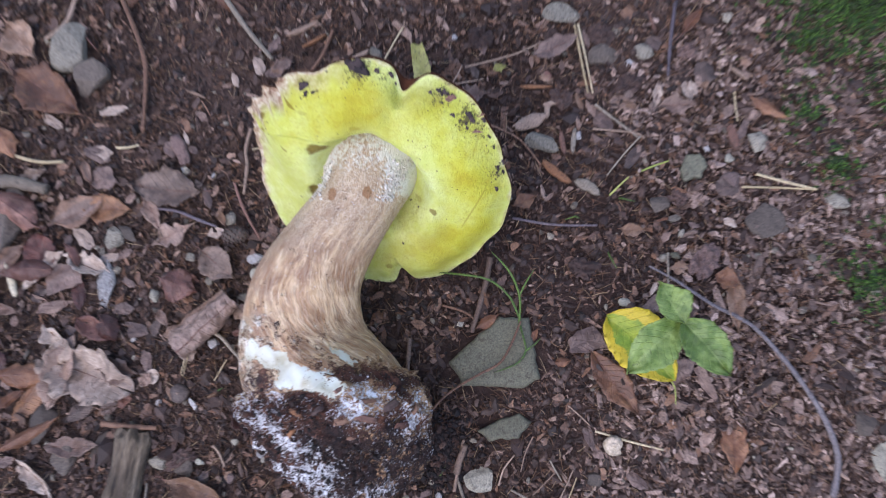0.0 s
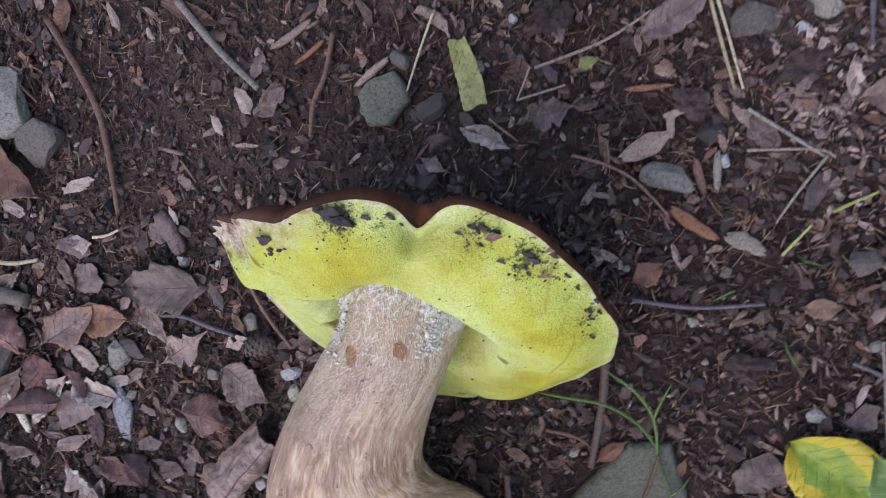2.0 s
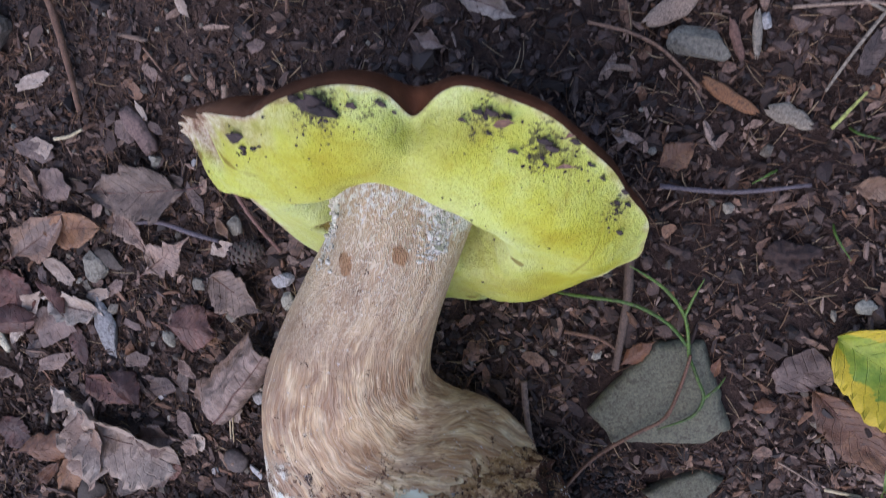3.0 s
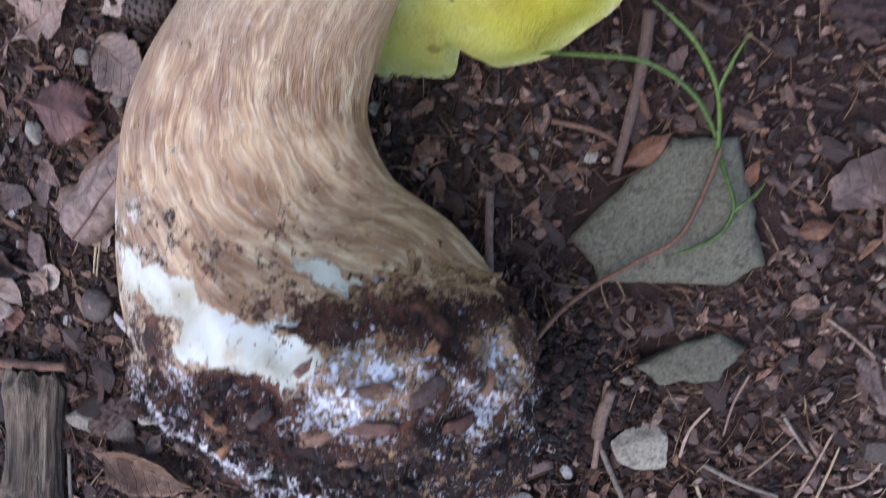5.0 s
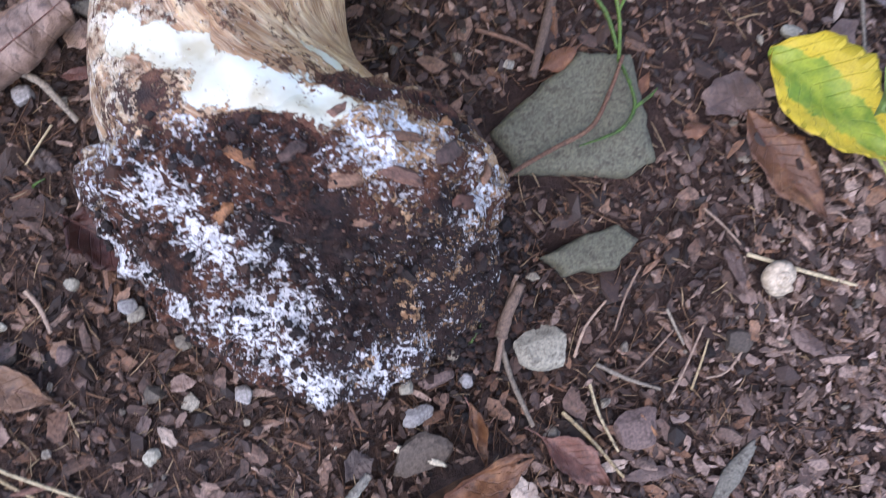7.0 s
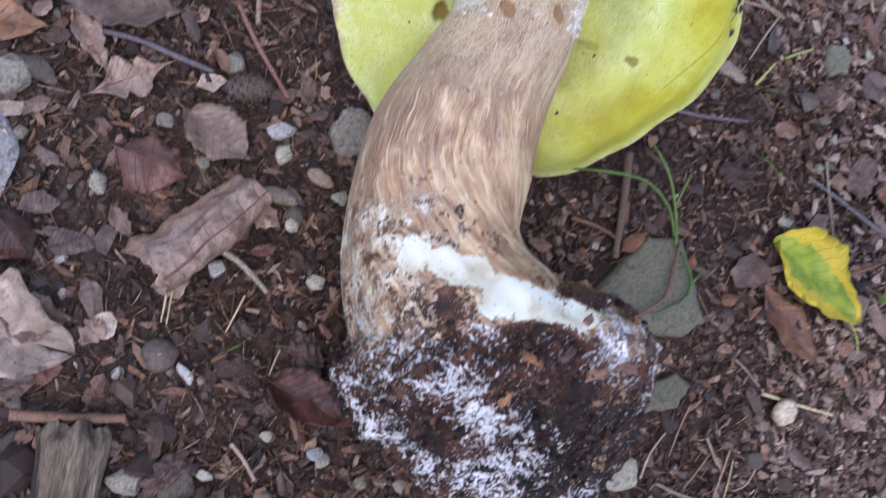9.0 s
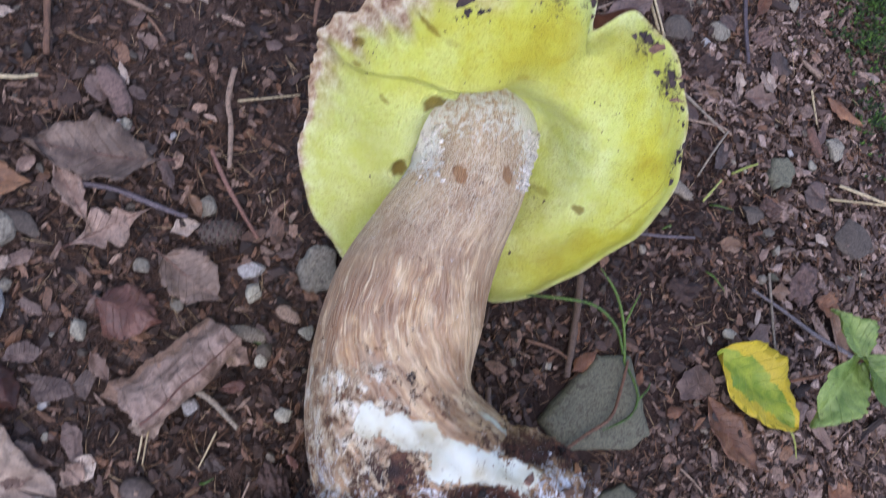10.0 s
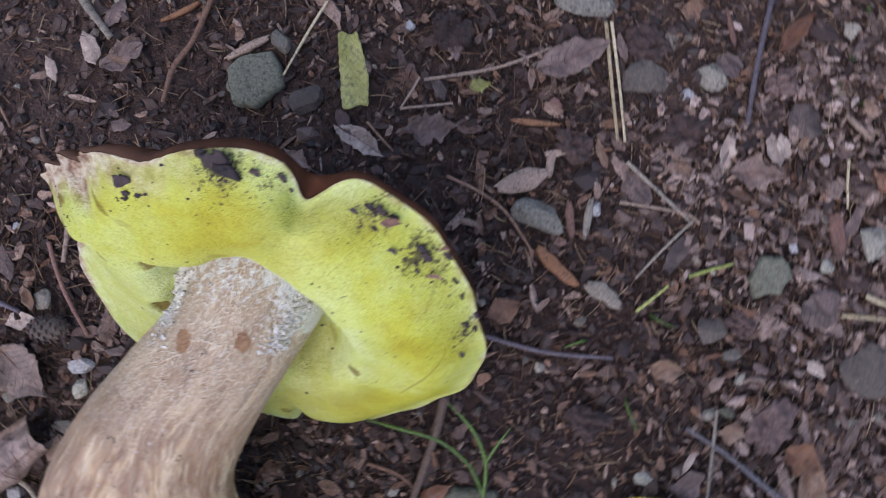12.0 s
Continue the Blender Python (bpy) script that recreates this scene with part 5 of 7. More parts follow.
def chip(x, y, turn, long, wide, look_of, thick=0.0):
    """A splinter of wood, split along the grain."""
    bm = bmesh.new()
    bmesh.ops.create_grid(bm, x_segments=16, y_segments=6, size=0.5)
    t = thick or max(0.0016, wide * 0.3)
    seed = Vector((x * 120, y * 120, 0))
    for v in bm.verts:
        ex = 1 + 0.28 * noise.noise(Vector((0, v.co.y * 5, 0)) + seed)
        ey = (1 + 0.35 * noise.noise(Vector((v.co.x * 3, 2, 0)) + seed)) * (1 - 0.55 * abs(2 * v.co.x) ** 3)
        bow = 0.14 * math.sin(seed.x) * v.co.x ** 2 * 4 * wide
        h = 0.35 * t * noise.noise(Vector((v.co.x * 2, v.co.y * 9, 4)) + seed) - 0.5 * t * (2 * abs(v.co.y)) ** 4
        v.co = Vector((v.co.x * long * ex, v.co.y * wide * ey + bow, t + h + 0.25 * t * noise.noise(Vector((v.co.x * 11, v.co.y * 5, 1)) + seed)))
    extra = bmesh.ops.extrude_face_region(bm, geom=bm.faces[:])
    for v in extra["geom"]:
        if isinstance(v, bmesh.types.BMVert):
            v.co.z -= t
    mat = WOOD[look_of] if look_of in WOOD else BARK[look_of]
    ob = part("wood_chip", bm, mat, None)
    ob.matrix_world = pose(x, y, seat(x, y) + 0.0012, random.uniform(-4, 4), random.uniform(-3, 3), turn)
    words = {"tanw": "tan split chip of wood", "greyw": "grey weathered chip of wood", "orange": "orange-brown splinter of wood", "cream": "cream-white fresh splinter of wood", "mauve": "mauve-brown chip of bark", "rust": "rusty brown strip of bark", "palew": "thick pale lichen-grey piece of stick"}
    tagged(ob, words[look_of] + " on the litter", "wood chip", group="wood chips")
    cover(x, y, turn, long, wide)


SHARD_WORDS = {"pink": "faded pinkish-brown torn leaf fragment", "mauve": "dull mauve-brown flat leaf fragment", "pale": "pale crumpled leaf fragment with broken edges", "tan": "tan curled leaf fragment",
               "rust": "rusty brown torn leaf fragment", "umber": "dark umber rotting leaf fragment", "darkred": "dark red-brown damp leaf", "brown": "brown folded dead leaf", "orange": "orange-brown splinter of leaf"}
shard_count = [0]


def shard(x, y, turn, long, wide, look_of):
    """A torn piece of dead leaf: an uneven outline with corners and bays, bent, crinkled and thin."""
    shard_count[0] += 1
    r = random.Random(shard_count[0] * 13 + 5)
    corners = r.randint(5, 8)
    whole = look_of in ("darkred", "brown")
    knots = [(2 * math.pi * (k + r.uniform(-0.28, 0.28)) / corners, r.uniform(0.72, 1.08)) for k in range(corners)]
    rim = []
    for k, (a0, r0) in enumerate(knots):
        a1, r1 = knots[(k + 1) % corners]
        p0, p1 = Vector((math.cos(a0), math.sin(a0))) * r0, Vector((math.cos(a1), math.sin(a1))) * r1
        for j in range(7):
            q = p0.lerp(p1, j / 7)
            q = q * (1 + 0.14 * noise.noise(Vector((q.x * 2.6, q.y * 2.6, shard_count[0] * 1.9))) + 0.07 * noise.noise(Vector((q.x * 9, q.y * 9, shard_count[0] * 1.9))))
            rim.append(q)
    if whole:
        rim = [Vector((math.cos(2 * math.pi * k / 48), math.sin(2 * math.pi * k / 48) * (1 - 0.45 * math.cos(2 * math.pi * k / 48) ** 4) * (1 + 0.08 * math.sin(k * 2.6)))) for k in range(48)]
    n = len(rim)
    curl, tip, fold = r.uniform(-1.0, 1.0), r.uniform(-0.18, 0.18), r.uniform(-0.5, 0.5)
    seed = Vector((shard_count[0] * 2.7, 0.4, 1.3))
    rings = (1.0, 0.95, 0.84, 0.68, 0.48, 0.25, 0.0)
    top, uv = [], []
    lean = r.uniform(-0.5, 0.5)
    for f in rings:
        for q in rim:
            px, py = q.x * f, q.y * f
            z = 0.10 * wide * curl * (py + fold * 0.6) ** 2 + 0.09 * tip * long * px + 0.09 * wide * noise.fractal(Vector((px * 1.6, py * 1.6, 0)) + seed, 0.8, 2.1, 4) + 0.05 * wide * abs(px * fold - py * 0.4)
            top.append(np.array((px * long / 2, py * wide / 2, z)))
            uv.append((px * 0.5 + 0.5 + lean * py * 0.3, py * 0.6 + lean * px * 0.7 + fold * 0.3))
    top = np.array(top)
    low = top - np.array((0, 0, 0.00030))
    faces, m = [], len(top)
    for a in range(len(rings) - 1):
        for k in range(n):
            j = (k + 1) % n
            faces.append((a * n + k, a * n + j, (a + 1) * n + j, (a + 1) * n + k))
            faces.append((m + a * n + k, m + (a + 1) * n + k, m + (a + 1) * n + j, m + a * n + j))
    faces += [(k, m + k, m + (k + 1) % n, (k + 1) % n) for k in range(n)]
    ob = link_mesh("leaf_fragment" if not whole else "dead_leaf", np.concatenate([top, low]).tolist(), faces, LEAF[look_of])
    set_uv(ob, uv + uv)
    ob.matrix_world = pose(x, y, seat(x, y) + 0.0016 + 0.04 * wide, r.uniform(-7, 7), r.uniform(-7, 7), turn)
    tagged(ob, SHARD_WORDS[look_of] + " on the litter", "leaf", group="leaf fragments")
    cover(x, y, turn, long * 0.9, wide * 0.9)


def dome_fungus(x, y):
    """A little bonnet-shaped cap on a short stalk, seen from above."""
    root = tagged(new("small_fungus"), "tiny smooth grey-brown fungus cap with an orange-brown middle", "fungus")
    root.location = (x, y, seat(x, y))
    prof = [(0.0, 0.0052), (0.0010, 0.0054), (0.0024, 0.0050), (0.0042, 0.0042), (0.0055, 0.0032), (0.0062, 0.0020), (0.0058, 0.0016), (0.0040, 0.0024), (0.0012, 0.0034)]
    n = 36
    verts = [(q * (1 + 0.10 * math.sin(3 * k * 2 * math.pi / n + 1) + 0.05 * math.sin(7 * k * 2 * math.pi / n)) * math.cos(2 * math.pi * k / n), q * math.sin(2 * math.pi * k / n), z) for q, z in prof for k in range(n)]
    faces = [(a * n + k, (a + 1) * n + k, (a + 1) * n + (k + 1) % n, a * n + (k + 1) % n) for a in range(len(prof) - 1) for k in range(n)]
    link_mesh("cap", verts, faces, BONNET, root, "smooth grey-brown bonnet")
    v, f = tube([(0, 0, -0.003), (0.0003, 0.0, 0.001), (0, 0, 0.0055)], [0.0011, 0.0010, 0.0009], 10)
    link_mesh("stalk", v, f, WOOD["tanw"], root)
    cover(x, y, 0, 0.013, 0.013)


def log(x, y, turn, long, wide):
    """A short weathered branch: fibrous ridges, long cracks, a knot and broken ends."""
    n, sides = 90, 72
    u = np.linspace(-0.5, 0.5, n)
    a = np.linspace(0, 2 * math.pi, sides, endpoint=False)
    U, A = np.meshgrid(u, a, indexing="ij")
    r = wide / 2 * (1 + 0.10 * np.sin(U * 9 + 0.8) + 0.05 * np.sin(2 * A + 6 * U) + 0.035 * np.sin(7 * A + 5 * U) + 0.03 * np.sin(16 * A + 3 * np.sin(4 * U)) + 0.02 * np.sin(29 * A - 6 * U))
    for crack, at in ((1.2, 0.1), (2.0, -0.15), (1.65, 0.25), (0.7, -0.05)):
        d = (A - crack - 0.25 * np.sin(6 * U) + math.pi) % (2 * math.pi) - math.pi
        r -= wide * 0.07 * np.exp(-(d / 0.05) ** 2) * np.exp(-((U - at) / 0.28) ** 4)
    knot = np.hypot((A - 1.85) / 0.50, (U - 0.01) / 0.075)
    r += wide * (0.07 * np.exp(-((knot - 1.0) / 0.25) ** 2) - 0.20 * np.exp(-(knot / 0.75) ** 4))
    r += wide * 0.02 * np.array([[noise.fractal(Vector((q * 14, math.cos(w) * 6, math.sin(w) * 6)), 0.7, 2.1, 4) for w in a] for q in u])
    ends = 1 - 0.35 * step(0.44, 0.5, np.abs(U + 0.02 * np.sin(5 * A)))
    x3 = U * long * (1 + 0.025 * np.sin(5 * A + 1.3) * step(0.3, 0.5, np.abs(U)) + 0.012 * np.sin(13 * A) * step(0.4, 0.5, np.abs(U)))
    P = np.stack([x3, r * ends * np.cos(A), r * ends * np.sin(A) * 0.8 + 0.0010 * np.sin(U * 7)], -1).reshape(-1, 3)
    ids = np.arange(n * sides).reshape(n, sides)
    nxt = np.roll(ids, -1, axis=1)
    faces = np.stack([ids[:-1], nxt[:-1], nxt[1:], ids[1:]], -1).reshape(-1, 4).tolist()
    faces += [tuple(ids[0]), tuple(ids[-1][::-1])]
    m = litter_material("weathered_log", [(0.34, (0.035, 0.027, 0.019)), (0.43, (0.12, 0.090, 0.060)), (0.54, (0.22, 0.170, 0.115)), (0.70, (0.34, 0.275, 0.195))], 760, (0.16, 1.6, 1.6), 0.85, spread=0.05, bump_mm=3.0)
    ob = link_mesh("branch", P.tolist(), faces, m)
    bm = bmesh.new()
    bmesh.ops.create_icosphere(bm, subdivisions=4, radius=1.0)
    for q in bm.verts:
        ring = 0.55 + 0.45 * math.cos(7.0 * math.hypot(q.co.x, q.co.y))
        q.co = Vector((0.01 * long + q.co.x * wide * 0.26, wide * 0.5 * math.cos(1.85) + q.co.y * wide * 0.15, wide * 0.5 * math.sin(1.85) * 0.8 * 0.86 + q.co.z * wide * 0.05 * (1 + ring) + 0.0006 * noise.noise(q.co * 5)))
    part("knot", bm, m, ob, "dark oval knot in the wood")
    ob.matrix_world = pose(x, y, seat(x, y) + wide * 0.22, 0, 0, turn)
    tagged(ob, "short weathered grey-brown branch, cracked, with a knot", "branch")
    cover(x, y, turn, long, wide)


def snail(x, y, turn, long, wide):
    """An empty snail shell: a tube that winds up and widens."""
    pts, radii = [], []
    for k in range(34):
        a = k * 0.55
        g = (k / 33) ** 1.5
        pts.append((math.cos(a) * long * 0.30 * g, math.sin(a) * long * 0.30 * g, long * (0.42 - 0.30 * g)))
        radii.append(long * (0.03 + 0.20 * g))
    v, f = tube(pts, radii, 14, 0.0, 0.0)
    ob = link_mesh("snail_shell", v, f, SHELL)
    ob.matrix_world = pose(x, y, seat(x, y) + 0.003, 25, 10, turn)
    tagged(ob, "empty broken snail shell, cream and brown", "snail shell")
    cover(x, y, turn, long, wide)


def cone(x, y, turn, long, wide):
    """A small dark cone with rows of scales."""
    root = tagged(new("alder_cone"), "small dark brown woody cone in the litter", "cone")
    bm = bmesh.new()
    bmesh.ops.create_icosphere(bm, subdivisions=3, radius=1.0)
    for v in bm.verts:
        v.co = Vector((v.co.x * long * 0.46, v.co.y * wide * 0.40, v.co.z * wide * 0.40))
    part("core", bm, STONE["dark"], root)
    for k in range(70):
        t = (k + 0.5) / 70
        a = k * 2.399
        cx = (t - 0.5) * long * 0.9
        rr = wide * 0.44 * math.sqrt(max(0.02, 1 - (2 * t - 1) ** 2))
        bm = bmesh.new()
        bmesh.ops.create_icosphere(bm, subdivisions=1, radius=wide * 0.10)
        for v in bm.verts:
            v.co = Vector((v.co.x * 0.55 + cx, math.cos(a) * rr, math.sin(a) * rr)) + Vector((0, -math.sin(a), math.cos(a))) * v.co.y + Vector((0, math.cos(a), math.sin(a))) * v.co.z * 0.6
        part("scale", bm, BARK["umber"], root)
    root.matrix_world = pose(x, y, seat(x, y) + wide * 0.36, 0, 0, turn)
    cover(x, y, turn, long, wide)


leaf(-0.3445, 0.2612, -49, 0.0370, 0.0239, "tan", 0.2)
leaf(-0.3214, 0.2225, -33, 0.0631, 0.0315, "brown", 0.25)
leaf(-0.3473, 0.1875, -57, 0.0241, 0.0147, "orange", 0.2)
leaf(-0.2744, 0.1403, -3, 0.0309, 0.0177, "brown", 0.15)
leaf(-0.2436, 0.1372, -65, 0.0315, 0.0108, "pink", 0.4)
leaf(-0.2290, 0.1232, 27, 0.0281, 0.0160, "pink", 0.15)
leaf(-0.2223, 0.0891, -20, 0.0236, 0.0223, "rust", 0.2)
leaf(-0.2778, 0.0329, -20, 0.0529, 0.0365, "pale", 0.35)
leaf(-0.3193, 0.0337, 1, 0.0369, 0.0178, "orange", 0.3)
leaf(-0.3287, 0.0185, 36, 0.0218, 0.0088, "orange", 0.5)
leaf(-0.3145, -0.0037, 29, 0.0425, 0.0110, "orange", 0.6)
leaf(-0.2762, 0.0623, -29, 0.0268, 0.0154, "rust", 0.4)
leaf(-0.2665, 0.0622, -54, 0.0190, 0.0163, "darkred", 0.3)
leaf(-0.2597, 0.0346, -5, 0.0237, 0.0169, "pink", 0.2)
leaf(-0.2050, -0.0370, -19, 0.0380, 0.0165, "tan", 0.45, blunt=0.9)
leaf(-0.1700, 0.0040, -30, 0.0300, 0.0200, "darkred", 0.40, blunt=0.8)
leaf(0.0481, 0.0259, -55, 0.0422, 0.0182, "brown", 0.1)
leaf(0.1167, -0.0105, -91, 0.0305, 0.0161, "orange", 0.2)
leaf(0.1210, 0.0724, -90, 0.0356, 0.0120, "tan", 0.3)
leaf(0.1051, 0.2539, 51, 0.0239, 0.0077, "orange", 0.3)
leaf(0.1479, 0.1935, -35, 0.0237, 0.0094, "orange", 0.3)
leaf(-0.0650, -0.0770, 26, 0.0500, 0.0220, "brown", 0.7, 0.004, 16)
leaf(-0.0578, -0.0592, -77, 0.0200, 0.0085, "brown", 0.85, 0.004, -20)
leaf(-0.0240, -0.0695, -38, 0.0290, 0.0150, "rust", 0.45)
leaf(-0.0032, 0.1391, 24, 0.0157, 0.0102, "brown", 0.1)
leaf(0.0936, 0.1980, -1, 0.0187, 0.0118, "pink", 0.2)
leaf(0.0188, 0.2408, 23, 0.0260, 0.0127, "mauve", 0.1)
leaf(-0.0363, 0.2091, 9, 0.0193, 0.0137, "mauve", 0.3)
leaf(-0.0889, 0.1947, -34, 0.0134, 0.0069, "pink", 0.2)
leaf(-0.0647, 0.2035, -30, 0.0196, 0.0087, "pale", 0.2)
leaf(-0.1632, 0.2332, 31, 0.0161, 0.0094, "mauve", 0.2)
leaf(0.0813, 0.2063, 82, 0.0147, 0.0059, "pale", 0.2)
leaf(-0.0272, 0.0637, 32, 0.0166, 0.0081, "orange", 0.2)
leaf(0.0013, 0.0552, 65, 0.0094, 0.0040, "orange", 0.2)
leaf(0.0176, 0.0389, 8, 0.0089, 0.0064, "orange", 0.3)
leaf(0.1169, 0.0862, -23, 0.0147, 0.0134, "orange", 0.3)
leaf(0.0622, 0.1187, -5, 0.0157, 0.0088, "tan", 0.2)
leaf(-0.1968, 0.1319, -65, 0.0125, 0.0056, "tan", 0.5)
leaf(-0.2321, 0.0687, -60, 0.0121, 0.0066, "pink", 0.3)
leaf(-0.2410, 0.0302, 46, 0.0079, 0.0087, "pink", 0.3)
leaf(-0.1402, 0.0161, 30, 0.0081, 0.0045, "tan", 0.3)
leaf(-0.2361, 0.1538, 174, 0.0470, 0.0255, "drab", 0.20, blunt=0.7)
leaf(-0.1986, 0.1030, -39, 0.0285, 0.0205, "drab", 0.12, blunt=0.7)
bark(0.0647, 0.2139, 15, 0.0203, 0.0116, "umber")
bark(0.0473, 0.2476, -21, 0.0169, 0.0140, "umber")
bark(-0.0299, 0.2488, 12, 0.0137, 0.0139, "umber")
bark(-0.2233, 0.0914, 2, 0.0206, 0.0125, "rust")
bark(0.0317, 0.0954, -12, 0.0173, 0.0116, "umber")
bark(0.0898, 0.1382, -34, 0.0110, 0.0082, "mauve")
bark(0.1009, 0.2344, 34, 0.0127, 0.0096, "mauve")
stone(-0.0331, -0.0300, 4, 0.0206, 0.0142, "pale")
stone(-0.3088, 0.2543, -3, 0.0283, 0.0296, "grey")
stone(-0.2920, 0.2322, 2, 0.0258, 0.0248, "dark")
stone(0.0224, 0.2632, -6, 0.0200, 0.0133, "grey")
stone(-0.2725, 0.0913, -82, 0.0279, 0.0124, "blue")
stone(-0.3441, 0.1284, -101, 0.0482, 0.0226, "dark")
stone(-0.0984, 0.2419, 11, 0.0081, 0.0095, "grey")
stone(-0.0869, 0.2186, 27, 0.0138, 0.0105, "dark")
stone(0.0094, 0.1766, -15, 0.0201, 0.0124, "grey")
stone(0.0492, 0.2332, 17, 0.0182, 0.0140, "dark")
stone(0.1406, 0.1732, 3, 0.0104, 0.0171, "grey")
stone(0.0740, 0.2360, 8, 0.0121, 0.0106, "grey")
stone(0.0787, 0.1347, -2, 0.0117, 0.0105, "dark")
stone(0.0310, 0.1813, 3, 0.0053, 0.0057, "white")
stone(-0.0470, 0.2510, 2, 0.0041, 0.0040, "white")
stone(0.1094, 0.1696, -63, 0.0054, 0.0033, "white")
stone(0.0646, 0.2283, 3, 0.0053, 0.0051, "white")
stone(0.0563, 0.0739, -5, 0.0078, 0.0066, "pale")
stone(0.1230, 0.1623, -19, 0.0059, 0.0067, "pale")
stone(-0.1738, 0.1062, 2, 0.0105, 0.0073, "white")
stone(-0.1745, 0.0970, 2, 0.0073, 0.0086, "pale")
stone(-0.1918, 0.1322, 4, 0.0075, 0.0084, "grey")
stone(-0.2400, 0.0834, -89, 0.0085, 0.0062, "pale")
stone(-0.1996, 0.0517, 21, 0.0067, 0.0070, "white")
stone(-0.1632, 0.0476, -1, 0.0066, 0.0058, "pale")
stone(-0.2518, 0.0555, -1, 0.0046, 0.0044, "white")
stone(-0.2108, 0.0149, -61, 0.0076, 0.0039, "white")
stone(-0.2333, 0.0160, -3, 0.0045, 0.0039, "white")
stone(-0.2174, 0.1080, -84, 0.0076, 0.0054, "grey")
stone(-0.1530, 0.0801, 1, 0.0062, 0.0059, "pale")
stone(-0.2037, 0.0917, 1, 0.0059, 0.0067, "grey")
stone(-0.1716, 0.0693, -12, 0.0056, 0.0056, "pale")
stone(-0.2307, -0.0200, -18, 0.0111, 0.0087, "grey")
stone(-0.2047, -0.0204, -4, 0.0051, 0.0046, "pale")
stone(-0.2115, -0.0266, -4, 0.0048, 0.0050, "grey")
stone(-0.2158, -0.0217, -17, 0.0145, 0.0099, "dark")
stone(-0.1834, -0.0083, -0, 0.0050, 0.0042, "pale")
stone(-0.1322, -0.0435, 13, 0.0060, 0.0055, "white")
stone(-0.0638, -0.0317, 0, 0.0054, 0.0052, "grey")
stone(-0.1588, -0.0610, 1, 0.0054, 0.0056, "pale")
stone(-0.1642, -0.0179, -9, 0.0057, 0.0056, "grey")
stone(-0.0026, -0.0585, 5, 0.0185, 0.0128, "umber", 0.3)
stone(0.1852, 0.1348, -9, 0.0131, 0.0093, "grey")
stone(-0.3076, 0.0024, -21, 0.0145, 0.0235, "dark")
stone(-0.2913, -0.0158, -15, 0.0136, 0.0232, "dark")
stone(-0.2686, -0.0123, -24, 0.0083, 0.0209, "dark")
stone(0.2019, -0.0174, 0, 0.0111, 0.0224, "pale")
stone(-0.2692, 0.1218, -1, 0.0115, 0.0136, "grey")
stone(0.1914, 0.0012, 24, 0.0118, 0.0146, "dark")
twig("root", 1.69, (-0.275, 0.290), (-0.261, 0.258), (-0.254, 0.234), (-0.253, 0.192))
twig("tanw", 1.51, (-0.308, 0.292), (-0.313, 0.273), (-0.327, 0.261))
twig("greyw", 1.83, (-0.202, 0.286), (-0.185, 0.261), (-0.168, 0.240))
twig("ashen", 0.70, (0.071, 0.096), (0.088, 0.086), (0.107, 0.072), (0.129, 0.059), (0.147, 0.038), (0.162, 0.015), (0.172, -0.004), (0.177, -0.020), (0.174, -0.040), taper=3.0)
twig("greyw", 4.60, (-0.354, 0.160), (-0.338, 0.160), (-0.315, 0.154))
twig("straw", 1.25, (-0.342, 0.179), (-0.324, 0.174), (-0.307, 0.174))
twig("purple", 1.16, (-0.240, 0.140), (-0.227, 0.138), (-0.213, 0.132), (-0.200, 0.127))
twig("redw", 0.95, (-0.190, 0.156), (-0.185, 0.143), (-0.179, 0.131), (-0.172, 0.119))
twig("tanw", 1.24, (-0.180, 0.192), (-0.183, 0.178), (-0.182, 0.167), (-0.183, 0.148))
twig("straw", 0.49, (-0.179, 0.178), (-0.152, 0.183))
twig("straw", 0.82, (0.031, 0.255), (0.034, 0.233), (0.038, 0.208))
twig("straw", 0.70, (0.033, 0.255), (0.037, 0.233), (0.041, 0.208))
twig("straw", 0.73, (0.129, 0.144), (0.151, 0.143), (0.173, 0.141))
twig("straw", 0.91, (0.138, 0.152), (0.155, 0.146), (0.173, 0.141))
twig("greyw", 0.80, (0.042, 0.200), (0.055, 0.189), (0.069, 0.177))
twig("purple", 1.22, (0.095, 0.267), (0.091, 0.242), (0.088, 0.217))
twig("straw", 0.59, (-0.080, 0.260), (-0.089, 0.243), (-0.097, 0.228))
twig("root", 1.22, (-0.127, 0.258), (-0.134, 0.241), (-0.142, 0.229), (-0.145, 0.215))
twig("root", 0.68, (-0.029, 0.191), (-0.015, 0.185), (-0.004, 0.177), (0.007, 0.162))
twig("tanw", 0.69, (-0.040, 0.229), (-0.011, 0.235), (0.010, 0.244))
twig("straw", 0.61, (0.128, 0.205), (0.129, 0.186))
twig("greenw", 0.69, (0.069, 0.156), (0.086, 0.162))
twig("greenw", 0.69, (0.049, 0.141), (0.061, 0.152))
twig("dark", 1.90, (-0.025, 0.103), (-0.029, 0.084), (-0.037, 0.057))
twig("dark", 1.40, (-0.075, 0.054), (-0.076, 0.038), (-0.076, 0.022))
twig("root", 0.80, (-0.067, 0.003), (-0.057, 0.015), (-0.047, 0.023), (-0.033, 0.031), (-0.020, 0.038), (-0.013, 0.049), (-0.007, 0.063), lift=0.0055)
twig("greyw", 1.00, (-0.049, -0.025), (-0.045, -0.040), (-0.038, -0.057))
twig("dark", 2.20, (-0.048, -0.027), (-0.046, -0.019), (-0.042, -0.010))
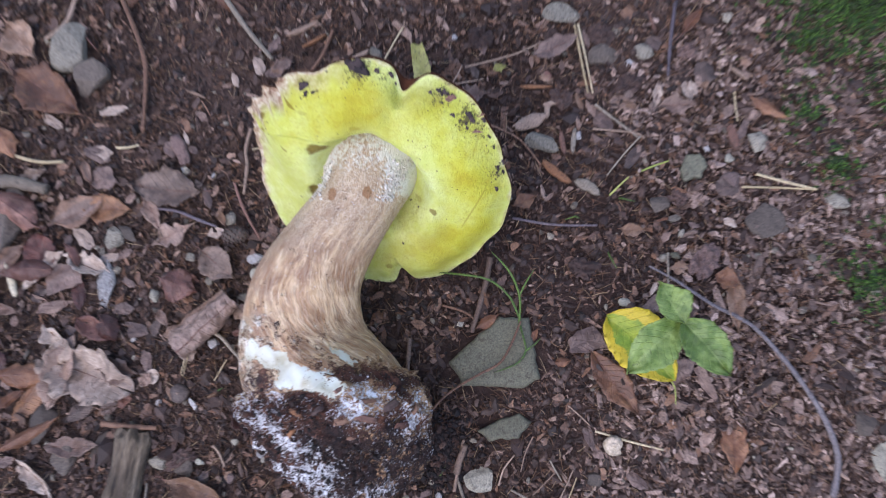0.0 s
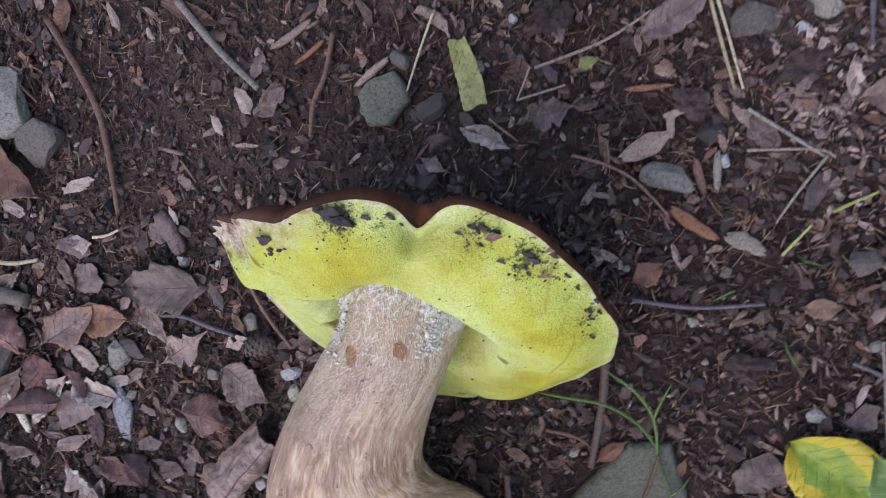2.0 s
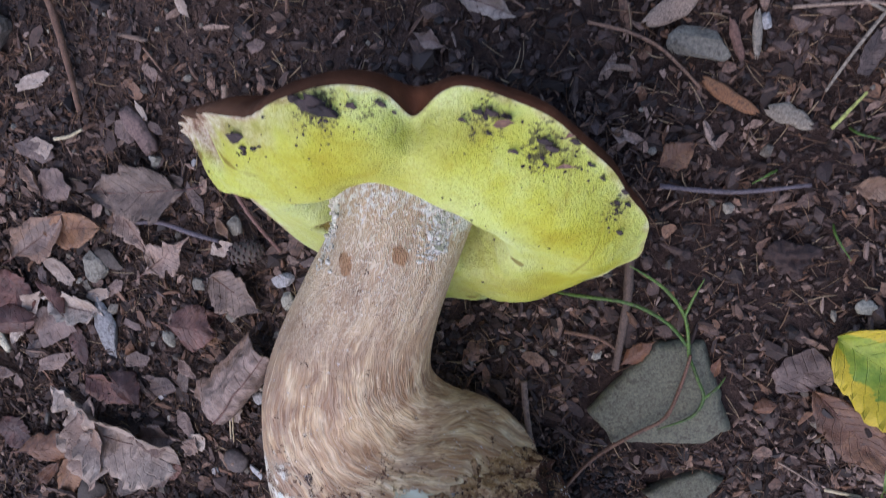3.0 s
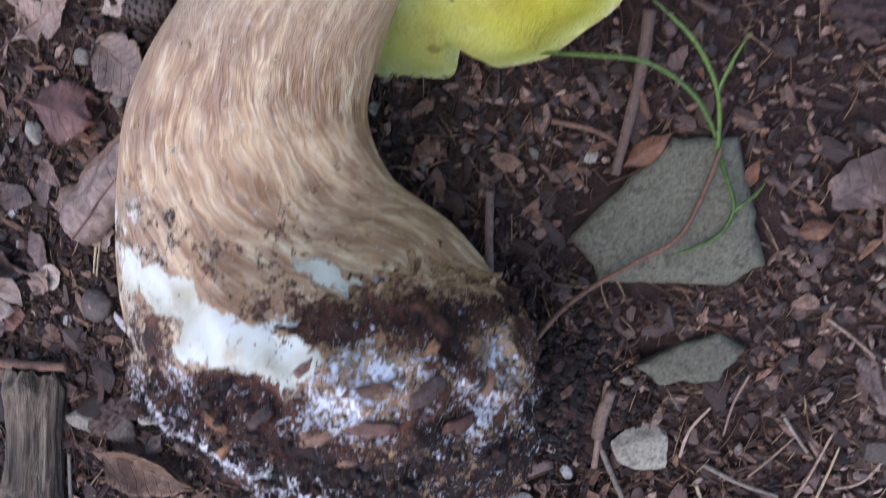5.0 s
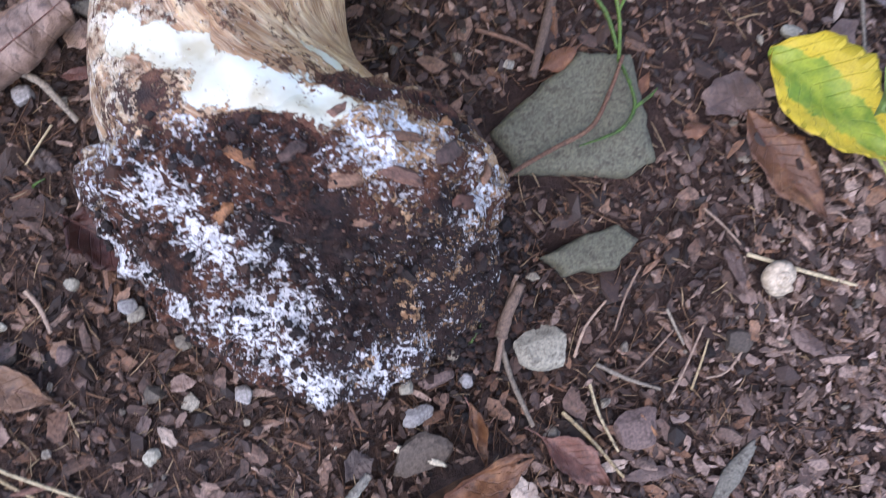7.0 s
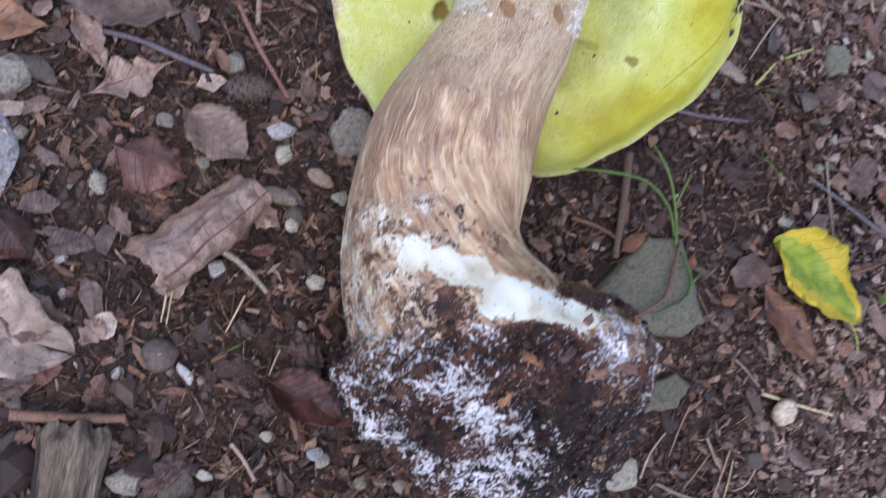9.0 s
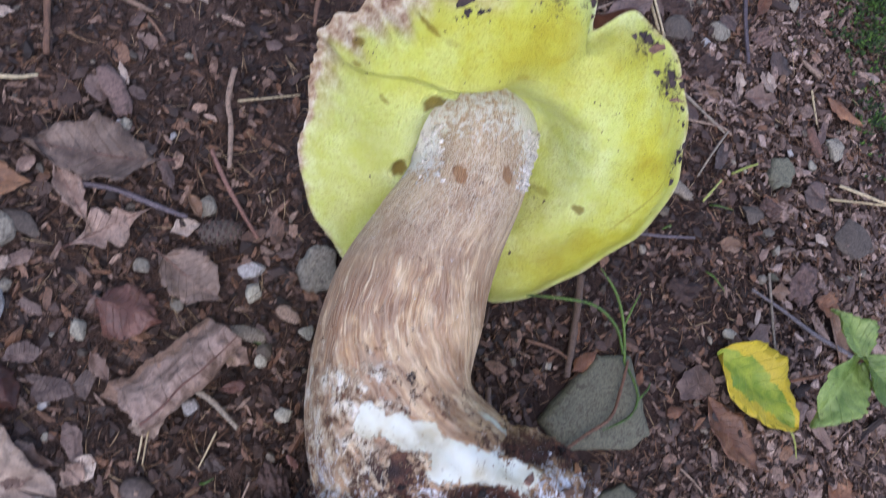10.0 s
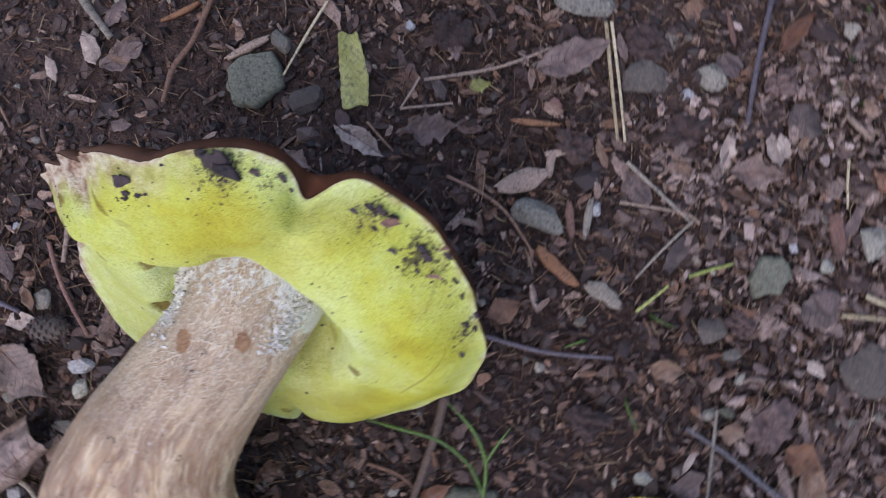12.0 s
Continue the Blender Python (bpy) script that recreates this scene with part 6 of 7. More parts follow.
twig("straw", 0.55, (-0.2171, -0.0562), (-0.1945, -0.0656), (-0.1707, -0.075))
twig("straw", 0.55, (-0.2171, -0.0562), (-0.1967, -0.0686), (-0.1801, -0.0773))
twig("greyw", 0.70, (-0.2369, -0.0327), (-0.2376, -0.0544), (-0.2379, -0.078))
twig("straw", 0.70, (-0.0279, -0.0526), (-0.0191, -0.0615), (-0.0079, -0.075))
twig("straw", 0.56, (-0.0179, -0.0436), (-0.0148, -0.0544), (-0.0093, -0.0664))
twig("tanw", 0.55, (-0.0227, -0.0343), (-0.0192, -0.0244), (-0.0126, -0.0161))
twig("tanw", 0.50, (0.0089, -0.0503), (0.0154, -0.0400), (0.0229, -0.0244))
twig("tanw", 0.45, (-0.0022, -0.0402), (0.0121, -0.0261))
twig("greyw", 0.75, (-0.0152, -0.0369), (-0.0054, -0.0420), (0.0066, -0.0461))
twig("greyw", 0.55, (0.0088, -0.0192), (0.0154, -0.0313))
twig("straw", 0.45, (0.0176, -0.0467), (0.0246, -0.0295))
twig("tanw", 0.45, (0.020, 0.013), (0.033, 0.001))
twig("root", 1.89, (-0.2654, 0.0033), (-0.2465, 0.0010), (-0.2305, 0.0003), lift=0.004)
twig("palew", 1.70, (-0.0998, -0.0779), (-0.0934, -0.0703))
twig("straw", 0.75, (0.0360, -0.0020), (0.0560, -0.0080), (0.0760, -0.0130))
twig("greyw", 0.70, (0.0825, 0.1040), (0.0820, 0.0900), (0.0810, 0.0700), (0.0795, 0.0480))
twig("root", 0.80, (-0.055, 0.074), (-0.042, 0.070), (-0.035, 0.065))
twig("purple", 0.89, (-0.011, 0.128), (0.014, 0.123), (0.041, 0.122))
twig("tanw", 0.63, (0.040, 0.184), (0.065, 0.181), (0.072, 0.177))
twig("tanw", 0.48, (0.041, -0.026), (0.032, -0.040), (0.023, -0.043))
twig("tanw", 0.45, (-0.001, -0.005), (-0.006, -0.015), (-0.009, -0.026))
twig("tanw", 1.07, (-0.050, -0.038), (-0.045, -0.014), (-0.043, -0.007))
chip(0.0013, 0.1906, 21, 0.0213, 0.0079, "tanw")
chip(0.0361, 0.1475, -31, 0.0161, 0.0068, "greyw")
chip(-0.1121, 0.2388, 29, 0.0191, 0.0033, "tanw")
chip(0.0166, 0.1568, -41, 0.0219, 0.0050, "orange")
chip(-0.0776, -0.0648, -20, 0.0200, 0.0028, "cream")
chip(-0.1770, 0.0802, -16, 0.0145, 0.0062, "greyw")
chip(-0.1604, 0.0875, -32, 0.0105, 0.0059, "tanw")
chip(-0.2271, 0.1795, -66, 0.0215, 0.0097, "mauve")
chip(0.0147, 0.2025, 15, 0.0103, 0.0032, "tanw")
chip(-0.0707, 0.2070, -76, 0.0169, 0.0055, "mauve")
log(-0.2525, -0.0501, -98.7, 0.1000, 0.0232)
snail(0.0465, -0.0085, -4, 0.0150, 0.0119)
cone(-0.1872, 0.1208, 3, 0.0191, 0.0127)
leaf(-0.0693, 0.2315, -81, 0.0301, 0.0112, "scrap", 0.08, blunt=1.2)
leaf(-0.0175, 0.2276, 16, 0.0075, 0.0055, "scrap", 0.08)

dome_fungus(-0.2195, 0.0215)
twig("greyw", 1.20, (-0.2020, 0.0600), (-0.1940, 0.0560), (-0.1880, 0.0500), (-0.1820, 0.0430))
twig("straw", 0.45, (-0.1900, 0.0420), (-0.1970, 0.0290))
twig("tanw", 0.50, (-0.1780, 0.0220), (-0.1820, 0.0130))
twig("straw", 0.45, (-0.2170, 0.0440), (-0.2190, 0.0330))
twig("straw", 0.40, (-0.2150, 0.0440), (-0.2172, 0.0320))
twig("greyw", 0.65, (0.0690, 0.1780), (0.0480, 0.1540))
twig("tanw", 0.50, (-0.0420, 0.2300), (-0.0490, 0.2170))
twig("tanw", 0.55, (-0.0490, 0.2170), (-0.0280, 0.2200))
twig("root", 0.55, (-0.0620, 0.2110), (-0.0510, 0.2000))
twig("redw", 0.75, (-0.3090, 0.2710), (-0.2990, 0.2620), (-0.2900, 0.2520))
twig("straw", 0.80, (-0.2710, 0.1820), (-0.2630, 0.1820), (-0.2560, 0.1840))
twig("tanw", 0.80, (-0.1960, -0.0100), (-0.1920, -0.0150), (-0.1880, -0.0230))
twig("root", 0.60, (-0.2150, 0.2130), (-0.2080, 0.2020))
shard(-0.2310, 0.1810, -30, 0.0081, 0.0059, "pink")
shard(-0.2080, 0.1470, -71, 0.0180, 0.0088, "mauve")
shard(-0.2540, 0.0650, -21, 0.0085, 0.0049, "mauve")
stone(-0.2620, 0.1250, -30, 0.0161, 0.0080, "dark")
shard(-0.2610, 0.1110, 29, 0.0125, 0.0068, "pink")
shard(-0.2570, 0.0920, -35, 0.0122, 0.0050, "mauve")
shard(-0.2410, 0.0420, -74, 0.0187, 0.0084, "mauve")
shard(-0.2420, 0.0290, 39, 0.0128, 0.0065, "pale")
shard(-0.2260, 0.0220, -67, 0.0130, 0.0034, "tan")
shard(-0.1580, -0.0020, -27, 0.0157, 0.0075, "rust")
shard(-0.1610, 0.0290, -54, 0.0086, 0.0035, "rust")
bark(-0.1680, 0.0210, -69, 0.0171, 0.0101, "umber")
shard(-0.1830, 0.0590, 6, 0.0100, 0.0057, "rust")
shard(-0.1910, 0.0660, -49, 0.0092, 0.0067, "mauve")
shard(-0.1570, 0.0420, -76, 0.0082, 0.0040, "tan")
shard(-0.1710, 0.0800, -53, 0.0100, 0.0048, "mauve")
shard(-0.1600, 0.1130, 13, 0.0092, 0.0051, "mauve")
stone(-0.2050, 0.1620, 0, 0.0031, 0.0031, "white")
stone(-0.2260, 0.1670, 0, 0.0023, 0.0023, "white")
stone(-0.2510, 0.0440, 0, 0.0029, 0.0029, "pale")
shard(0.0460, 0.1890, -50, 0.0156, 0.0089, "mauve")
shard(0.0630, 0.1990, -52, 0.0164, 0.0094, "pink")
shard(0.1000, 0.2080, -68, 0.0162, 0.0076, "pale")
chip(0.1260, 0.1760, -79, 0.0163, 0.0061, "rust")
shard(0.0920, 0.1430, -27, 0.0112, 0.0041, "orange")
shard(0.1200, 0.1450, -32, 0.0189, 0.0145, "umber")
stone(0.1420, 0.1220, -40, 0.0240, 0.0175, "dark", 0.25)
shard(0.0320, 0.0510, 22, 0.0292, 0.0186, "mauve")
shard(0.0860, 0.0330, 25, 0.0210, 0.0147, "mauve")
shard(0.0850, -0.0020, -94, 0.0140, 0.0077, "mauve")
shard(0.0320, -0.0050, -71, 0.0180, 0.0071, "mauve")
shard(0.1010, 0.0250, -70, 0.0288, 0.0091, "pink")
shard(-0.0300, 0.2470, -76, 0.0206, 0.0097, "mauve")
shard(-0.0340, 0.2260, -61, 0.0125, 0.0070, "umber")
shard(0.0120, 0.2200, -21, 0.0085, 0.0060, "tan")
chip(0.0120, 0.1980, -95, 0.0110, 0.0033, "tanw")
chip(0.0210, 0.1760, -82, 0.0151, 0.0037, "rust")
chip(0.0280, 0.1770, -97, 0.0161, 0.0035, "greyw")
chip(-0.0190, 0.1730, -14, 0.0082, 0.0025, "tanw")
shard(0.0380, 0.2450, -65, 0.0143, 0.0057, "mauve")
shard(0.0320, 0.2030, -69, 0.0139, 0.0039, "tan")
shard(0.0400, 0.1970, -58, 0.0130, 0.0059, "pink")
shard(0.0480, 0.1900, -56, 0.0180, 0.0097, "mauve")
shard(0.0640, 0.1990, -39, 0.0128, 0.0059, "tan")
shard(0.0800, 0.2400, -32, 0.0130, 0.0092, "mauve")
chip(0.0800, 0.2550, -74, 0.0146, 0.0024, "rust")
shard(0.1110, 0.2190, -38, 0.0178, 0.0141, "umber")
shard(0.1030, 0.2090, -67, 0.0130, 0.0057, "pale")
shard(0.1110, 0.2110, 56, 0.0072, 0.0044, "tan")
chip(0.1320, 0.2180, -42, 0.0135, 0.0024, "tanw")
shard(0.1320, 0.1810, -108, 0.0158, 0.0067, "mauve")
shard(0.0810, 0.1250, 17, 0.0104, 0.0029, "orange")
shard(0.0820, 0.1140, 41, 0.0092, 0.0059, "pink")
shard(0.0990, 0.1210, -14, 0.0082, 0.0048, "mauve")
shard(0.1210, 0.1220, -24, 0.0098, 0.0057, "pale")
stone(0.0870, 0.1030, -16, 0.0073, 0.0037, "green")
shard(0.0890, 0.0950, 31, 0.0117, 0.0084, "tan")
bark(0.1040, 0.0980, 49, 0.0198, 0.0141, "mauve")
shard(0.0730, 0.0820, 61, 0.0103, 0.0035, "pale")
shard(0.0740, 0.0730, 27, 0.0157, 0.0119, "mauve")
stone(0.1240, 0.1480, -20, 0.0117, 0.0097, "umber")
shard(0.1240, 0.1400, 24, 0.0098, 0.0057, "pink")
shard(0.1420, 0.1250, -27, 0.0089, 0.0092, "umber")
shard(-0.2820, 0.1790, 3, 0.0180, 0.0113, "pale")
shard(-0.2740, 0.2090, 3, 0.0190, 0.0067, "pale")
shard(-0.2130, 0.2020, -39, 0.0128, 0.0068, "pink")
shard(-0.2340, 0.1800, -58, 0.0130, 0.0091, "mauve")
shard(-0.2240, 0.1870, -70, 0.0117, 0.0034, "pale")
shard(-0.2190, 0.1790, -45, 0.0085, 0.0057, "mauve")
shard(-0.1630, 0.2050, 6, 0.0091, 0.0066, "mauve")
chip(-0.2190, 0.2180, -21, 0.0139, 0.0019, "tanw")
shard(-0.2780, 0.1610, 0, 0.0240, 0.0194, "mauve")
shard(-0.2890, 0.1220, -41, 0.0213, 0.0116, "pale")
shard(-0.2710, 0.1080, 4, 0.0160, 0.0069, "pale")
shard(-0.3000, 0.0960, 24, 0.0340, 0.0212, "mauve")
shard(-0.3060, 0.0770, 10, 0.0275, 0.0106, "pink")
shard(-0.2900, 0.0860, -80, 0.0233, 0.0087, "darkred")
shard(-0.3180, 0.1120, -73, 0.0282, 0.0212, "darkred")
shard(-0.3440, 0.0410, -60, 0.0197, 0.0189, "darkred")
shard(-0.3170, 0.0170, 49, 0.0319, 0.0133, "brown")
shard(-0.2380, 0.0320, 17, 0.0104, 0.0108, "pale")
shard(-0.2490, 0.0610, 9, 0.0182, 0.0112, "mauve")
shard(-0.2820, 0.0120, 39, 0.0256, 0.0116, "umber")
shard(-0.2040, -0.0530, 63, 0.0112, 0.0094, "pink")
stone(-0.1850, -0.0300, 0, 0.0061, 0.0061, "umber")
stone(-0.2020, -0.0300, 0, 0.0058, 0.0058, "dark")
shard(-0.1500, -0.0500, 56, 0.0072, 0.0034, "pink")
shard(-0.1610, -0.0520, 69, 0.0085, 0.0044, "mauve")
shard(-0.1400, -0.0810, 19, 0.0180, 0.0046, "pink")
shard(-0.1340, -0.0770, 11, 0.0163, 0.0106, "mauve")
shard(-0.1230, -0.0830, -68, 0.0108, 0.0046, "pale")
shard(-0.1970, -0.0800, -14, 0.0165, 0.0094, "mauve")
chip(-0.1920, -0.0690, 14, 0.0124, 0.0020, "rust")
shard(-0.0970, -0.0670, 30, 0.0139, 0.0112, "umber")
stone(-0.0760, -0.0520, 22, 0.0108, 0.0061, "blue")
stone(-0.0770, -0.0650, 23, 0.0206, 0.0119, "dark")
stone(-0.0700, -0.0400, 17, 0.0104, 0.0058, "umber")
stone(-0.0800, -0.0430, 0, 0.0047, 0.0047, "pale")
stone(-0.0600, -0.0410, 0, 0.0051, 0.0051, "blue")
shard(0.0010, -0.0740, 6, 0.0201, 0.0058, "mauve")
shard(0.0080, -0.0850, 45, 0.0141, 0.0079, "umber")
shard(-0.0410, -0.0810, -59, 0.0175, 0.0114, "pale")
shard(-0.0360, -0.0870, 45, 0.0085, 0.0049, "tan")
chip(0.0300, -0.0760, 51, 0.0256, 0.0058, "palew")
shard(-0.0120, -0.0710, 12, 0.0143, 0.0047, "pale")
shard(0.0400, -0.0870, -13, 0.0133, 0.0040, "tan")
stone(0.0350, -0.0300, 41, 0.0106, 0.0094, "dark")
shard(0.0370, -0.0150, 30, 0.0081, 0.0112, "mauve")
chip(0.0020, -0.0580, -54, 0.0086, 0.0018, "orange")
bark(-0.2170, -0.0190, 36, 0.0186, 0.0106, "umber")
shard(-0.2010, -0.0280, 45, 0.0085, 0.0058, "mauve")
shard(-0.1860, -0.0280, 50, 0.0078, 0.0051, "tan")
shard(-0.1500, -0.0390, 13, 0.0092, 0.0064, "pink")
stone(-0.1660, -0.0150, 0, 0.0055, 0.0055, "blue")
shard(-0.1540, -0.0550, -45, 0.0085, 0.0048, "pale")
shard(-0.3180, 0.2030, -32, 0.0225, 0.0080, "pale")
shard(-0.2780, 0.2070, -3, 0.0190, 0.0047, "pale")
shard(-0.2830, 0.1780, -32, 0.0225, 0.0156, "mauve")
chip(-0.3370, 0.0950, -68, 0.0215, 0.0051, "cream")
shard(0.1020, -0.0060, 48, 0.0149, 0.0086, "pink")
shard(0.0610, -0.0320, -36, 0.0186, 0.0092, "mauve")
shard(-0.1980, 0.2800, -31, 0.0292, 0.0085, "brown")
shard(-0.1770, 0.2360, -63, 0.0201, 0.0094, "pale")
shard(-0.1620, 0.2360, 41, 0.0184, 0.0102, "tan")
shard(-0.2390, 0.2850, -72, 0.0199, 0.0053, "pink")
shard(-0.2670, 0.2910, -111, 0.0171, 0.0094, "brown")
chip(-0.1480, 0.2610, 23, 0.0228, 0.0035, "tanw")
chip(-0.1400, 0.2520, 28, 0.0170, 0.0025, "orange")
shard(-0.1670, 0.2510, 55, 0.0158, 0.0079, "mauve")
shard(-0.1930, 0.2270, -70, 0.0117, 0.0051, "pale")
bark(0.0210, 0.2060, -34, 0.0144, 0.0111, "umber")
shard(0.0130, 0.2220, -27, 0.0067, 0.0049, "rust")
chip(0.0050, 0.2140, -3, 0.0170, 0.0026, "orange")
shard(0.0640, 0.1650, 52, 0.0178, 0.0084, "umber")


def rolled_leaf(x, y, turn, long, wide):
    """A dry leaf folded over along its length: the fold stands up, the upper half slopes down to a torn edge."""
    nu, nv = 70, 46
    u, w = np.linspace(-0.5, 0.5, nu), np.linspace(0, 1, nv)
    U, W = np.meshgrid(u, w, indexing="ij")
    r = 0.0072 * (1 + 0.10 * np.sin(5 * U + 1) + 0.04 * np.sin(13 * U))
    turned = np.clip(W / 0.40, 0, 1)
    sheet = np.clip((W - 0.40) / 0.60, 0, 1)
    a = radians(-150) + turned * radians(165)
    edge = 1 + 0.12 * np.array([noise.fractal(Vector((q * 7, 5.0, 2.0)), 0.8, 2.0, 4) for q in u])[:, None]
    py = -0.0085 + r * np.sin(a) + sheet * (0.0110 - 0.0090 * np.minimum(U, 0.15)) * edge
    pz = 0.0075 + r * np.cos(a) * 1.05 - sheet ** 1.3 * 0.0105 + 0.004 * U
    tear = np.array([noise.fractal(Vector((q * 6, 3.0, 1.0)), 0.8, 2.0, 5) for q in w])
    tear2 = np.array([noise.fractal(Vector((q * 6, 9.0, 4.0)), 0.8, 2.0, 5) for q in w])
    px = U * long * (1 + 0.06 * np.where(U < 0, tear, tear2)) + 0.02 * long * np.sin(W * 4)
    wave = np.array([[noise.fractal(Vector((p * 5, q * 4, 2.0)), 0.7, 2.1, 5) for q in w] for p in u])
    crease = np.array([[abs(noise.noise(Vector((p * 6 + q * 2, q * 5, 7.0)))) for q in w] for p in u])
    pz = pz + 0.0010 * wave - 0.0014 * (crease - 0.25)
    py = py + 0.0009 * np.roll(wave, 5, axis=0)
    top = np.stack([px, py, pz], -1).reshape(-1, 3)
    ids = np.arange(nu * nv).reshape(nu, nv)
    f = np.stack([ids[:-1, :-1], ids[1:, :-1], ids[1:, 1:], ids[:-1, 1:]], -1).reshape(-1, 4)
    ob = link_mesh("dead_leaf", top.tolist(), f.tolist(), LEAF["curled"])
    set_uv(ob, np.stack([U * 0.7 + 0.5, 0.06 + 0.9 * np.abs(W - 0.30)], -1).reshape(-1, 2))
    thick = ob.modifiers.new("thickness", 'SOLIDIFY')
    thick.thickness = 0.0003
    midrib(ob, [tuple(top[ids[k, 14]] + np.array((0, 0, 0.0002))) for k in (0, 14, 28, 42, 56, 69)], 0.0005)
    ob.matrix_world = pose(x, y, seat(x, y) + 0.0005, 0, 0, turn)
    tagged(ob, "pinkish-tan dead leaf folded over on itself, edges torn", "leaf", group="fallen leaves")
    cover(x, y, turn, long, wide)


rolled_leaf(-0.2090, 0.0690, 42, 0.0470, 0.0220)

# a drift of larger dead leaves beyond the branch
drift = random.Random(21)
for n in range(64):
    x, y = drift.uniform(-0.44, -0.285), drift.uniform(-0.12, 0.17)
    if any(((x - c[0]) ** 2 + (y - c[1]) ** 2) ** 0.5 < 0.45 * (c[3] + 0.008) for c in COVER):
        continue
    long = drift.uniform(0.018, 0.042)
    leaf(x, y, drift.uniform(0, 360), long, long * drift.uniform(0.38, 0.6), drift.choice(("rust", "pale", "pink", "pale", "pink", "orange", "curled", "pale") if x < -0.265 else ("rust", "pale", "brown", "pink", "mauve", "mauve", "darkred", "orange")), drift.uniform(0.15, 0.6), 0.0012 + 0.002 * drift.random(), drift.uniform(-14, 14))

# torn leaf pieces crowd the ground on the leafy side
for n in range(150):
    x, y = drift.uniform(-0.335, -0.180), drift.uniform(-0.030, 0.165)
    long = drift.uniform(0.007, 0.019)
    if any(((x - c[0]) ** 2 + (y - c[1]) ** 2) ** 0.5 < 0.50 * (c[3] + c[4]) + 0.28 * long for c in COVER) or drift.random() > 1.1 - 5.5 * (x + 0.335):
        continue
    shard(x, y, drift.uniform(0, 360), long, long * drift.uniform(0.45, 0.8), drift.choice(("pink", "mauve", "mauve", "pale", "umber", "rust", "mauve", "pink", "tan", "brown")))

# the flat stone beside the stem
slab(((-0.0510, 0.0395), (-0.0205, 0.0665), (-0.0025, 0.0655), (0.0005, 0.0480), (0.0035, 0.0290), (-0.0065, 0.0235), (-0.0425, 0.0255)), 0.0050, "green", "large flat grey-green stone beside the mushroom stem")
slab(((-0.1160, 0.2160), (-0.1070, 0.2150), (-0.0970, 0.2230), (-0.0970, 0.2300), (-0.1020, 0.2380), (-0.1130, 0.2360), (-0.1200, 0.2290), (-0.1200, 0.2210)), 0.0055, "green", "angular flat grey-green stone in the dark soil")
slab(((0.0950, 0.1490), (0.1050, 0.1510), (0.1090, 0.1580), (0.1050, 0.1670), (0.0970, 0.1650), (0.0920, 0.1560)), 0.0040, "green", "small flat grey-green stone sunk in litter")
slab(((-0.0345, -0.0015), (-0.0200, 0.0055), (-0.0090, 0.0085), (-0.0020, 0.0035), (-0.0100, -0.0060), (-0.0270, -0.0075)), 0.0050, "green", "small flat grey-green stone on the litter")

slab(((-0.1440, 0.1170), (-0.1390, 0.1130), (-0.1400, 0.0980), (-0.1480, 0.0960), (-0.1550, 0.0990), (-0.1560, 0.1060), (-0.1510, 0.1150)), 0.0050, "grey", "angular pale grey stone under the mushroom stem")

# the yellow leaf and its stalk
yellow = leaf(0.0630, 0.0462, -46, 0.0530, 0.0365, "yellow", 0.16, 0.0040, 0.0, 0.6, "yellow_leaf")
v, f = tube([(0.0230, 0.0, 0.0006), (0.0305, -0.0025, 0.0008), (0.0370, -0.0090, 0.0006)], [0.0006, 0.0005, 0.0004], 8)
link_mesh("leaf_stalk", v, f, WOOD["greenw"], yellow, "thin yellow-green stalk")


def seedling():
    """A seedling with three leaflets on one upright stalk."""
    root = tagged(new("bramble_seedling"), "green seedling with three veined leaflets on a thin stalk", "seedling")
    root.location = (0.0845, 0.0500, seat(0.0845, 0.05))
    hub = Vector((-0.003, 0.005, 0.0560))
    v, f = tube([(0, 0, -0.003), (0.002, 0.001, 0.02), (0.0, 0.004, 0.042), tuple(hub)], [0.0009, 0.0008, 0.0007, 0.0007], 8)
    link_mesh("stalk", v, f, WOOD["redw"], root, "thin reddish stalk")
    for mid, long, wide, tip in (((-0.0088, 0.0160, 0.0590), 0.0265, 0.0190, 8), ((-0.0185, -0.0085, 0.0565), 0.0400, 0.0240, -6), ((0.0080, -0.0085, 0.0580), 0.0366, 0.0230, 6)):
        m = Vector(mid)
        way = m - hub
        vv, ff, uv = blade(long, wide, 0.22, mid[0] * 500, 0.05, 0.45, -0.16, 40, 13)
        ob = link_mesh("leaflet", vv.tolist(), ff, LEAF["green"], root)
        set_uv(ob, uv)
        ob.matrix_local = pose(m.x, m.y, m.z, tip, 4, math.degrees(math.atan2(way.y, way.x)))


seedling()


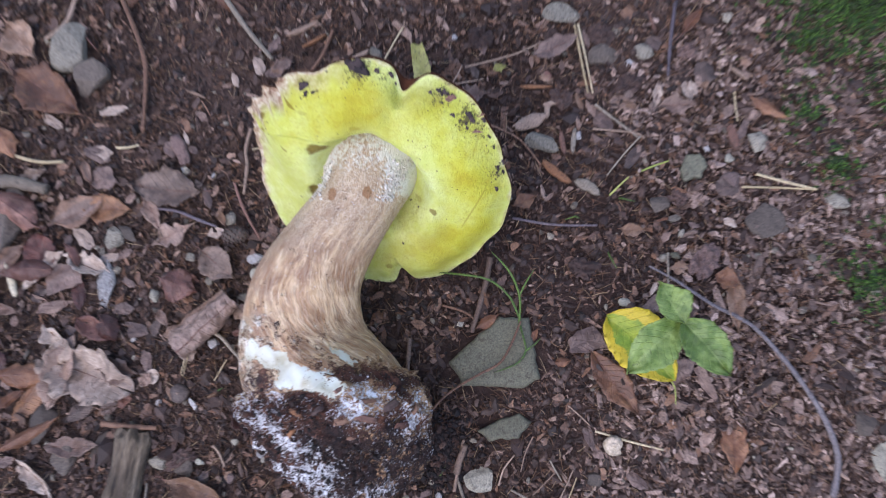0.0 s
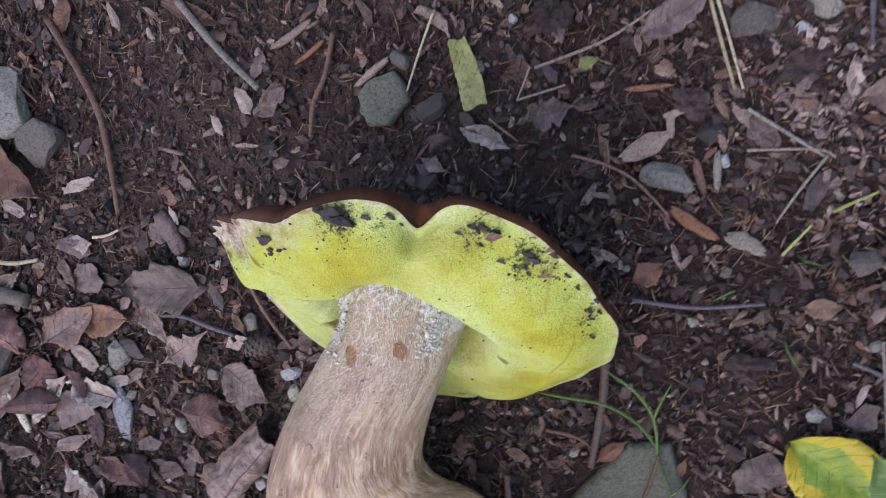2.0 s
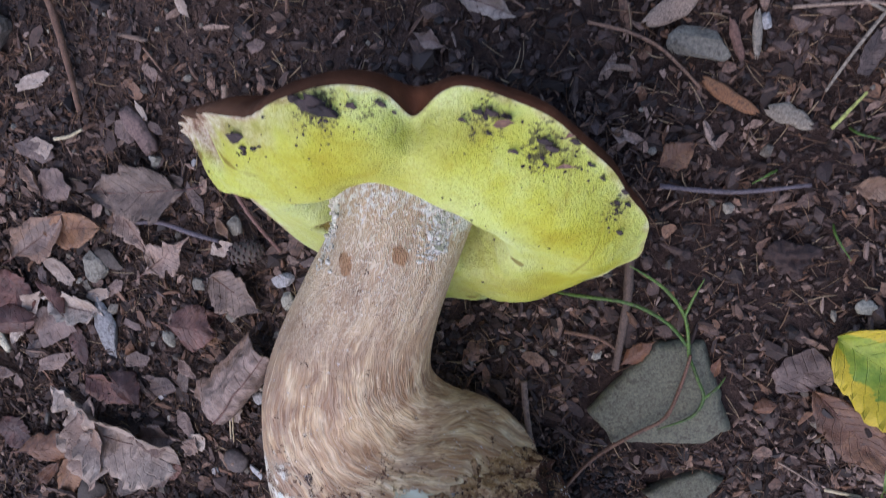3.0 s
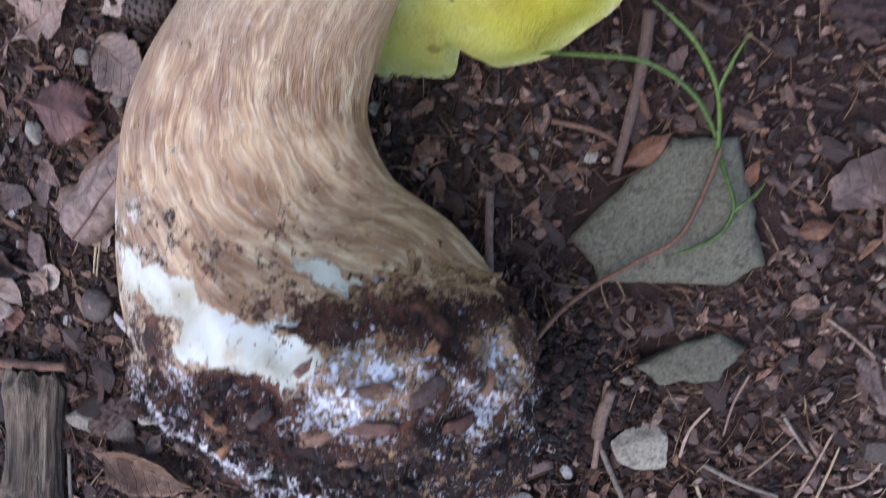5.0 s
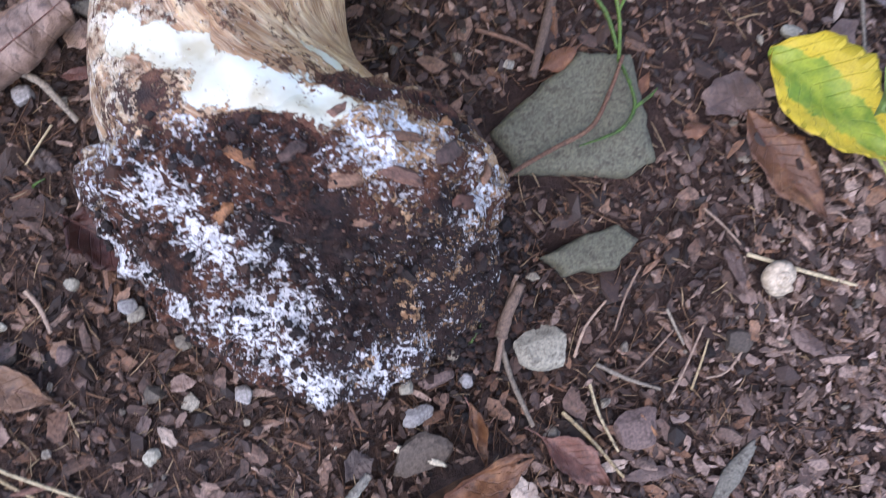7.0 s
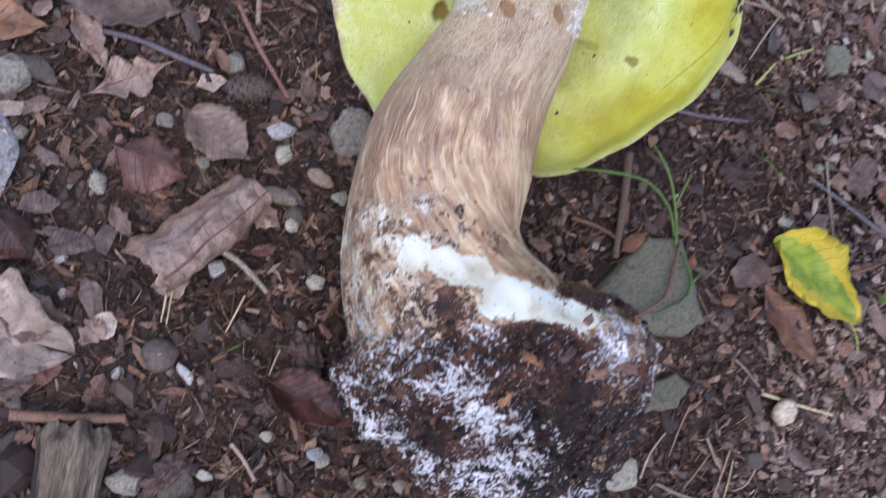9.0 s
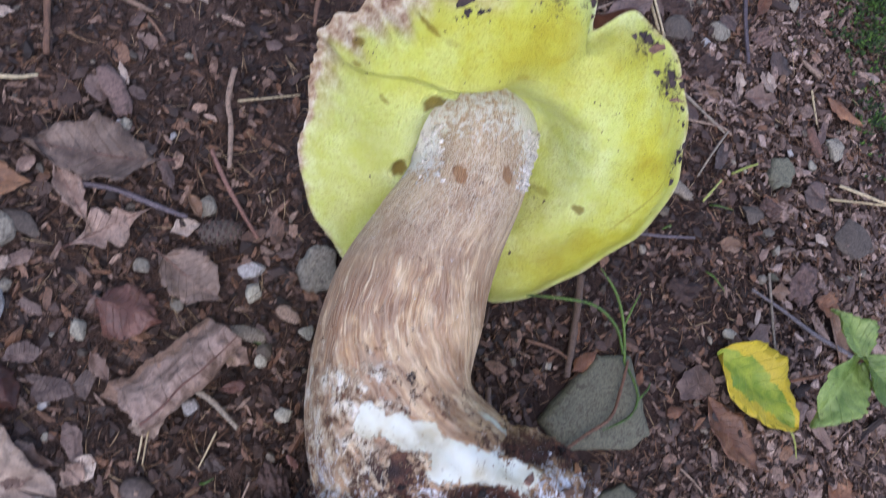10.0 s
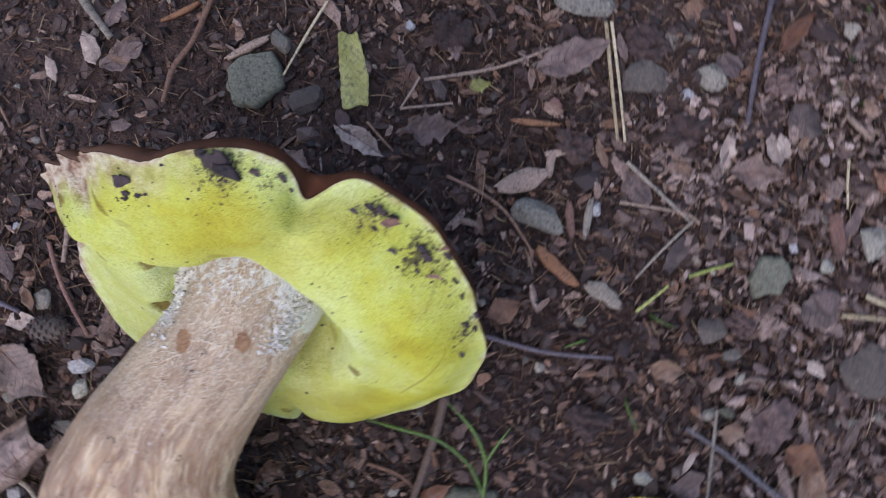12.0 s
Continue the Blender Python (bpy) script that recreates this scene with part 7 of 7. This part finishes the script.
def grass_tuft():
    root = tagged(new("grass_tuft"), "thin green grass blades bent over a flat stone", "grass")
    x0, y0 = -0.0080, 0.0640
    z0 = seat(x0, y0)
    root.location = (x0, y0, z0)
    for r, pts in ((0.00070, ((-0.008, 0.062, 0.006), (-0.0075, 0.078, 0.008), (-0.013, 0.092, 0.014), (-0.0235, 0.1035, 0.020))),
                   (0.0006, ((-0.0078, 0.078, 0.008), (-0.0035, 0.086, 0.010), (0.0015, 0.0935, 0.011))),
                   (0.00070, ((-0.0082, 0.066, 0.006), (-0.014, 0.078, 0.012), (-0.026, 0.0875, 0.015), (-0.045, 0.0915, 0.013), (-0.062, 0.094, 0.007))),
                   (0.00065, ((-0.008, 0.062, 0.006), (-0.0055, 0.053, 0.0085), (-0.0045, 0.045, 0.0082), (-0.0100, 0.0375, 0.0078), (-0.0235, 0.0325, 0.0070))),
                   (0.0006, ((-0.0045, 0.045, 0.0082), (0.0010, 0.0490, 0.008), (0.0045, 0.0525, 0.006)))):
        p = [(a - x0, b - y0, c) for a, b, c in pts]
        v, f = tube(p, [r] * (len(p) - 1) + [r * 0.25], 8, r * 1e4, 0.03)
        link_mesh("blade", v, f, GRASS, root)


grass_tuft()

# small green shoots here and there
for x, y, h in ((0.055, 0.140, 0.010), (0.047, 0.106, 0.012), (-0.075, 0.175, 0.008), (-0.150, 0.062, 0.006), (-0.170, 0.075, 0.005), (-0.196, 0.023, 0.005), (-0.060, -0.030, 0.010), (0.030, 0.128, 0.009)):
    v, f = tube([(0, 0, -0.001), (h * 0.3, h * 0.1, h * 0.4), (h * 0.9, h * 0.5, h * 0.6)], [0.0005, 0.0005, 0.0002], 6)
    ob = link_mesh("grass_shoot", v, f, GRASS)
    ob.location = (x, y, seat(x, y))
    ob.rotation_euler = (0, 0, x * 97)
    tagged(ob, "tiny green grass shoot in the litter", "grass", group="grass shoots")

# ---- loose litter past counting ----
COV = np.array(COVER)
RNG = np.random.RandomState(5)


def free_of_things(x, y, grow=1.0):
    ok = np.ones(len(x), bool)
    for cx, cy, a, l, w in COV:
        dx, dy = x - cx, y - cy
        u, v = dx * math.cos(a) + dy * math.sin(a), -dx * math.sin(a) + dy * math.cos(a)
        ok &= (u / (l * grow)) ** 2 + (v / (w * grow)) ** 2 > 1
    return ok


def strew(n, grow=1.0, bare=0.0, seed=0):
    """n places on the ground about the mushroom, off the placed things, thinner where the soil lies bare."""
    x, y = RNG.uniform(-0.39, 0.24, n), RNG.uniform(-0.125, 0.32, n)
    open_soil = np.exp(-(((x + 0.19) / 0.075) ** 2 + ((y - 0.225) / 0.055) ** 2)) + 0.8 * np.exp(-(((x + 0.07) / 0.09) ** 2 + ((y - 0.20) / 0.035) ** 2)) + 0.8 * np.exp(-(((x + 0.010) / 0.075) ** 2 + ((y - 0.085) / 0.065) ** 2))
    patchy = 0.5 + 0.5 * np.sin(31 * x + 4 * np.sin(23 * y)) * np.sin(27 * y + 5 * np.sin(19 * x))
    ok = (RNG.uniform(0, 1, n) > bare * np.clip(open_soil, 0, 1)) & (RNG.uniform(0, 1, n) > 0.25 * patchy) & free_of_things(x, y, grow)
    return x[ok], y[ok]


def flakes(x, y, long, wide, thick, tilt, sides=7, lift=0.0):
    """Flat, bent, irregular flakes with thickness."""
    n = len(x)
    a = np.linspace(0, 2 * math.pi, sides, endpoint=False)[None] + RNG.uniform(-0.3, 0.3, (n, sides))
    r = 1 + 0.20 * np.sin(2 * a + RNG.uniform(0, 6.3, (n, 1))) + 0.13 * np.sin(3 * a + RNG.uniform(0, 6.3, (n, 1))) + RNG.uniform(-0.16, 0.10, (n, sides))
    px, py = np.cos(a) * r * long[:, None] / 2, np.sin(a) * r * wide[:, None] / 2
    bend = RNG.normal(0, 0.35, (n, 1)) / long[:, None]
    pz = bend * px ** 2 + RNG.normal(0, 0.02, (n, sides)) * long[:, None]
    ring = np.stack([px, py, pz], -1)
    top = np.concatenate([ring, np.zeros((n, 1, 3))], 1)
    top[:, -1, 2] = RNG.normal(0.03, 0.03, n) * long
    low = ring * np.array([0.94, 0.94, 1]) - np.array([0, 0, 1]) * thick[:, None, None]
    v = np.concatenate([top, low], 1)
    R = turns(n, tilt)
    v = np.einsum("nij,nvj->nvi", R, v)
    v += np.stack([x, y, np.maximum(ground_height(x, y), level(x, y) - 0.002) + lift + RNG.uniform(-0.0003, 0.0026, n)], -1)[:, None]
    m = 2 * sides + 1
    tri = [(k, (k + 1) % sides, sides) for k in range(sides)]
    for k in range(sides):
        j = (k + 1) % sides
        tri += [(k, sides + 1 + k, sides + 1 + j), (k, sides + 1 + j, j)]
    f = np.array(tri)[None] + (np.arange(n) * m)[:, None, None]
    return v.reshape(-1, 3), f.reshape(-1, 3)


def needles(x, y, long, thick, tilt):
    n = len(x)
    bend = RNG.normal(0, 0.05, n)
    rows = []
    for u in (-0.5, -0.17, 0.17, 0.5):
        w = thick * (0.55 if abs(u) > 0.4 else 1.0)
        c = np.stack([u * long, bend * long * (u * u * 4), 0 * u * long], -1)
        for s, t in ((1, 0), (-0.5, 0.87), (-0.5, -0.87)):
            rows.append(c + np.stack([0 * w, t * w, s * w * 0.8], -1))
    v = np.stack(rows, 1)
    v = np.einsum("nij,nvj->nvi", turns(n, tilt), v)
    v += np.stack([x, y, np.maximum(ground_height(x, y), level(x, y) - 0.001) + RNG.uniform(0.0005, 0.0024, n)], -1)[:, None]
    quads = [(3 * i + k, 3 * i + (k + 1) % 3, 3 * i + 3 + (k + 1) % 3, 3 * i + 3 + k) for i in range(3) for k in range(3)]
    f = np.array(quads)[None] + (np.arange(n) * 12)[:, None, None]
    return v.reshape(-1, 3), f.reshape(-1, 4)


x, y = strew(39000, 0.78, 0.62)
s = 0.0014 + RNG.gamma(1.4, 0.0013, len(x))
v, f = flakes(x, y, s, s * RNG.uniform(0.12, 0.65, len(x)), 0.0004 + s * 0.12, 0.55, 6)
tagged(link_mesh("wood_litter", v.tolist(), f.tolist(), CHIPS, smooth=False), "small brown chips of bark and wood", "litter", kind="stuff")

x, y = strew(7000, 0.85, 0.80)
s = 0.0042 + RNG.gamma(1.6, 0.0020, len(x))
# the litter goes on, thinner, round about
a, q = RNG.uniform(0, 2 * math.pi, 7500), 0.19 + RNG.gamma(1.6, 0.30, 7500)
fx, fy = -0.08 + q * np.cos(a) * 1.25, 0.11 + q * np.sin(a)
out = (fx < -0.38) | (fx > 0.23) | (fy < -0.115) | (fy > 0.31)
x, y, s = np.concatenate([x, fx[out]]), np.concatenate([y, fy[out]]), np.concatenate([s, 0.008 + RNG.gamma(1.8, 0.005, out.sum())])
v, f = flakes(x, y, s, s * RNG.uniform(0.12, 0.5, len(x)), 0.0005 + s * 0.06, 0.30, 8, 0.0005)
tagged(link_mesh("bark_litter", v.tolist(), f.tolist(), CHIPS, smooth=False), "larger splinters of bark and wood", "litter", kind="stuff")

x, y = strew(1500, 0.85, 0.90)
s = 0.0038 + RNG.gamma(1.7, 0.0016, len(x))
v, f = flakes(x, y, s, s * RNG.uniform(0.4, 0.85, len(x)), np.full(len(x), 0.0004), 0.25, 13, 0.0012)
tagged(link_mesh("leaf_fragments", v.tolist(), f.tolist(), FRAGMENTS, smooth=False), "fragments of brown and pinkish dead leaves", "litter", kind="stuff")

x, y = strew(33000, 0.80, 0.0)
dry = RNG.uniform(0, 1, len(x)) < step(0.045, 0.120, x + 0.03 * np.sin(40 * y) + 1.1 * np.maximum(0, 0.035 - y))
x, y = x[dry], y[dry]
s = 0.0018 + RNG.gamma(1.5, 0.0017, len(x))
v, f = flakes(x, y, s, s * RNG.uniform(0.15, 0.7, len(x)), 0.0004 + s * 0.1, 0.45, 6, 0.0010)
tagged(link_mesh("dry_litter", v.tolist(), f.tolist(), DRYBITS, smooth=False), "dry pale brown crumbled leaf and wood bits", "litter", kind="stuff")

x, y = strew(22000, 0.6, 0.45)
v, f = needles(x, y, 0.003 + RNG.gamma(1.8, 0.0027, len(x)), RNG.uniform(0.00012, 0.00038, len(x)), 0.2)
tagged(link_mesh("dead_needles", v.tolist(), f.tolist(), NEEDLES), "rusty conifer needles and straw bits", "needles", kind="stuff")

x, y = strew(33000, 0.95, 0.0)
v, f = crumbs(np.stack([x, y, ground_height(x, y) + 0.0004], -1), RNG.gamma(1.5, 0.00062, len(x)) + 0.0003)
tagged(link_mesh("soil_crumbs", v.tolist(), f.tolist(), CRUMBS, smooth=False), "dark crumbs of humus soil", "soil", kind="stuff")

x, y = strew(620, 1.0, 0.4)
v, f = crumbs(np.stack([x, y, level(x, y) + 0.0004], -1), RNG.gamma(1.8, 0.00065, len(x)) + 0.0005, 0.75, 0.4)
tagged(link_mesh("gravel", v.tolist(), f.tolist(), GRAVEL, smooth=False), "small grey and whitish grit", "gravel", kind="stuff")


def moss_bed():
    """Short leafy shoots, crowded in cushions."""
    places = ((0.212, 0.268, 0.044, 2300), (0.160, 0.275, 0.014, 90), (0.228, 0.205, 0.026, 260), (0.186, 0.155, 0.018, 130), (0.200, 0.085, 0.024, 200), (0.170, 0.190, 0.016, 90), (0.235, 0.12, 0.03, 250), (0.178, 0.238, 0.03, 160))
    vs, fs, base = [], [], 0
    for cx, cy, r, n in places:
        a, q = RNG.uniform(0, 2 * math.pi, n), r * np.abs(RNG.normal(0, 0.62, n))
        x, y = cx + q * np.cos(a), cy + q * np.sin(a)
        hump = 0.007 * np.exp(-(q / r) ** 2)
        for px, py, hz in zip(x, y, hump):
            z = float(level(px, py)) + hz * RNG.uniform(0.2, 1.0)
            for k in range(5):
                b = RNG.uniform(0, 2 * math.pi)
                l, w, e = RNG.uniform(0.0016, 0.0036), RNG.uniform(0.0004, 0.0007), RNG.uniform(0.3, 1.1)
                d = np.array((math.cos(b) * math.cos(e), math.sin(b) * math.cos(e), math.sin(e)))
                s = np.array((-math.sin(b), math.cos(b), 0)) * w
                o = np.array((px, py, z))
                vs += [o - s * 0.3, o + s * 0.3, o + d * l * 0.5 + s, o + d * l, o + d * l * 0.5 - s, o + d * l * 0.5 + np.array((0, 0, w * 0.6))]
                fs += [(base, base + 1, base + 5), (base + 1, base + 2, base + 5), (base + 2, base + 3, base + 5), (base + 3, base + 4, base + 5), (base + 4, base, base + 5)]
                base += 6
    tagged(link_mesh("moss", vs, fs, MOSS, smooth=False), "green cushions of moss on the soil", "moss", kind="stuff")


moss_bed()
